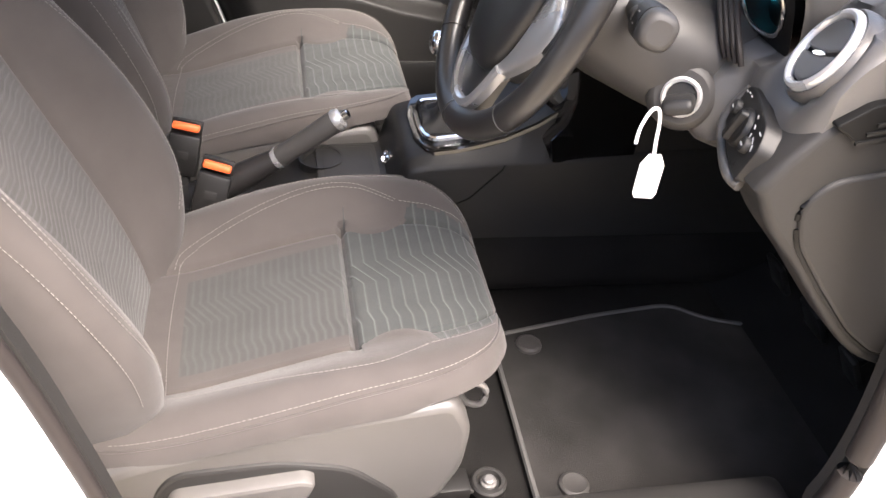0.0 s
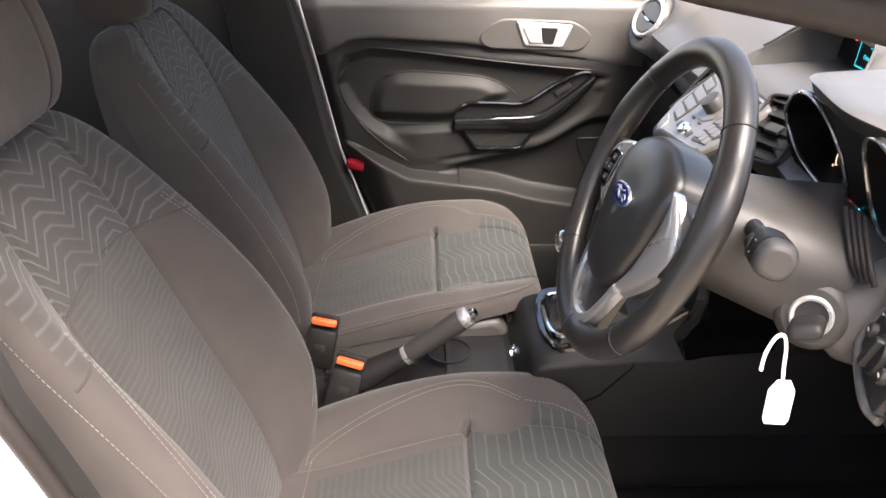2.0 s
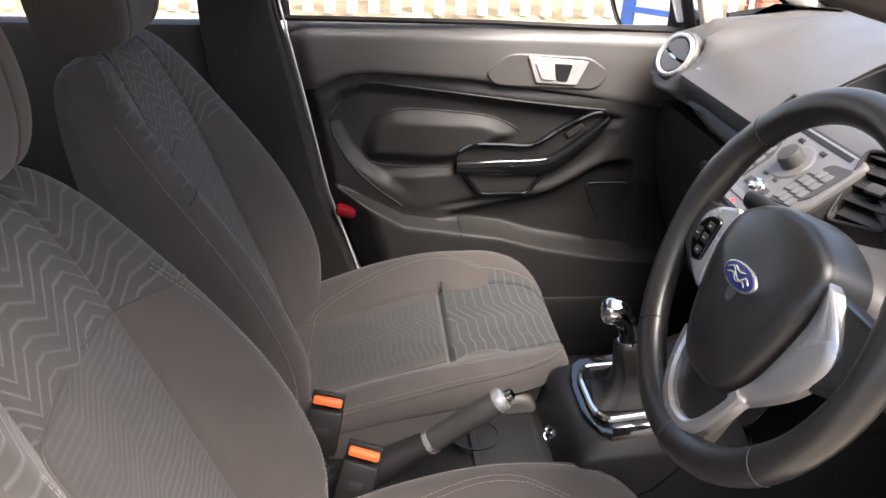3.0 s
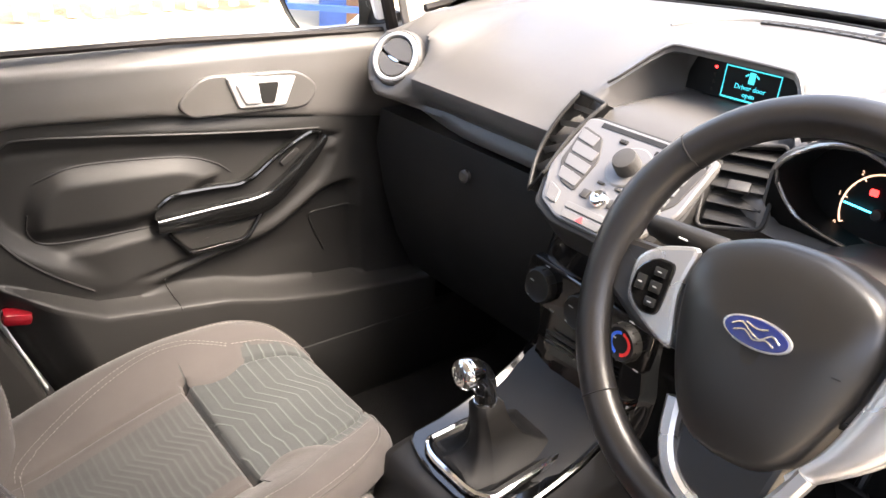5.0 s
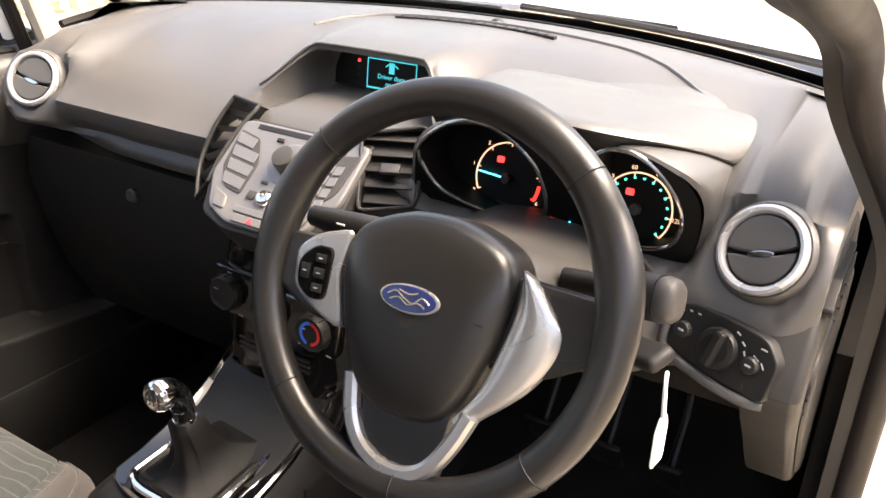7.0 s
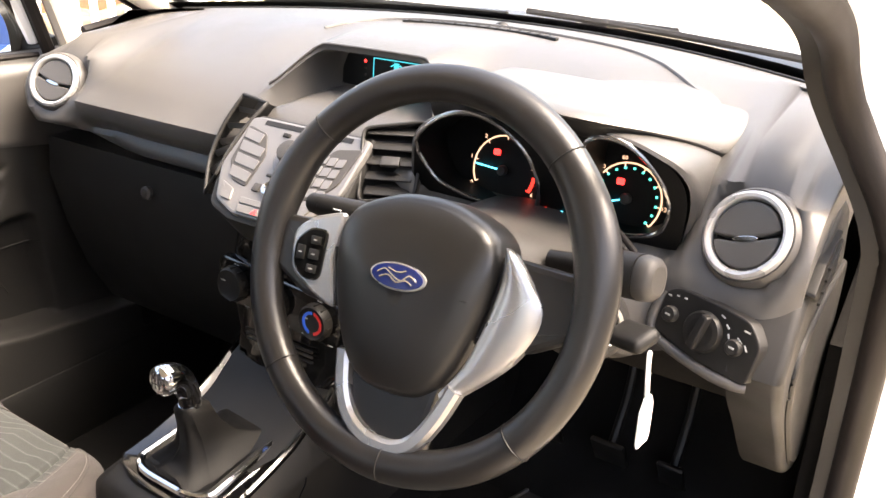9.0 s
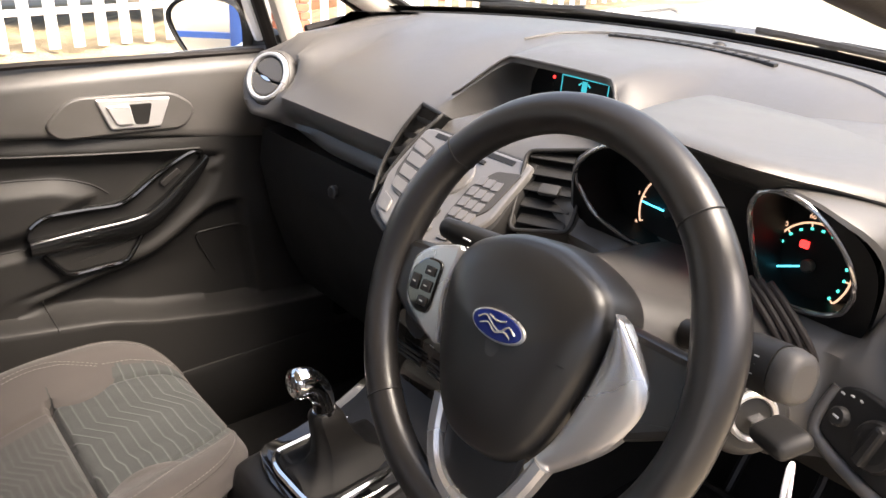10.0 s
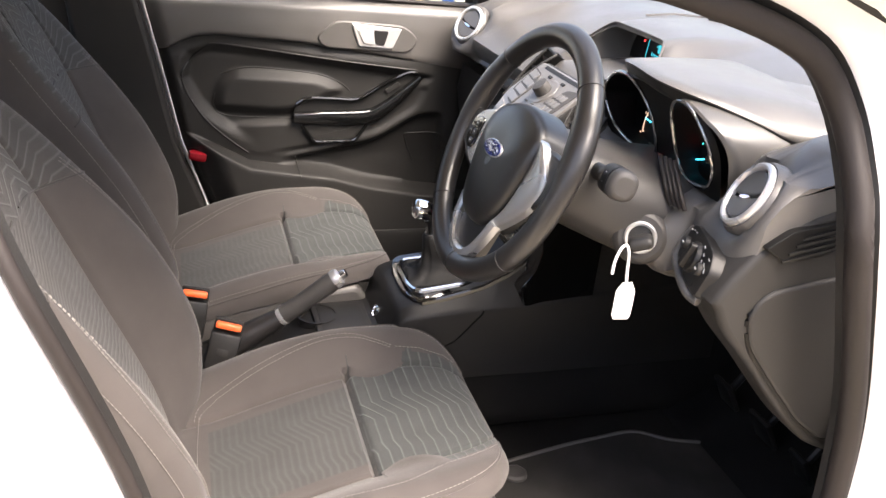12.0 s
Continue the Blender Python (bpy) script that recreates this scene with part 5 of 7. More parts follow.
ls = stalk([(0.11, -0.26, 0.945), (0.095, -0.215, 0.955), (0.085, -0.18, 0.962), (0.078, -0.155, 0.966)], [0.016, 0.020, 0.015, 0.012], M_BLACK, "indicator_stalk")
for k in range(3):
    bm = bmesh.new()
    box(bm, (0.002, 0.010, 0.0012), Matrix.Translation((0.068, -0.19 - 0.006 * k, 0.970 - 0.008 * k)))
    part("stalk_legend", bm, M_LEGEND, ls)
# ---- key and tag ----
key = thing("car_key", (0.119, -0.52, 0.90), "black car key in the ignition with white tag", "key")
bm = bmesh.new()
box(bm, (0.034, 0.017, 0.050), MI @ Matrix.Translation((0, 0, 0.050)) @ pose(0, 0, 0, 0, 0, 20), 0.0075, 3)
part("key_head", bm, M_TRIMD, key, "dark grey key head")
bm = bmesh.new()
box(bm, (0.012, 0.003, 0.024), MI @ Matrix.Translation((0, 0, 0.014)) @ pose(0, 0, 0, 0, 0, 20), 0.001)
part("key_blade", bm, M_SILVER, key, "steel key blade")
bm = bmesh.new()
tube(bm, smooth_poly([(0.088, -0.532, 0.862), (0.090, -0.530, 0.880), (0.099, -0.526, 0.896), (0.108, -0.524, 0.896), (0.113, -0.523, 0.880), (0.114, -0.524, 0.862), (0.116, -0.525, 0.842)], 5, False), 0.0019, 8)
part("tag_loop", bm, M_CARD, key, "white plastic loop")
bm = bmesh.new()
mt = frame_of((0.117, -0.525, 0.818), (0.99, -0.12, 0.0), (0.03, 0.0, 1.0))
prism(bm, [(-0.006, 0.026), (0.007, 0.026), (0.013, 0.014), (0.013, -0.022), (0.010, -0.028), (-0.010, -0.028), (-0.013, -0.022), (-0.013, 0.014)], -0.001, 0.001, mt, 0.0004)
part("tag", bm, M_CARD, key, "blank white tag")


# ---- centre console ----
cons = thing("centre_console", (0.0, 0.02, 0.30), "black plastic centre console with gear surround and cup holder", "console")


def column(stations, n=28, power=0.55):
    """Rounded box rings: (x, z of the middle, y of the middle, half y, half z)."""
    bm = bmesh.new()
    loft(bm, [[Vector((x, yc + hy * math.copysign(abs(math.cos(t)) ** power, math.cos(t)), zc + hz * math.copysign(abs(math.sin(t)) ** power, math.sin(t)))) for t in [2 * math.pi * j / n for j in range(n)]] for x, zc, yc, hy, hz in stations])
    return bm


part("tunnel", column([(-0.72, 0.33, 0.02, 0.085, 0.085), (-0.25, 0.34, 0.02, 0.09, 0.09), (0.0, 0.37, 0.02, 0.108, 0.12), (0.12, 0.39, 0.02, 0.110, 0.14), (0.2, 0.41, 0.02, 0.112, 0.16), (0.7, 0.44, 0.02, 0.116, 0.20)]), M_CARPET, cons, "black carpeted tunnel side")
# shell: (x, half width, shoulder height, height of the top edge)
SHELL = [(-0.72, 0.066, 0.420, 0.432), (-0.34, 0.066, 0.424, 0.436), (-0.27, 0.078, 0.450, 0.464), (-0.20, 0.094, 0.482, 0.494), (-0.10, 0.102, 0.488, 0.500), (-0.082, 0.106, 0.496, 0.508), (-0.066, 0.112, 0.540, 0.555), (-0.048, 0.116, 0.557, 0.570), (0.0, 0.118, 0.563, 0.579),
         (0.05, 0.118, 0.566, 0.587), (0.10, 0.118, 0.569, 0.602), (0.15, 0.119, 0.571, 0.628), (0.19, 0.120, 0.573, 0.655), (0.26, 0.122, 0.580, 0.68), (0.62, 0.126, 0.60, 0.70)]
bm = bmesh.new()
rings = []
for s in [tuple(v) for v in smooth_poly(SHELL, 3, False)]:
    half = [(s[1] + 0.004, 0.42), (s[1], s[2] - 0.008), (s[1] - 0.002, s[2] - 0.001), (s[1] - 0.007, s[2] + 0.003), (s[1] - 0.019, s[3] - 0.003), (s[1] - 0.024, s[3]), (s[1] * 0.4, s[3])]
    rings.append([Vector((s[0], 0.02 - y, z)) for y, z in half] + [Vector((s[0], 0.02 + y, z)) for y, z in reversed(half)])
loft(bm, rings)
part("console_shell", bm, M_BLACK, cons, "dark grained console shell")
for pts in ([(0.176, -0.0995, 0.574), (0.176, -0.094, 0.590), (0.175, -0.082, 0.640)], [(0.098, -0.0985, 0.566), (0.096, -0.0995, 0.558), (0.045, -0.101, 0.503), (0.019, -0.101, 0.491)]):
    bm = bmesh.new()
    tube(bm, pts, 0.0014, 5)
    part("shut_line", bm, M_DIAL, cons, "thin joint in the console side")
# upright under the radio with the heater panel
bm = bmesh.new()
prof = [(0.30, 0.90), (0.212, 0.878), (0.192, 0.83), (0.178, 0.79), (0.176, 0.73), (0.182, 0.68), (0.172, 0.64), (0.150, 0.61), (0.16, 0.57), (0.30, 0.56)]
rows = []
for y in (-0.128, -0.122, -0.11, -0.06, 0.0, 0.06, 0.11, 0.122, 0.128):
    k = 0.02 * sstep(0.10, 0.128, abs(y))
    rows.append([Vector((x + k, 0.85 * y + 0.01, z)) for x, z in prof])
grid_faces(bm, rows)
for row in (rows[0], list(reversed(rows[-1]))):
    bm.faces.new([bm.verts.new(p) for p in row])
part("upright", bm, M_GLOSS, cons, "gloss black upright below the radio")
for y in (0.05, -0.02):
    for k in range(3):
        bm = bmesh.new()
        box(bm, (0.003, 0.055, 0.003), Matrix.Translation((0.174, y, 0.700 - 0.008 * k)))
        part("slot_bar", bm, M_TRIM, cons)
# gear surround: gloss plate, chrome ring
MG = frame_of((0.045, 0.022, 0.586), (1, 0, 0.10), (0, 1, 0))
bm = bmesh.new()
rings = []
for x, w, z in ((-0.044, 0.040, 0.577), (-0.040, 0.062, 0.577), (-0.030, 0.090, 0.578), (-0.018, 0.1005, 0.580), (0.022, 0.1005, 0.585), (0.06, 0.1005, 0.594), (0.10, 0.1005, 0.606), (0.15, 0.1005, 0.631), (0.20, 0.1005, 0.665)):
    half = [(w - 0.004, z - 0.012), (w, z - 0.006), (w - 0.001, z), (w - 0.005, z + 0.002), (w * 0.72, 0.586 + 0.1 * (x - 0.045) + 0.35 * max(0.0, x - 0.10))]
    rings.append([Vector((x, 0.021 - y, q)) for y, q in half] + [Vector((x, 0.021 + y, q)) for y, q in reversed(half)])
loft(bm, rings)
part("gear_plate", bm, M_GLOSS, cons, "gloss black gear surround", None, True, 30)
GI = [(-0.071, -0.050), (-0.074, -0.030), (-0.074, 0.030), (-0.071, 0.050), (-0.060, 0.068), (0.10, 0.062), (0.10, -0.062), (-0.060, -0.068)]
bm = bmesh.new()
gp = [MG @ Vector((x, y, 0.004)) for x, y in round_poly(GI, 0.008)]
tube(bm, gp, 0.0056, 8, True)
part("gear_ring", bm, M_CHROME, cons, "bright chrome gear ring")
# cup holder and power socket behind it
bm = bmesh.new()
lathe(bm, [(0.038, 0.0), (0.040, 0.004), (0.036, 0.004), (0.034, -0.03)], 28, Matrix.Translation((-0.195, 0.035, 0.502)), False)
part("cup_holder", bm, M_BLACK, cons, "black cup holder")
bm = bmesh.new()
box(bm, (0.11, 0.13, 0.02), Matrix.Translation((-0.148, 0.02, 0.492)), 0.006)
part("tray", bm, M_TRIMD, cons, "grey tray rim")
bm = bmesh.new()
box(bm, (0.09, 0.108, 0.02), Matrix.Translation((-0.148, 0.02, 0.4935)), 0.004)
part("tray_well", bm, M_BLACK, cons, "black tray well")
bm = bmesh.new()
lathe(bm, [(0.013, 0), (0.013, 0.012), (0.010, 0.014), (0.008, 0.008)], 20, look((-0.072, 0.020, 0.509), (-0.9, -0.1, 0.75)) @ pose(0, 0, 0, 0, 180, 0))
part("power_socket", bm, M_CHROME, cons, "chrome-rimmed power socket")
bm = bmesh.new()
box(bm, (0.34, 0.075, 0.012), Matrix.Translation((-0.53, 0.02, 0.431)), 0.004)
part("rear_tray", bm, M_TRIMD, cons, "grey console top behind the handbrake")

# ---- heater controls ----
heat = thing("heater_controls", (0.175, 0.013, 0.75), "gloss black heater control panel with three round knobs", "heater controls")
MH = frame_of((0.174, 0.012, 0.760), (0, -1, -0.08), (0.08, 0, 1))
bm = bmesh.new()
prism(bm, round_poly([(-0.112, 0.036), (0.112, 0.036), (0.112, -0.030), (-0.112, -0.030)], 0.014), -0.01, 0.004, MH, 0.003)
part("panel", bm, M_GLOSS, heat)
for k, x in enumerate((-0.076, 0.0, 0.076)):
    mk = MH @ Matrix.Translation((x, 0.002, 0.004))
    bm = bmesh.new()
    lathe(bm, [(0.025, 0.0), (0.0245, 0.010), (0.022, 0.014), (0.019, 0.012), (0.003, 0.012)], 32, mk)
    kn = part("knob", bm, M_BLACK, heat, "black ribbed knob")
    for j in range(12):
        t = 2 * math.pi * j / 12
        bm = bmesh.new()
        box(bm, (0.002, 0.002, 0.010), mk @ Matrix.Translation((0.0248 * math.cos(t), 0.0248 * math.sin(t), 0.006)))
        part("knob_rib", bm, M_TRIMD, kn)
    if k == 2:
        for mm, a0, a1 in ((M_COLD, 95, 255), (M_HOT, 85, -75)):
            bm = bmesh.new()
            loft(bm, [[mk @ Vector((r * math.cos(t), r * math.sin(t), z)) for r, z in ((0.0125, 0.012), (0.0165, 0.012), (0.0165, 0.0130), (0.0125, 0.0130))] for t in np.linspace(radians(a0), radians(a1), 20)])
            part("heat_scale", bm, mm, kn, "coloured heat scale")
    for tx, ty in ((-0.022, -0.026), (0.024, -0.026), (0.0, 0.030), (-0.012, 0.006)):
        bm = bmesh.new()
        box(bm, (0.008, 0.0016, 0.0006), MH @ Matrix.Translation((x + tx, ty, 0.0044 if abs(ty) > 0.01 else 0.0165)))
        part("panel_legend", bm, M_LEGEND, heat)

# ---- gear lever ----
gear = thing("gear_lever", (0.04, 0.022, 0.58), "gear lever with chrome-topped knob and black leather gaiter", "gear lever")
bm = bmesh.new()
base = [Vector((x, y, 0.004)) for x, y in round_poly([(x * 0.95, y * 0.93) for x, y in GI], 0.012, 5)]
apex = MG.inverted() @ Vector((0.026, 0.025, 0.650))
rings = []
for t, sc, h in ((0.0, 1.0, 0.002), (0.06, 0.98, 0.008), (0.15, 0.90, 0.009), (0.24, 0.78, 0.010), (0.29, 0.62, 0.014), (0.36, 0.50, 0.026), (0.52, 0.44, 0.046), (0.76, 0.40, 0.066), (0.92, 0.36, 0.081), (1.0, 0.27, 0.087)):
    ring = []
    for i, p in enumerate(base):
        ang = math.atan2(p.y, p.x)
        fold = 1 + (0.13 * math.sin(4 * ang + 0.6) + 0.07 * math.sin(9 * ang + 2 * t)) * math.sin(math.pi * min(1, t * 1.25)) ** 0.7
        lift = 0.010 * math.sin(4 * ang + 1.5) * math.exp(-((t - 0.15) / 0.10) ** 2)
        rr = 0.5 * (Vector((p.x, p.y, 0)).length * 0.5 + 0.045)
        q = Vector((p.x, p.y, 0)) * sc if t < 0.3 else (Vector((p.x, p.y, 0)) * sc).lerp(Vector((math.cos(ang), math.sin(ang), 0)) * 0.062 * sc, min(1, (t - 0.22) * 3))
        ring.append(MG @ (q * fold + Vector((apex.x * t, apex.y * t, 0.002 + h + lift))))
    rings.append(ring)
loft(bm, rings)
part("gaiter", bm, M_GAITER, gear, "folded black leather gaiter")
bm = bmesh.new()
tube(bm, [(0.026, 0.025, 0.648), (0.025, 0.025, 0.666), (0.024, 0.026, 0.672)], [0.0165, 0.0150, 0.0140], 18)
part("lever_rod", bm, M_BLACK, gear, "black lever collar")
bm = bmesh.new()
tube(bm, [(0.0245, 0.0255, 0.668), (0.0240, 0.0258, 0.674)], 0.0148, 20)
part("collar_ring", bm, M_CHROME, gear, "thin chrome collar")
spine = smooth_poly([(0.0240, 0.0258, 0.672), (0.0220, 0.0262, 0.690), (0.0150, 0.0270, 0.708), (0.0030, 0.0280, 0.720), (-0.0090, 0.0290, 0.722)], 5, False)
girth = [float(v) for v in np.interp(np.linspace(0, 1, len(spine)), [0, 0.25, 0.5, 0.75, 1], [0.0135, 0.0142, 0.0165, 0.0190, 0.0196])]
bm = bmesh.new()
tube(bm, spine, girth, 24)
part("knob", bm, M_GLOSS, gear, "gloss black gear knob")
bm = bmesh.new()
rings = []
for k in range(3, len(spine)):
    d = (spine[min(k + 1, len(spine) - 1)] - spine[k - 1]).normalized()
    sd = d.cross(Vector((0, 1, 0))).normalized()
    top, near = -sd if sd.z < 0 else sd, Vector((0, -1, 0))
    w = 0.30 + 0.55 * (k - 3) / (len(spine) - 4)
    rings.append([spine[k] + (near * math.cos(a) + top * math.sin(a)) * (girth[k] + 0.0016) for a in np.linspace(0.55 - w * 0.5, 0.55 + w * 1.1, 7)] + [spine[k] + (near * math.cos(a) + top * math.sin(a)) * (girth[k] - 0.001) for a in np.linspace(0.55 + w * 1.1, 0.55 - w * 0.5, 7)])
loft(bm, rings)
part("knob_strap", bm, M_CHROME, gear, "chrome strap over the knob")
bm = bmesh.new()
MK = frame_of(spine[-1], (0, -1, 0), (spine[-1] - spine[-2]).normalized().cross(Vector((0, 1, 0))) * -1)
if MK.to_3x3().col[2].x > 0:
    MK = MK @ Matrix.Rotation(math.pi, 4, "X")
lathe(bm, [(0.0200, -0.005), (0.0200, 0.001), (0.0182, 0.006), (0.0130, 0.0095), (0.007, 0.0110), (0.001, 0.0114)], 28, MK)
cap = part("knob_cap", bm, M_CHROME, gear, "chrome shift pattern cap")
bm = bmesh.new()
for x in (-0.0064, 0.0, 0.0064):
    box(bm, (0.0012, 0.013, 0.0008), MK @ Matrix.Translation((x, 0, 0.0110)))
box(bm, (0.0140, 0.0012, 0.0008), MK @ Matrix.Translation((0, 0, 0.0114)))
part("shift_pattern", bm, M_BLACK, cap, "black shift pattern lines")

# ---- handbrake ----
hb = thing("handbrake", (-0.36, -0.02, 0.47), "raised black handbrake lever with silver button", "handbrake")
h0, h1, h2 = Vector((-0.40, -0.012, 0.455)), Vector((-0.268, -0.020, 0.536)), Vector((-0.168, -0.033, 0.618))
bm = bmesh.new()
tube(bm, [h0, h0.lerp(h1, 0.5), h1], [0.030, 0.024, 0.018], 16)
part("gaiter", bm, M_LEATHER, hb, "black leather gaiter")
bm = bmesh.new()
tube(bm, [h1.lerp(h2, t) for t in (0.0, 0.08, 0.3, 0.6, 0.85, 0.95)], [0.0165, 0.0175, 0.0170, 0.0175, 0.0185, 0.0170], 20)
part("grip", bm, M_TRIM, hb, "smooth dark grey grip")
bm = bmesh.new()
tube(bm, [h1.lerp(h2, -0.03), h1.lerp(h2, 0.0), h1.lerp(h2, 0.04)], [0.0185, 0.0195, 0.0185], 20)
part("collar", bm, M_SILVER, hb, "silver collar")
bm = bmesh.new()
tube(bm, [h1.lerp(h2, t) for t in (0.93, 0.97, 1.02, 1.04)], [0.0185, 0.0188, 0.0165, 0.012], 20)
part("end_cap", bm, M_SILVER, hb, "silver end cap")
bm = bmesh.new()
tube(bm, [h1.lerp(h2, 1.03), h1.lerp(h2, 1.12), h1.lerp(h2, 1.13)], [0.0085, 0.0085, 0.006], 16)
part("button", bm, M_CHROME, hb, "chrome release button")

# ---- passenger door ----
door = thing("car_door", (-0.05, 0.70, 0.40), "closed front passenger door with dark moulded trim", "door")
RECESS = [(-0.435, 0.832), (-0.358, 0.900), (0.155, 0.843), (0.180, 0.806), (0.048, 0.694), (-0.125, 0.620), (-0.245, 0.630), (-0.376, 0.716), (-0.425, 0.785)]
PADP = [(-0.354, 0.80), (-0.363, 0.727), (-0.174, 0.716), (-0.016, 0.785), (-0.087, 0.830), (-0.312, 0.842)]


def inside(poly, x, y):
    """The distance from a polygon's edge, positive inside."""
    best, odd = 9.0, False
    k = len(poly)
    for i in range(k):
        (x0, y0), (x1, y1) = poly[i], poly[(i + 1) % k]
        if (y0 > y) != (y1 > y) and x < (x1 - x0) * (y - y0) / (y1 - y0) + x0:
            odd = not odd
        dx, dy = x1 - x0, y1 - y0
        t = max(0, min(1, ((x - x0) * dx + (y - y0) * dy) / (dx * dx + dy * dy)))
        best = min(best, math.hypot(x - x0 - t * dx, y - y0 - t * dy))
    return best if odd else -best


def bin_top(x):
    return float(np.interp(x, [-0.50, -0.40, -0.272, -0.06, 0.028, 0.164, 0.40], [0.72, 0.675, 0.604, 0.574, 0.549, 0.524, 0.50]))


def rear_edge(z):
    return float(np.interp(z, [0.36, 0.484, 0.646, 0.849, 1.03], [-0.33, -0.375, -0.435, -0.475, -0.515]))


ABODY = [(-0.34, 0.70), (-0.155, 0.712), (0.013, 0.722), (0.085, 0.765), (0.150, 0.812), (0.192, 0.80), (0.165, 0.748), (0.05, 0.672), (-0.147, 0.628), (-0.25, 0.612), (-0.31, 0.645)]
POCKET = [(-0.245, 0.606), (-0.147, 0.620), (0.045, 0.662), (0.160, 0.735), (0.235, 0.74), (0.255, 0.48), (0.164, 0.490), (0.028, 0.516), (-0.06, 0.540), (-0.20, 0.560)]
rp = [(v.x, v.y) for v in smooth_poly(RECESS, 3)]
pp = round_poly(PADP, 0.05, 4)
ab = round_poly(ABODY, 0.03, 4)
pk = round_poly(POCKET, 0.03, 3)


def door_y(x, z, u):
    """How far the moulded trim stands towards the cabin."""
    y = 0.692 - 0.012 * sstep(0.90, 0.86, z) * sstep(0.60, 0.70, z)
    y += 0.024 * sstep(0.0, 0.030, inside(rp, x, z))
    y += 0.024 * sstep(0.0, 0.020, inside(pk, x, z)) * sstep(0.0, 0.006, z - bin_top(x)) * sstep(-0.20, -0.12, x)
    k = sstep(-0.004, 0.014, inside(ab, x, z)) * sstep(-0.36, -0.24, x)
    y += (0.688 - y) * k
    k = sstep(-0.004, 0.030, inside(pp, x, z))
    y += (0.683 - y) * k
    y -= 0.050 * sstep(0.0, 0.010, bin_top(x) - z) * sstep(0.0, 0.12, u)
    y += 0.030 * sstep(0.985, 1.015, z)
    return y + 0.02 * sstep(0.03, 0.0, u * 0.9)


bm = bmesh.new()
rows = []
for i in range(150):
    u = i / 149
    row = []
    for j in range(116):
        x = -0.42 + 0.82 * u
        for _ in range(4):
            bt = bin_top(x)
            z = 0.38 + (bt - 0.011 - 0.38) * j / 20 if j <= 20 else (bt - 0.011 + 0.0022 * (j - 20) if j < 26 else bt + (1.015 - bt) * (j - 25) / 90)
            x = rear_edge(z) + (0.40 - rear_edge(z)) * u
        row.append(Vector((x, door_y(x, z, u), z)))
    rows.append(row)
grid_faces(bm, rows)
panel = part("door_trim", bm, M_TRIMD, door, "dark grained moulded door trim", angle=70)


def waist_line(x):
    return float(np.interp(x, [-0.52, -0.46, -0.43, -0.395, -0.345, -0.15, 0.0, 0.23, 0.40], [0.870, 0.884, 0.900, 0.916, 0.921, 0.908, 0.888, 0.855, 0.832]))


# padded upper panel that overhangs the moulded trim
bm = bmesh.new()
rows = []
for i in range(70):
    u = i / 69
    row = []
    for j in range(16):
        x = -0.49 + 0.88 * u
        for _ in range(3):
            zl = waist_line(x)
            z = zl if j < 3 else zl + (1.015 - zl) * ((j - 2) / 13) ** 1.1
            x = rear_edge(z) + 0.004 + (0.395 - rear_edge(z)) * u
        y = (0.705, 0.690, 0.681)[j] if j < 3 else 0.676 + 0.006 * sstep(0.94, 1.0, z) + 0.030 * sstep(0.990, 1.015, z)
        row.append(Vector((x, y + 0.02 * sstep(0.03, 0.0, u * 0.9), z)))
    rows.append(row)
grid_faces(bm, rows)
part("door_upper", bm, M_DASH, door, "grained charcoal upper door pad", angle=60)


def side(poly, y, thick, material, name, label="", parent=None, r=0.01, bev=0.004):
    """A plate on the passenger door: outline in (x, z), face at y, towards the cabin."""
    m = Matrix(((1, 0, 0, 0), (0, 0, -1, y + thick), (0, 1, 0, 0), (0, 0, 0, 1)))
    bm = bmesh.new()
    prism(bm, round_poly(poly, r, 4), 0.0, thick, m, bev, 3)
    return part(name, bm, material, parent or door, label)


side([(-0.112, 0.922), (-0.066, 0.966), (0.11, 0.958), (0.15, 0.925), (0.125, 0.890), (-0.09, 0.898)], 0.671, 0.02, M_DASH, "handle_bezel", "grained handle bezel", None, 0.025)
side([(-0.026, 0.960), (0.102, 0.950), (0.080, 0.900), (-0.006, 0.905)], 0.666, 0.012, M_SATIN, "door_handle", "silver door release", None, 0.006, 0.003)
side([(0.028, 0.946), (0.068, 0.944), (0.058, 0.908), (0.036, 0.910)], 0.6645, 0.01, M_BLACK, "handle_recess", "dark recess behind the release", None, 0.005, 0.001)
side([(-0.012, 0.948), (0.030, 0.945), (0.034, 0.910), (0.004, 0.912)], 0.662, 0.01, M_SATIN, "release_paddle", "silver release paddle", None, 0.006, 0.003)
def smoothed(pts, n=4):
    return [(v.x, v.y) for v in smooth_poly(pts, n, False)]


g_top = smoothed([(-0.156, 0.754), (-0.126, 0.769), (-0.06, 0.769), (0.002, 0.769), (0.062, 0.805), (0.126, 0.838), (0.155, 0.838)])
g_mid = smoothed([(-0.161, 0.732), (-0.07, 0.736), (0.022, 0.740), (0.063, 0.757), (0.110, 0.792), (0.148, 0.824), (0.158, 0.834)])
g_low = smoothed([(-0.162, 0.706), (-0.07, 0.703), (0.031, 0.704), (0.08, 0.731), (0.12, 0.767), (0.153, 0.804), (0.165, 0.823)])
at_y = lambda pts, y: [Vector((x, y, z)) for x, z in pts]
blend = lambda t, y: [Vector((a[0] + (b[0] - a[0]) * t, y, a[1] + (b[1] - a[1]) * t)) for a, b in zip(g_mid, g_low)]
bm = bmesh.new()
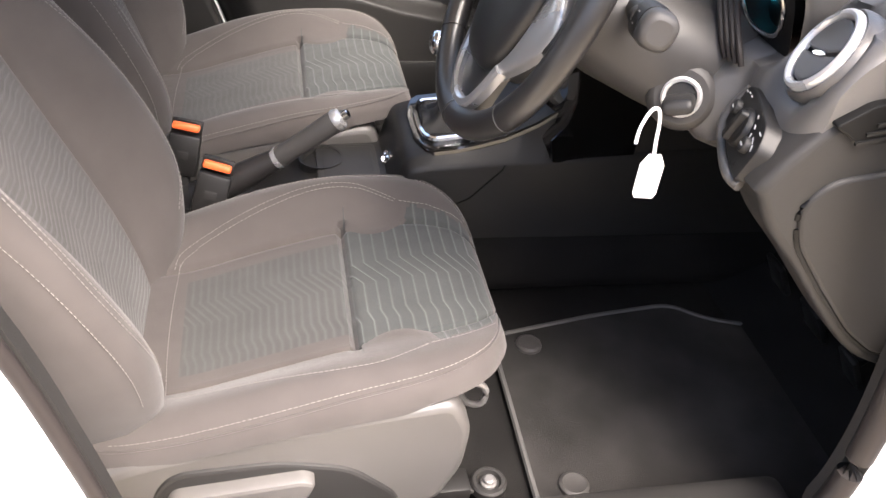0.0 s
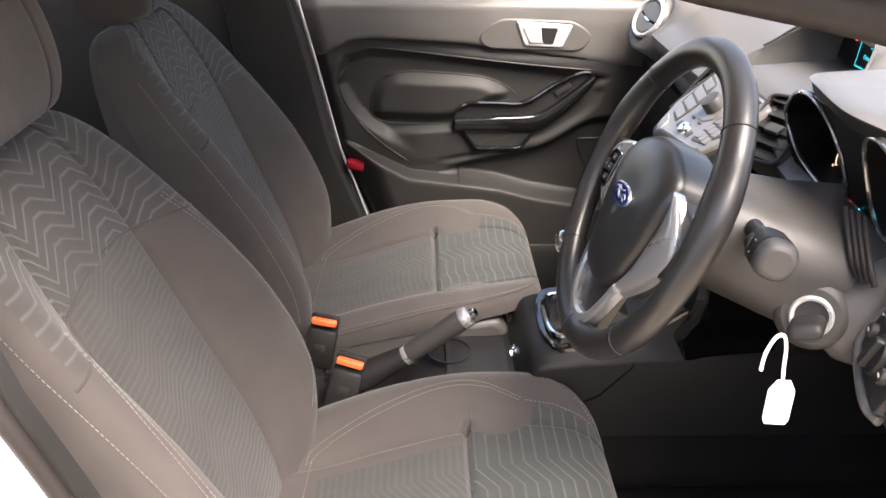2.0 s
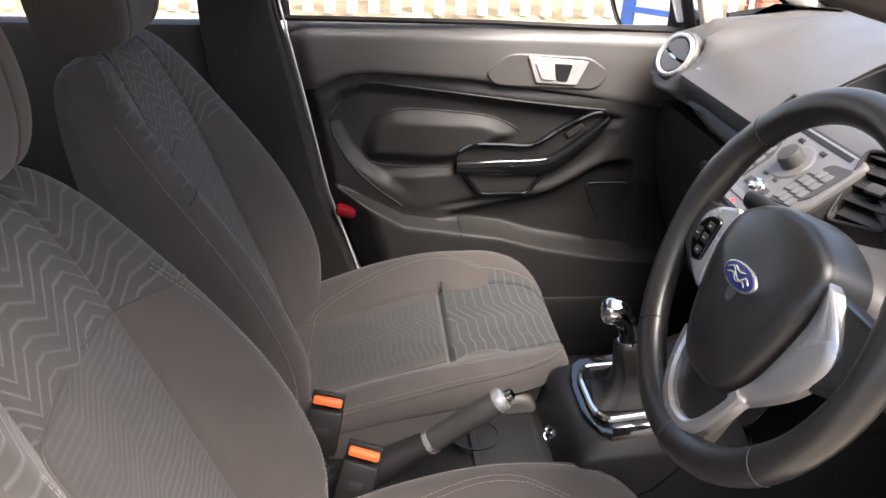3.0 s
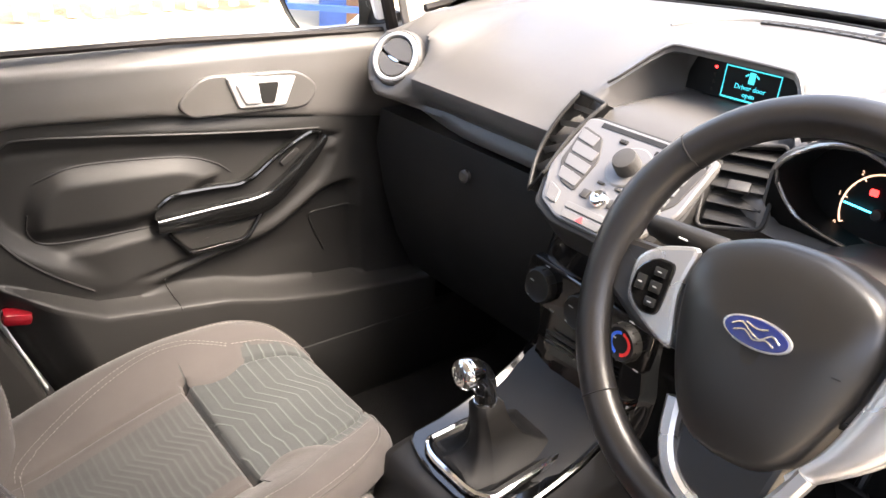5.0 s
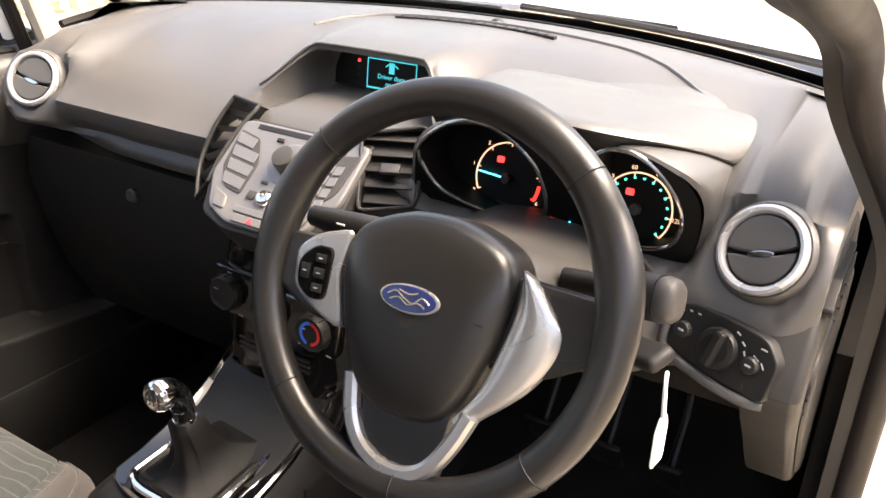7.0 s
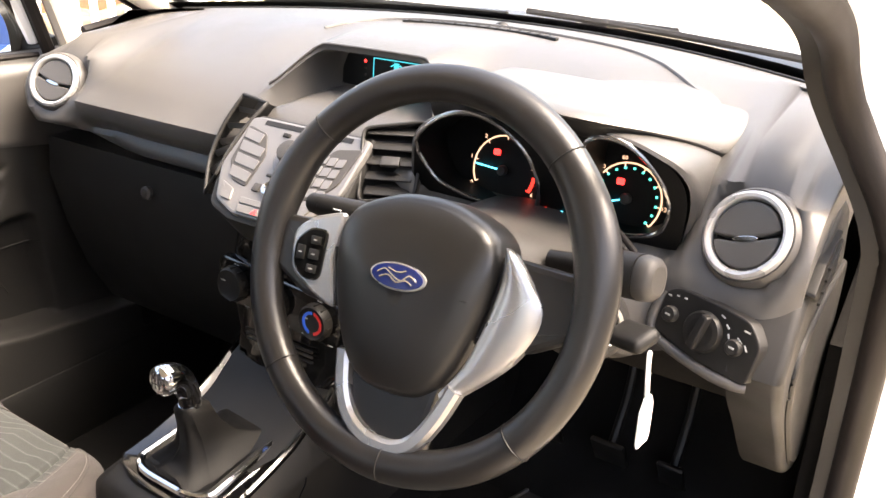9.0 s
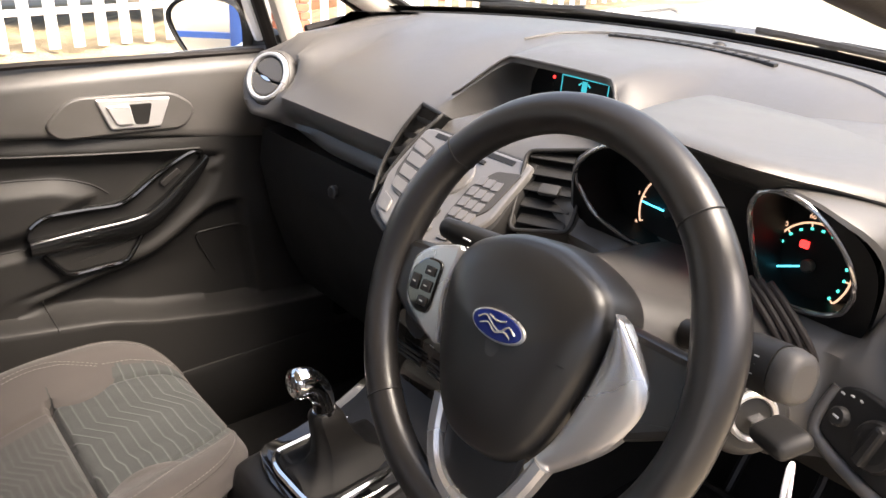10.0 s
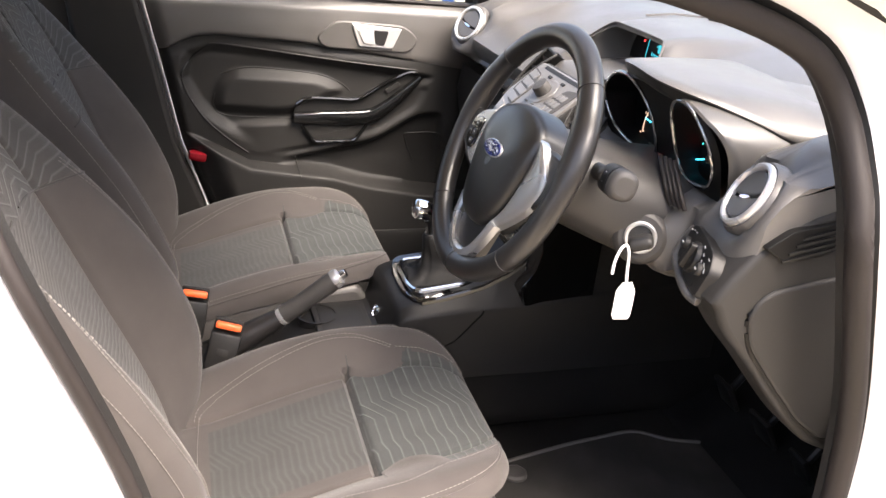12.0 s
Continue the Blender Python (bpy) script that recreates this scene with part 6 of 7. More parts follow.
grid_faces(bm, [at_y(g_top, 0.715), at_y(g_top, 0.688), at_y(g_mid, 0.690), at_y(g_mid, 0.715)])
part("grip_inlay", bm, M_BLACK, door, "dark satin grip top")
bm = bmesh.new()
tube(bm, at_y(g_top, 0.682), 0.0048, 8)
part("grip_rail", bm, M_GLOSS, door, "slim gloss black rail")
bm = bmesh.new()
grid_faces(bm, [blend(0, 0.715), blend(0, 0.676), blend(0.05, 0.6735), blend(0.14, 0.672), blend(0.5, 0.671), blend(0.86, 0.672), blend(0.95, 0.6735), blend(1, 0.676), blend(1, 0.715)])
part("armrest_grip", bm, M_GLOSS, door, "gloss black pull handle")
side([(0.070, 0.792), (0.105, 0.815), (0.113, 0.805), (0.078, 0.782)], 0.683, 0.01, M_BLACK, "window_switch", "window switch", None, 0.004, 0.002)
side([(-0.140, 0.700), (-0.108, 0.657), (-0.008, 0.659), (0.028, 0.704)], 0.6835, 0.02, M_TRIMD, "pull_cup", "black pull cup", None, 0.012, 0.004)
bm = bmesh.new()
tube(bm, [Vector((x, 0.6815, z)) for x, z in smoothed([(-0.142, 0.700), (-0.122, 0.672), (-0.106, 0.656), (-0.055, 0.656), (-0.008, 0.659), (0.012, 0.680), (0.028, 0.704)], 3)], 0.0042, 8)
part("cup_edge", bm, M_GLOSS, door, "gloss edge line")
# dark shut lines of the armrest panel and its pad
for pts, rad in (([(0.150, 0.846), (0.0, 0.860), (-0.20, 0.882), (-0.34, 0.897), (-0.372, 0.888), (-0.405, 0.858), (-0.428, 0.825), (-0.420, 0.785), (-0.395, 0.740), (-0.368, 0.705), (-0.32, 0.660), (-0.275, 0.625)], 0.0024), ([(-0.338, 0.822), (-0.28, 0.839), (-0.20, 0.837), (-0.10, 0.826), (-0.045, 0.806), (-0.016, 0.784)], 0.0016), ([(-0.352, 0.775), (-0.356, 0.745), (-0.338, 0.722), (-0.28, 0.714), (-0.162, 0.712)], 0.0018)):
    bm = bmesh.new()
    tube(bm, [(v.x, door_y(v.x, v.y, 0.5) - 0.0004, v.y) for v in smooth_poly(pts, 6, False)], rad, 6)
    part("shut_line", bm, M_BLACK, door, "dark shut line")
for pts in ([(-0.155, 0.611), (-0.150, 0.590), (-0.147, 0.572)], [(0.236, 0.672), (0.160, 0.672), (0.138, 0.668), (0.142, 0.645), (0.172, 0.580)]):
    bm = bmesh.new()
    tube(bm, [(v.x, door_y(v.x, v.y, 0.5) - 0.0004, v.y) for v in smooth_poly(pts, 5, False)], 0.0018, 6)
    part("shut_line", bm, M_BLACK, door, "dark shut line")
for o in door.children:
    if o.name.split(".")[0] not in ("door_reflector",):
        o.location.z -= 0.012
bm = bmesh.new()
box(bm, (0.045, 0.03, 0.024), Matrix.Translation((-0.398, 0.672, 0.612)) @ pose(0, 0, 0, 10, 12, 0), 0.008)
part("door_reflector", bm, M_RED, door, "red reflector on the door's rear edge")
bm = bmesh.new()
box(bm, (1.0, 0.09, 0.635), Matrix.Translation((-0.04, 0.775, 0.6725)), 0.02)
part("door_shell", bm, M_WHITE, door, "white outer door skin")
# window frame of the door, white outside, black seal inside
bm = bmesh.new()
tube(bm, smooth_poly([(-0.515, 0.715, 1.01), (-0.52, 0.69, 1.16), (-0.50, 0.645, 1.32), (-0.42, 0.62, 1.375), (-0.15, 0.61, 1.375), (0.05, 0.63, 1.29), (0.21, 0.67, 1.16), (0.31, 0.71, 1.02)], 4, False), 0.016, 8)
part("window_seal", bm, M_RUBBER, door, "black window seal")
bm = bmesh.new()
tube(bm, [(0.232, 0.665, 1.16), (0.296, 0.700, 1.02)], 0.012, 8)
part("window_post", bm, M_WHITE, door, "white window post")
bm = bmesh.new()
tube(bm, [(-0.52, 0.700, 1.012), (-0.1, 0.702, 1.008), (0.30, 0.702, 0.995)], 0.006, 6)
part("waist_seal", bm, M_RUBBER, door, "black waist seal")
bm = bmesh.new()
vs = [bm.verts.new(p) for p in ((-0.51, 0.725, 1.0), (0.31, 0.728, 1.0), (0.21, 0.675, 1.16), (0.05, 0.635, 1.29), (-0.15, 0.615, 1.375), (-0.42, 0.625, 1.375), (-0.50, 0.65, 1.32))]
bm.faces.new(vs)
ob = part("window_glass", bm, M_GLASS, door, "clear side window glass", smooth=False)
ob.visible_shadow = False

# ---- wing mirror ----
mir = thing("wing_mirror", (0.33, 0.82, 1.0), "white wing mirror with a dark glass surround", "mirror")
MM = frame_of((0.262, 0.862, 1.008), (0.42, -0.90, 0), (0.02, 0, 1))
MO = [(-0.105, 0.020), (-0.080, 0.055), (-0.02, 0.068), (0.05, 0.066), (0.085, 0.045), (0.090, -0.02), (0.070, -0.060), (0.01, -0.062), (-0.06, -0.045)]
mo = [(v.x, v.y) for v in smooth_poly(MO, 4)]
bm = bmesh.new()
loft(bm, [[MM @ Vector((x * s, y * s, z)) for x, y in mo] for s, z in ((0.95, 0.0), (1.0, 0.006), (1.07, -0.006), (1.12, -0.035), (1.12, -0.050))], False)
part("surround", bm, M_BLACK, mir, "dark mirror surround")
bm = bmesh.new()
loft(bm, [[MM @ Vector((x * s, y * s, z)) for x, y in mo] for s, z in ((1.10, -0.048), (1.06, -0.06), (0.9, -0.085), (0.6, -0.105), (0.2, -0.112))])
part("housing", bm, M_WHITE, mir, "white painted housing")
bm = bmesh.new()
bm.faces.new([bm.verts.new(MM @ Vector((x * 0.97, y * 0.97, -0.002))) for x, y in mo])
part("mirror_glass", bm, M_MIRROR, mir, "mirror glass", smooth=False)
bm = bmesh.new()
tube(bm, [(0.345, 0.80, 1.0), (0.35, 0.73, 0.985)], [0.030, 0.035], 12)
part("foot", bm, M_BLACK, mir, "black mirror foot")

# ---- body shell ----
bm = bmesh.new()
prof = [(-1.60, 0.27), (-0.75, 0.27), (-0.60, 0.25), (0.40, 0.25), (0.57, 0.252), (0.66, 0.33), (0.73, 0.48), (0.77, 0.64), (0.80, 0.90)]
grid_faces(bm, [[Vector((x, y, z)) for x, z in prof] for y in np.linspace(-0.66, 0.70, 18)])
solo("floor", bm, M_CARPET, "black carpeted car floor and bulkhead", "floor", "structure")
bm = bmesh.new()
for s in (-1, 1):
    prism(bm, [(0.42, 0.25), (0.80, 0.25), (0.80, 0.98), (0.42, 0.80)], 0.0, 0.02, Matrix(((1, 0, 0, 0), (0, 0, 1, s * 0.66), (0, 1, 0, 0), (0, 0, 0, 1))))
solo("footwell_trim", bm, M_CARPET, "black footwell side lining", "trim", "structure")
# roof with lining, bonnet, cowl, glass
def sheet(fn, nu, nv, thick):
    bm = bmesh.new()
    top = [[Vector(fn(i / nu, j / nv)) for j in range(nv + 1)] for i in range(nu + 1)]
    low = [[p - Vector((0, 0, thick)) for p in r] for r in top]
    ring = []
    vt, _ = grid_faces(bm, top)
    vl, _ = grid_faces(bm, low)
    rim = lambda v: v[0] + [r[-1] for r in v[1:]] + list(reversed(v[-1][:-1])) + [r[0] for r in reversed(v[1:-1])]
    a, b = rim(vt), rim(vl)
    for k in range(len(a)):
        q = (k + 1) % len(a)
        bm.faces.new((a[k], a[q], b[q], b[k]))
    return bm


roof_fn = lambda u, v: (-1.65 + 1.62 * u, -0.56 + 1.12 * v, 1.455 - 0.05 * (2 * v - 1) ** 2 - 0.05 * (2 * u - 1) ** 2)
solo("roof", sheet(roof_fn, 12, 12, 0.012), M_WHITE, "white car roof panel", "roof", "structure")
solo("ceiling", sheet(lambda u, v: Vector(roof_fn(u, v)) - Vector((0, 0, 0.03)), 12, 12, 0.01), M_LINER, "pale felt headlining", "ceiling", "structure")
solo("bonnet", sheet(lambda u, v: (screen_foot(-0.78 + 1.56 * v) + 0.10 + 0.75 * u, -0.78 + 1.56 * v, 1.078 - 0.16 * u * u - 0.05 * (2 * v - 1) ** 2), 10, 14, 0.01), M_WHITE, "white car bonnet", "bonnet", "structure")
solo("windscreen_cowl", sheet(lambda u, v: (screen_foot(-0.66 + 1.32 * v) + 0.005 + 0.11 * u, -0.66 + 1.32 * v, 1.066 - 0.022 * (2 * v - 1) ** 2 - 0.03 * u), 4, 20, 0.03), M_BLACK, "black plastic windscreen cowl", "cowl", "structure")
bm = bmesh.new()
rows = []
for k in range(9):
    t = k / 8
    rows.append([Vector((screen_foot(y) * (1 - t) + (-0.02 - 0.06 * (y / 0.6) ** 2) * t, y * (1 - 0.13 * t), 1.058 - 0.02 * (y / 0.65) ** 2 + (1.40 - 1.058) * t + 0.03 * math.sin(math.pi * t))) for y in np.linspace(-0.655, 0.655, 15)])
grid_faces(bm, rows)
ob = solo("window_1", bm, M_GLASS, "clear laminated windscreen", "windscreen", "structure")
ob.visible_shadow = False
bm = bmesh.new()
grid_faces(bm, [[Vector((screen_foot(y) - 0.052 * t + 0.004, y * (1 - 0.01 * t), 1.060 - 0.02 * (y / 0.65) ** 2 + 0.030 * t)) for y in np.linspace(-0.655, 0.655, 25)] for t in (0, 0.5, 1)])
solo("screen_border", bm, M_BLACK, "black printed border along the windscreen foot", "windscreen", "structure")
# A pillars
for s, nm in ((1, "left"), (-1, "right")):
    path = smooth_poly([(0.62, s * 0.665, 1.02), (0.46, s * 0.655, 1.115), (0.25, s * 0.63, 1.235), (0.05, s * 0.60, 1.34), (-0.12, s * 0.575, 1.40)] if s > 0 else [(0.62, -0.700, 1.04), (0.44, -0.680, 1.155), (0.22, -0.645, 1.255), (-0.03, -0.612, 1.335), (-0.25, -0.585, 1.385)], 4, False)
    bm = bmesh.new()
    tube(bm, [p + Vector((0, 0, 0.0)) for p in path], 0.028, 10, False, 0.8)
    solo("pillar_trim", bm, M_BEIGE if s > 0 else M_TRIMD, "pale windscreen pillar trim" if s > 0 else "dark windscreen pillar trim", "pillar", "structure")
    bm = bmesh.new()
    tube(bm, [p + Vector((0.03, s * 0.035, 0.015)) for p in path], 0.032, 10)
    solo("pillar", bm, M_WHITE, "white painted windscreen pillar", "pillar", "structure")
    bm = bmesh.new()
    tube(bm, [p + Vector((0.012, -s * 0.020, 0.020)) for p in path], 0.008, 6)
    solo("screen_seal", bm, M_RUBBER, "black windscreen seal", "seal", "structure")
# quarter light posts
bm = bmesh.new()
tube(bm, [(0.355, 0.675, 1.00), (0.315, 0.650, 1.10), (0.265, 0.625, 1.20)], 0.028, 10, False, 0.7)
solo("quarter_post", bm, M_BEIGE, "pale quarter light post", "pillar", "structure")
bm = bmesh.new()
tube(bm, [(0.315, 0.690, 1.00), (0.275, 0.665, 1.10), (0.225, 0.640, 1.20)], 0.012, 8)
solo("quarter_seal", bm, M_RUBBER, "black door seal beside the quarter light", "seal", "structure")
bm = bmesh.new()
tube(bm, [(0.385, 0.685, 1.03), (0.52, 0.685, 1.05)], 0.008, 6)
tube(bm, [(0.52, 0.685, 1.05), (0.33, 0.660, 1.17)], 0.008, 6)
solo("quarter_frame", bm, M_RUBBER, "black quarter light frame", "seal", "structure")
# passenger B pillar, rear door, rear seat, rear wall
bm = bmesh.new()
prism(bm, [(-0.33, 0.30), (-0.375, 0.484), (-0.435, 0.646), (-0.475, 0.849), (-0.515, 1.03), (-0.54, 1.40), (-0.68, 1.40), (-0.66, 1.0), (-0.62, 0.6), (-0.60, 0.30)], 0.0, 0.05, Matrix(((1, 0, 0, -0.012), (0, 0, -1, 0.72), (0, 1, 0, 0), (0, 0, 0, 1))), 0.012, 3)
solo("pillar_b_left", bm, M_TRIMD, "dark door pillar trim", "pillar", "structure")
bm = bmesh.new()
tube(bm, [(-0.385, 0.690, 0.45), (-0.448, 0.690, 0.646), (-0.490, 0.688, 0.849), (-0.532, 0.680, 1.04), (-0.55, 0.65, 1.3)], 0.008, 6)
solo("door_seal_left", bm, M_RUBBER, "black door seal", "seal", "structure")
# thin white line up the rear edge of the door
bm = bmesh.new()
tube(bm, [(-0.372, 0.700, 0.45), (-0.435, 0.700, 0.646), (-0.477, 0.700, 0.849), (-0.519, 0.692, 1.04), (-0.54, 0.66, 1.3)], 0.0024, 6)
solo("door_gap_left", bm, M_WHITE, "thin white line along the door's rear edge", "trim", "structure")
bm = bmesh.new()
tube(bm, [(-0.565, 0.665, 1.06), (-0.575, 0.64, 1.2), (-0.58, 0.61, 1.36)], 0.030, 10, False, 0.6)
solo("pillar_trim_upper", bm, M_BEIGE, "pale upper door pillar trim", "pillar", "structure")
bm = bmesh.new()
box(bm, (0.95, 0.06, 0.72), Matrix.Translation((-1.12, 0.73, 0.64)), 0.02)
solo("rear_door_left", bm, M_BLACK, "dark rear door trim", "door", "structure")
bm = bmesh.new()
box(bm, (0.10, 1.40, 0.75), Matrix.Translation((-1.62, 0.02, 0.65)), 0.02)
solo("wall_rear", bm, M_BLACK, "dark boot bulkhead", "wall", "structure")
rear = thing("rear_seat", (-1.2, 0.02, 0.30), "dark cloth rear bench seat", "seat")
bm, _ = pad([(-0.30, 0.60, 0.38, 0.02, 0.25), (-0.1, 0.62, 0.42, 0.02, 0.25), (0.10, 0.62, 0.45, 0.01, 0.25), (0.17, 0.60, 0.43, 0.0, 0.25), (0.19, 0.58, 0.38, 0.0, 0.26)])
part("cushion", bm, M_BACKCLOTH, rear, "", Matrix.Translation((-1.18, 0.02, 0.05)))
bm, _ = pad([(-0.05, 0.60, 0.0, 0.02, -0.12), (0.2, 0.62, 0.0, 0.03, -0.12), (0.42, 0.60, 0.0, 0.01, -0.10), (0.50, 0.56, -0.04, 0.0, -0.09)])
part("backrest", bm, M_BACKCLOTH, rear, "", frame_of((-1.38, 0.02, 0.48), (-0.4, 0, 0.92), (0, -1, 0)))
# driver's door opening: seal loop, painted jamb
APER = [(-0.42, 1.40), (-0.24, 1.30), (-0.085, 1.25), (0.08, 1.214), (0.193, 1.181), (0.257, 1.144), (0.290, 1.090), (0.297, 1.025), (0.300, 0.965), (0.327, 0.88), (0.368, 0.75), (0.389, 0.644), (0.400, 0.52), (0.390, 0.42), (0.34, 0.355), (-0.20, 0.345), (-0.37, 0.36), (-0.42, 0.43), (-0.456, 0.60), (-0.492, 0.76), (-0.555, 0.95), (-0.61, 1.10), (-0.64, 1.25), (-0.61, 1.40)]


def ap_y(z):
    return -0.69 + 0.08 * sstep(0.95, 1.15, z)


ap = smooth_poly(APER, 4)
bm = bmesh.new()
tube(bm, [(v.x, ap_y(v.y), v.y) for v in ap], [0.008 + 0.008 * sstep(-0.40, -0.20, v.x) for v in ap], 10, True)
solo("door_seal_right", bm, M_RUBBER, "black rubber door opening seal", "seal", "structure")
bm = bmesh.new()
cen = Vector((-0.06, 0.85))
rings = []
for v in ap:
    d = Vector((v.x, v.y)) - cen
    n = d.normalized()
    rows_ = []
    for o, dy in ((-0.006, 0.03), (-0.004, 0.014), (0.012, 0.010), (0.024, -0.004), (0.05, -0.03), (0.075, -0.085), (0.14, -0.095)):
        rows_.append(Vector((v.x + n.x * o, ap_y(v.y) + dy, v.y + n.y * o)))
    rings.append(rows_)
rings.append(rings[0])
grid_faces(bm, rings)
ob = solo("door_jamb", bm, [M_WHITE, M_TRIMD], "white painted door jamb", "door jamb", "structure")
for f in ob.data.polygons:
    c = f.center
    if c.y > ap_y(c.z) + 0.011 or (c.x > -0.30 and c.z > 0.45 and c.y > ap_y(c.z) - 0.008):
        f.material_index = 1
bm = bmesh.new()
prism(bm, [(-0.47, 0.345), (-0.49, 0.60), (-0.54, 0.76), (-0.60, 0.95), (-0.64, 1.12), (-0.65, 1.40), (-0.76, 1.40), (-0.74, 1.0), (-0.68, 0.345)], 0.0, 0.04, Matrix(((1, 0, 0, 0), (0, 0, 1, -0.69), (0, 1, 0, 0), (0, 0, 0, 1))), 0.01, 3)
solo("pillar_b_right", bm, M_COVER, "grey door pillar trim", "pillar", "structure")
bm = bmesh.new()
box(bm, (1.1, 0.05, 0.85), Matrix.Translation((-1.22, -0.79, 0.70)), 0.02)
solo("rear_door_right", bm, M_WHITE, "white rear door skin", "door", "structure")
bm = bmesh.new()
box(bm, (0.84, 0.10, 0.075), Matrix.Translation((0.0, -0.625, 0.31)), 0.02)
solo("sill_trim", bm, M_TRIMD, "dark plastic sill cover", "sill", "structure")
for s in (-1, 1):
    bm = bmesh.new()
    box(bm, (1.15, 0.05, 0.62), Matrix.Translation((1.12, s * 0.80, 0.68)), 0.05)
    solo("front_wing", bm, M_WHITE, "white painted front wing", "wing", "structure")
bm = bmesh.new()
box(bm, (1.1, 0.07, 0.17), Matrix.Translation((0.05, 0.668, 0.325)), 0.02)
solo("sill_trim_left", bm, M_BLACK, "black plastic sill cover", "sill", "structure")
# wipers
for y0, y1 in ((0.60, 0.02), (-0.02, -0.58)):
    w = thing("windscreen_wiper", (0.85, y0, 1.06), "black windscreen wiper resting on the glass", "wiper", "wipers")
    bm = bmesh.new()
    tube(bm, [(screen_foot(y) - 0.005, y, 1.092 + 0.010 * math.sin(3 * (y - y0))) for y in np.linspace(y0, y1, 12)], 0.006, 6)
    part("blade", bm, M_BLACK, w)
    bm = bmesh.new()
    tube(bm, [(0.87, y0 - 0.02, 1.045), (screen_foot(y0) + 0.03, y0 - 0.12, 1.082), (screen_foot((y0 + y1) / 2), (y0 + y1) / 2, 1.088)], 0.007, 6)
    part("arm", bm, M_BLACK, w)

# ---- floor mat, pedals ----
mat_thing = thing("floor_mat", (0.3, -0.36, 0.255), "black carpet driver mat with grey bound edge", "floor mat")
MP = round_poly([(0.085, -0.60), (0.095, -0.185), (0.30, -0.145), (0.46, -0.125), (0.52, -0.17), (0.62, -0.20), (0.64, -0.42), (0.60, -0.60)], 0.03, 4)
bm = bmesh.new()
prism(bm, MP, 0.251, 0.262, None, 0.003)
part("mat_surface", bm, M_MAT, mat_thing, "black mat pile")
bm = bmesh.new()
tube(bm, [Vector((x, y, 0.261)) for x, y in MP], 0.005, 6, True)
part("binding", bm, M_PIPING, mat_thing, "grey mat binding")
for x, y in ((0.157, -0.213), (0.148, -0.512)):
    bm = bmesh.new()
    lathe(bm, [(0.024, 0.0), (0.023, 0.006), (0.018, 0.009), (0.010, 0.007), (0.002, 0.007)], 24, Matrix.Translation((x, y, 0.261)))
    part("mat_clip", bm, M_TRIM, mat_thing, "round grey mat clip")
for y, w in ((-0.21, 0.055), (-0.33, 0.06), (-0.44, 0.045)):
    p = thing("pedal", (0.60, y, 0.30), "black rubber-faced foot pedal", "pedal", "pedals")
    bm = bmesh.new()
    box(bm, (0.012, w, 0.07), Matrix.Translation((0.60, y, 0.40)) @ pose(0, 0, 0, 0, -30, 0), 0.005)
    part("pad", bm, M_BLACK, p)
    bm = bmesh.new()
    tube(bm, [(0.61, y, 0.41), (0.66, y, 0.48), (0.70, y, 0.62)], 0.008, 8)
    part("arm", bm, M_BLACK, p)

# ---- fence, verge and yard beyond the passenger side ----
FY = 6.4
fence = thing("palisade_fence", (2.0, FY, 0.0), "white steel palisade fence behind a dry verge", "fence")
pal = bmesh.new()
loft(pal, [[Vector((x, y, z)) for x, y in ((-0.045, 0.0), (-0.015, -0.022), (0.015, -0.022), (0.045, 0.0), (0.0, 0.006))] for z in (0.06, 1.72)] + [[Vector((x * 0.2, y - 0.004, 1.80)) for x, y in ((-0.034, 0.0), (-0.012, -0.022), (0.012, -0.022), (0.034, 0.0), (0.0, 0.006))]])
first = part("paling", pal, M_FENCE, fence, "", Matrix.Translation((-5.0, FY, 0)), smooth=False)
for k in range(1, 74):
    o = bpy.data.objects.new("paling", first.data)
    scene.collection.objects.link(o)
    o.parent = fence
    o.matrix_basis = Matrix.Translation((-7.0 + 0.19 * k, 0, 0))
for z in (0.35, 1.45):
    bm = bmesh.new()
    box(bm, (14.2, 0.04, 0.05), Matrix.Translation((2.0, FY + 0.03, z)))
    part("rail", bm, M_FENCE, fence, "white fence rail")
bm = bmesh.new()
rows = []
for i in range(60):
    x = -8 + 20 * i / 59
    rows.append([Vector((x, FY - 0.25 + 0.5 * j + 0.05 * math.sin(i * 1.7 + j), 0.004 + (0.05 + 0.04 * math.sin(i * 2.3 + 3 * j)) * (0 if j in (0, 7) else 1))) for j in range(8)])
grid_faces(bm, rows)
solo("verge", bm, M_VERGE, "dry leafy verge under the fence", "verge", "structure")

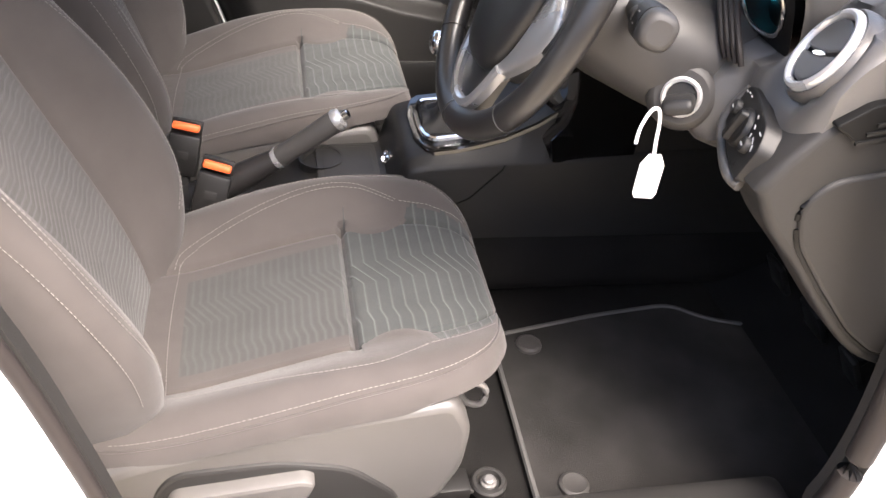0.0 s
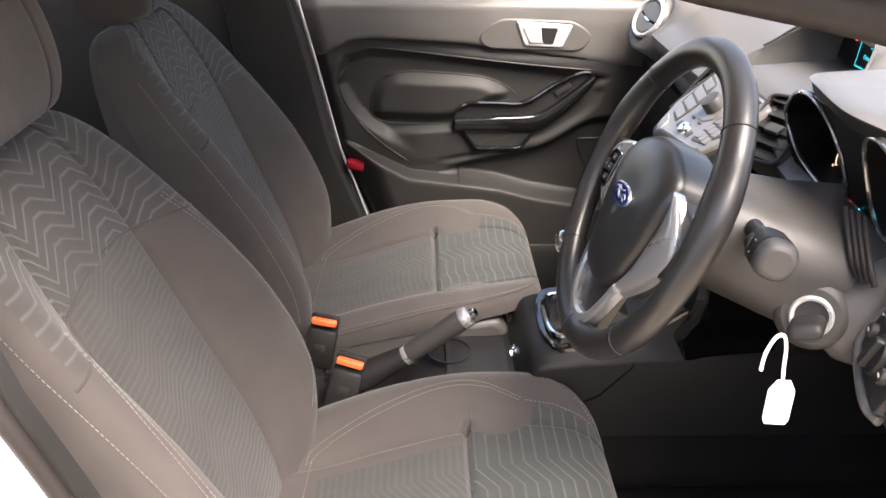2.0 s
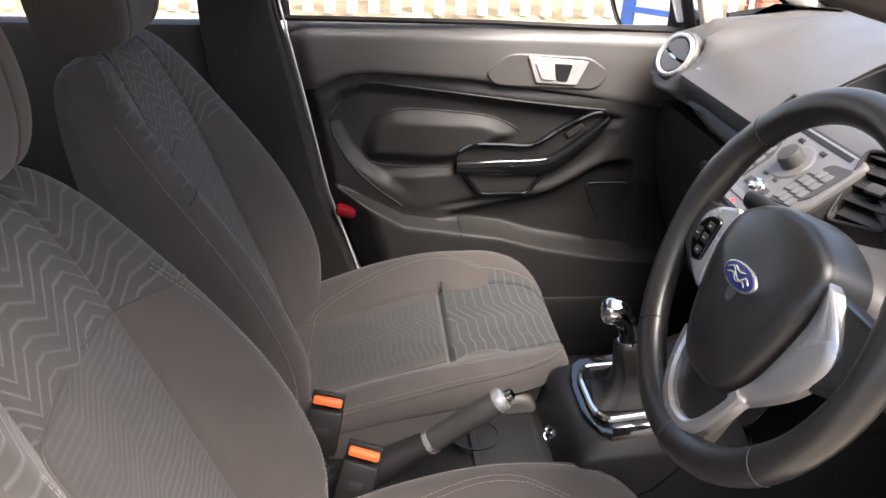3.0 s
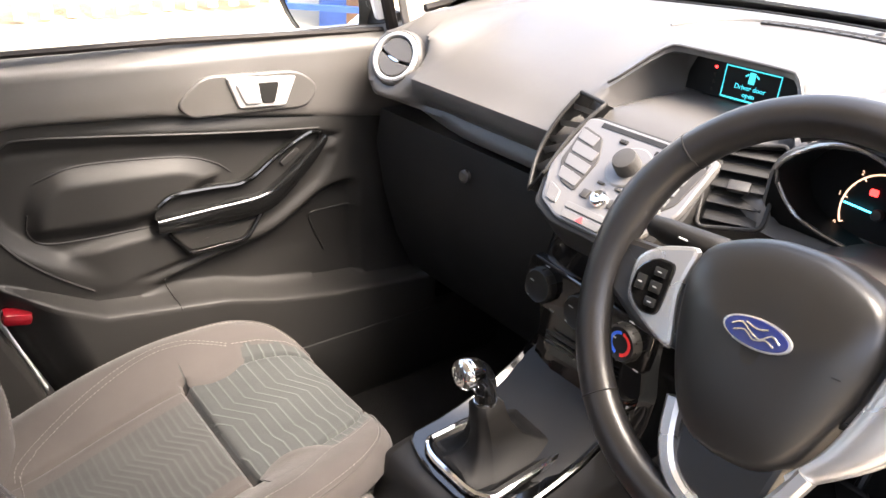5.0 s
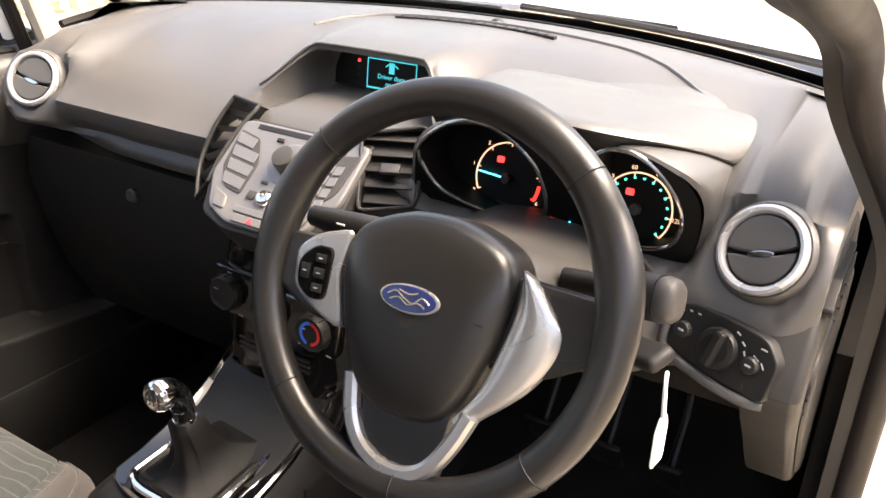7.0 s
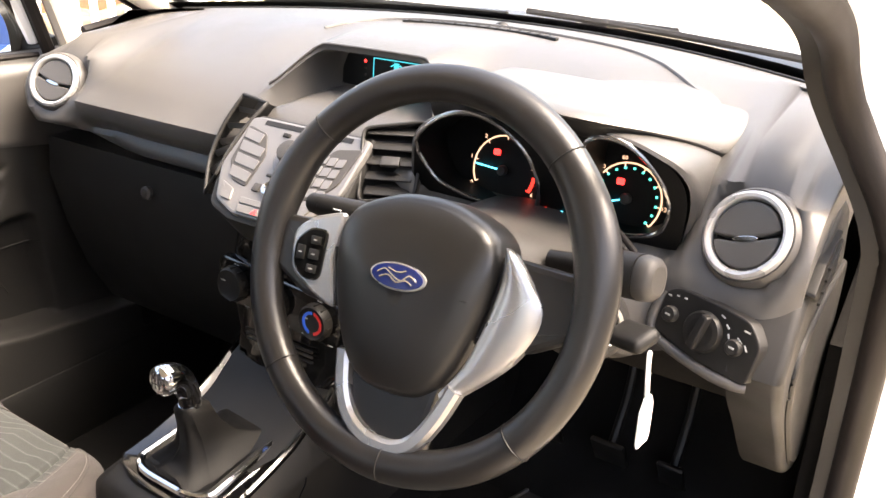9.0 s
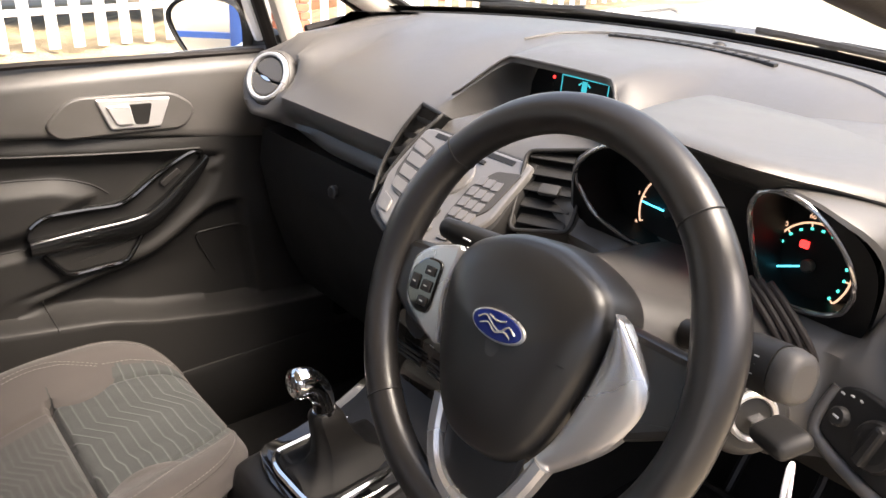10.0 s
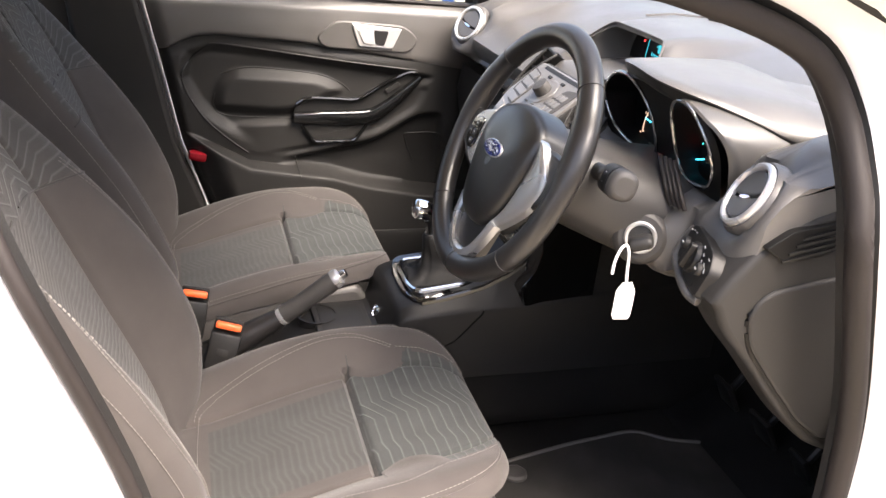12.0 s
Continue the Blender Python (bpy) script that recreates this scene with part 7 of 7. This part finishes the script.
# ---- brick pier, blue container, timber edging, blue railing behind the car ----
pier = thing("brick_pier", (3.33, FY, 0.0), "red brick gate pier at the end of the fence", "pier")
bm = bmesh.new()
box(bm, (0.29, 0.29, 2.1), Matrix.Translation((3.33, FY, 1.05)))
part("mortar_core", bm, M_MORTAR, pier, "grey mortar")
bb = bmesh.new()
box(bb, (0.215, 0.1025, 0.065), None, 0.004, 1)
brick = None
for c in range(26):
    for k in range(6):
        z = 0.045 + 0.075 * c
        odd = c % 2
        if k < 4:
            fx, fy, turn = (((-0.055, -0.11), (0.115, -0.11), (-0.055, 0.11), (0.115, 0.11))[k] + (0,)) if not odd else (((-0.115, -0.11), (0.055, -0.11), (-0.115, 0.11), (0.055, 0.11))[k] + (0,))
        else:
            fx, fy, turn = ((-0.11, 0.11)[k - 4], 0.0, 90)
        m = Matrix.Translation((3.33 + fx, FY + fy, z)) @ pose(0, 0, 0, 0, 0, turn)
        if k < 4 and ((fx > 0) == (not odd)):
            m = m @ Matrix.Diagonal((0.5, 1, 1, 1))
        if brick is None:
            brick = part("brick", bb, M_BRICK, pier, "", m, smooth=False)
        else:
            o = bpy.data.objects.new("brick", brick.data)
            scene.collection.objects.link(o)
            o.parent = pier
            o.matrix_basis = world_of(pier).inverted() @ m
cont = thing("shipping_container", (1.6, 8.0, 0.0), "dark blue corrugated steel container behind the fence", "container")
bm = bmesh.new()
cor = []
for k in range(80):
    x = -1.2 + 0.055 * k
    cor.append((x, (0.0, 0.035, 0.035, 0.0)[k % 4]))
rows = [[Vector((x, 7.4 + d, z)) for x, d in cor] for z in (0.45, 2.4)]
grid_faces(bm, rows)
grid_faces(bm, [[Vector((cor[0][0], y, z)) for y in (7.4, 9.8)] for z in (0.45, 2.4)])
grid_faces(bm, [[Vector((cor[-1][0], y, z)) for y in (7.4, 9.8)] for z in (0.45, 2.4)])
grid_faces(bm, [[Vector((x, y, 2.4)) for y in (7.4, 9.8)] for x in (cor[0][0], cor[-1][0])])
part("corrugated_side", bm, M_BLUESTEEL, cont, "", None, False)
for x in (-1.2, 3.14):
    bm = bmesh.new()
    box(bm, (0.12, 0.12, 2.4), Matrix.Translation((x, 7.42, 1.2)))
    part("corner_post", bm, M_BLUESTEEL, cont)
bm = bmesh.new()
box(bm, (6.0, 0.14, 0.26), Matrix.Translation((6.8, 7.7, 0.13)), 0.02)
solo("timber_edging", bm, M_RUST, "brown weathered timber edging along the yard", "edging")
rail = thing("blue_railing", (-4.6, 2.2, 0.0), "blue steel railing beside the yard", "railing")
for y in (1.45, 2.15, 2.85):
    bm = bmesh.new()
    box(bm, (0.09, 0.09, 1.5), Matrix.Translation((-4.6, y, 0.75)), 0.008)
    part("post", bm, M_BLUESTEEL, rail)
for z in (0.35, 0.75, 1.15, 1.45):
    bm = bmesh.new()
    box(bm, (0.05, 1.45, 0.045), Matrix.Translation((-4.6, 2.15, z)))
    part("bar", bm, M_BLUESTEEL, rail)
bm = bmesh.new()
box(bm, (0.08, 0.12, 1.9), Matrix.Translation((-4.75, 1.60, 0.95)), 0.01)
solo("rusty_post", bm, M_RUST, "brown rusty steel post behind the railing", "post")
shed = thing("blue_cabin", (-6.8, 1.2, 0.0), "blue steel site cabin behind the car", "cabin")
bm = bmesh.new()
box(bm, (2.0, 1.5, 2.4), Matrix.Translation((-6.8, 1.35, 1.2)), 0.02)
part("cabin_wall", bm, M_BLUESTEEL, shed)
bm = bmesh.new()
box(bm, (2.1, 1.6, 0.1), Matrix.Translation((-6.8, 1.35, 2.44)), 0.02)
part("cabin_roof", bm, M_TRIM, shed, "grey flat roof")

# unseen rendered wall behind the open driver's door, added to dim its daylight
bm = bmesh.new()
box(bm, (26.0, 0.3, 2.6), Matrix.Translation((0.0, -5.6, 1.3)), 0.02)
solo("wall_south", bm, M_RENDER, "unseen grey wall added to cut daylight at the driver's side", "wall", "structure")
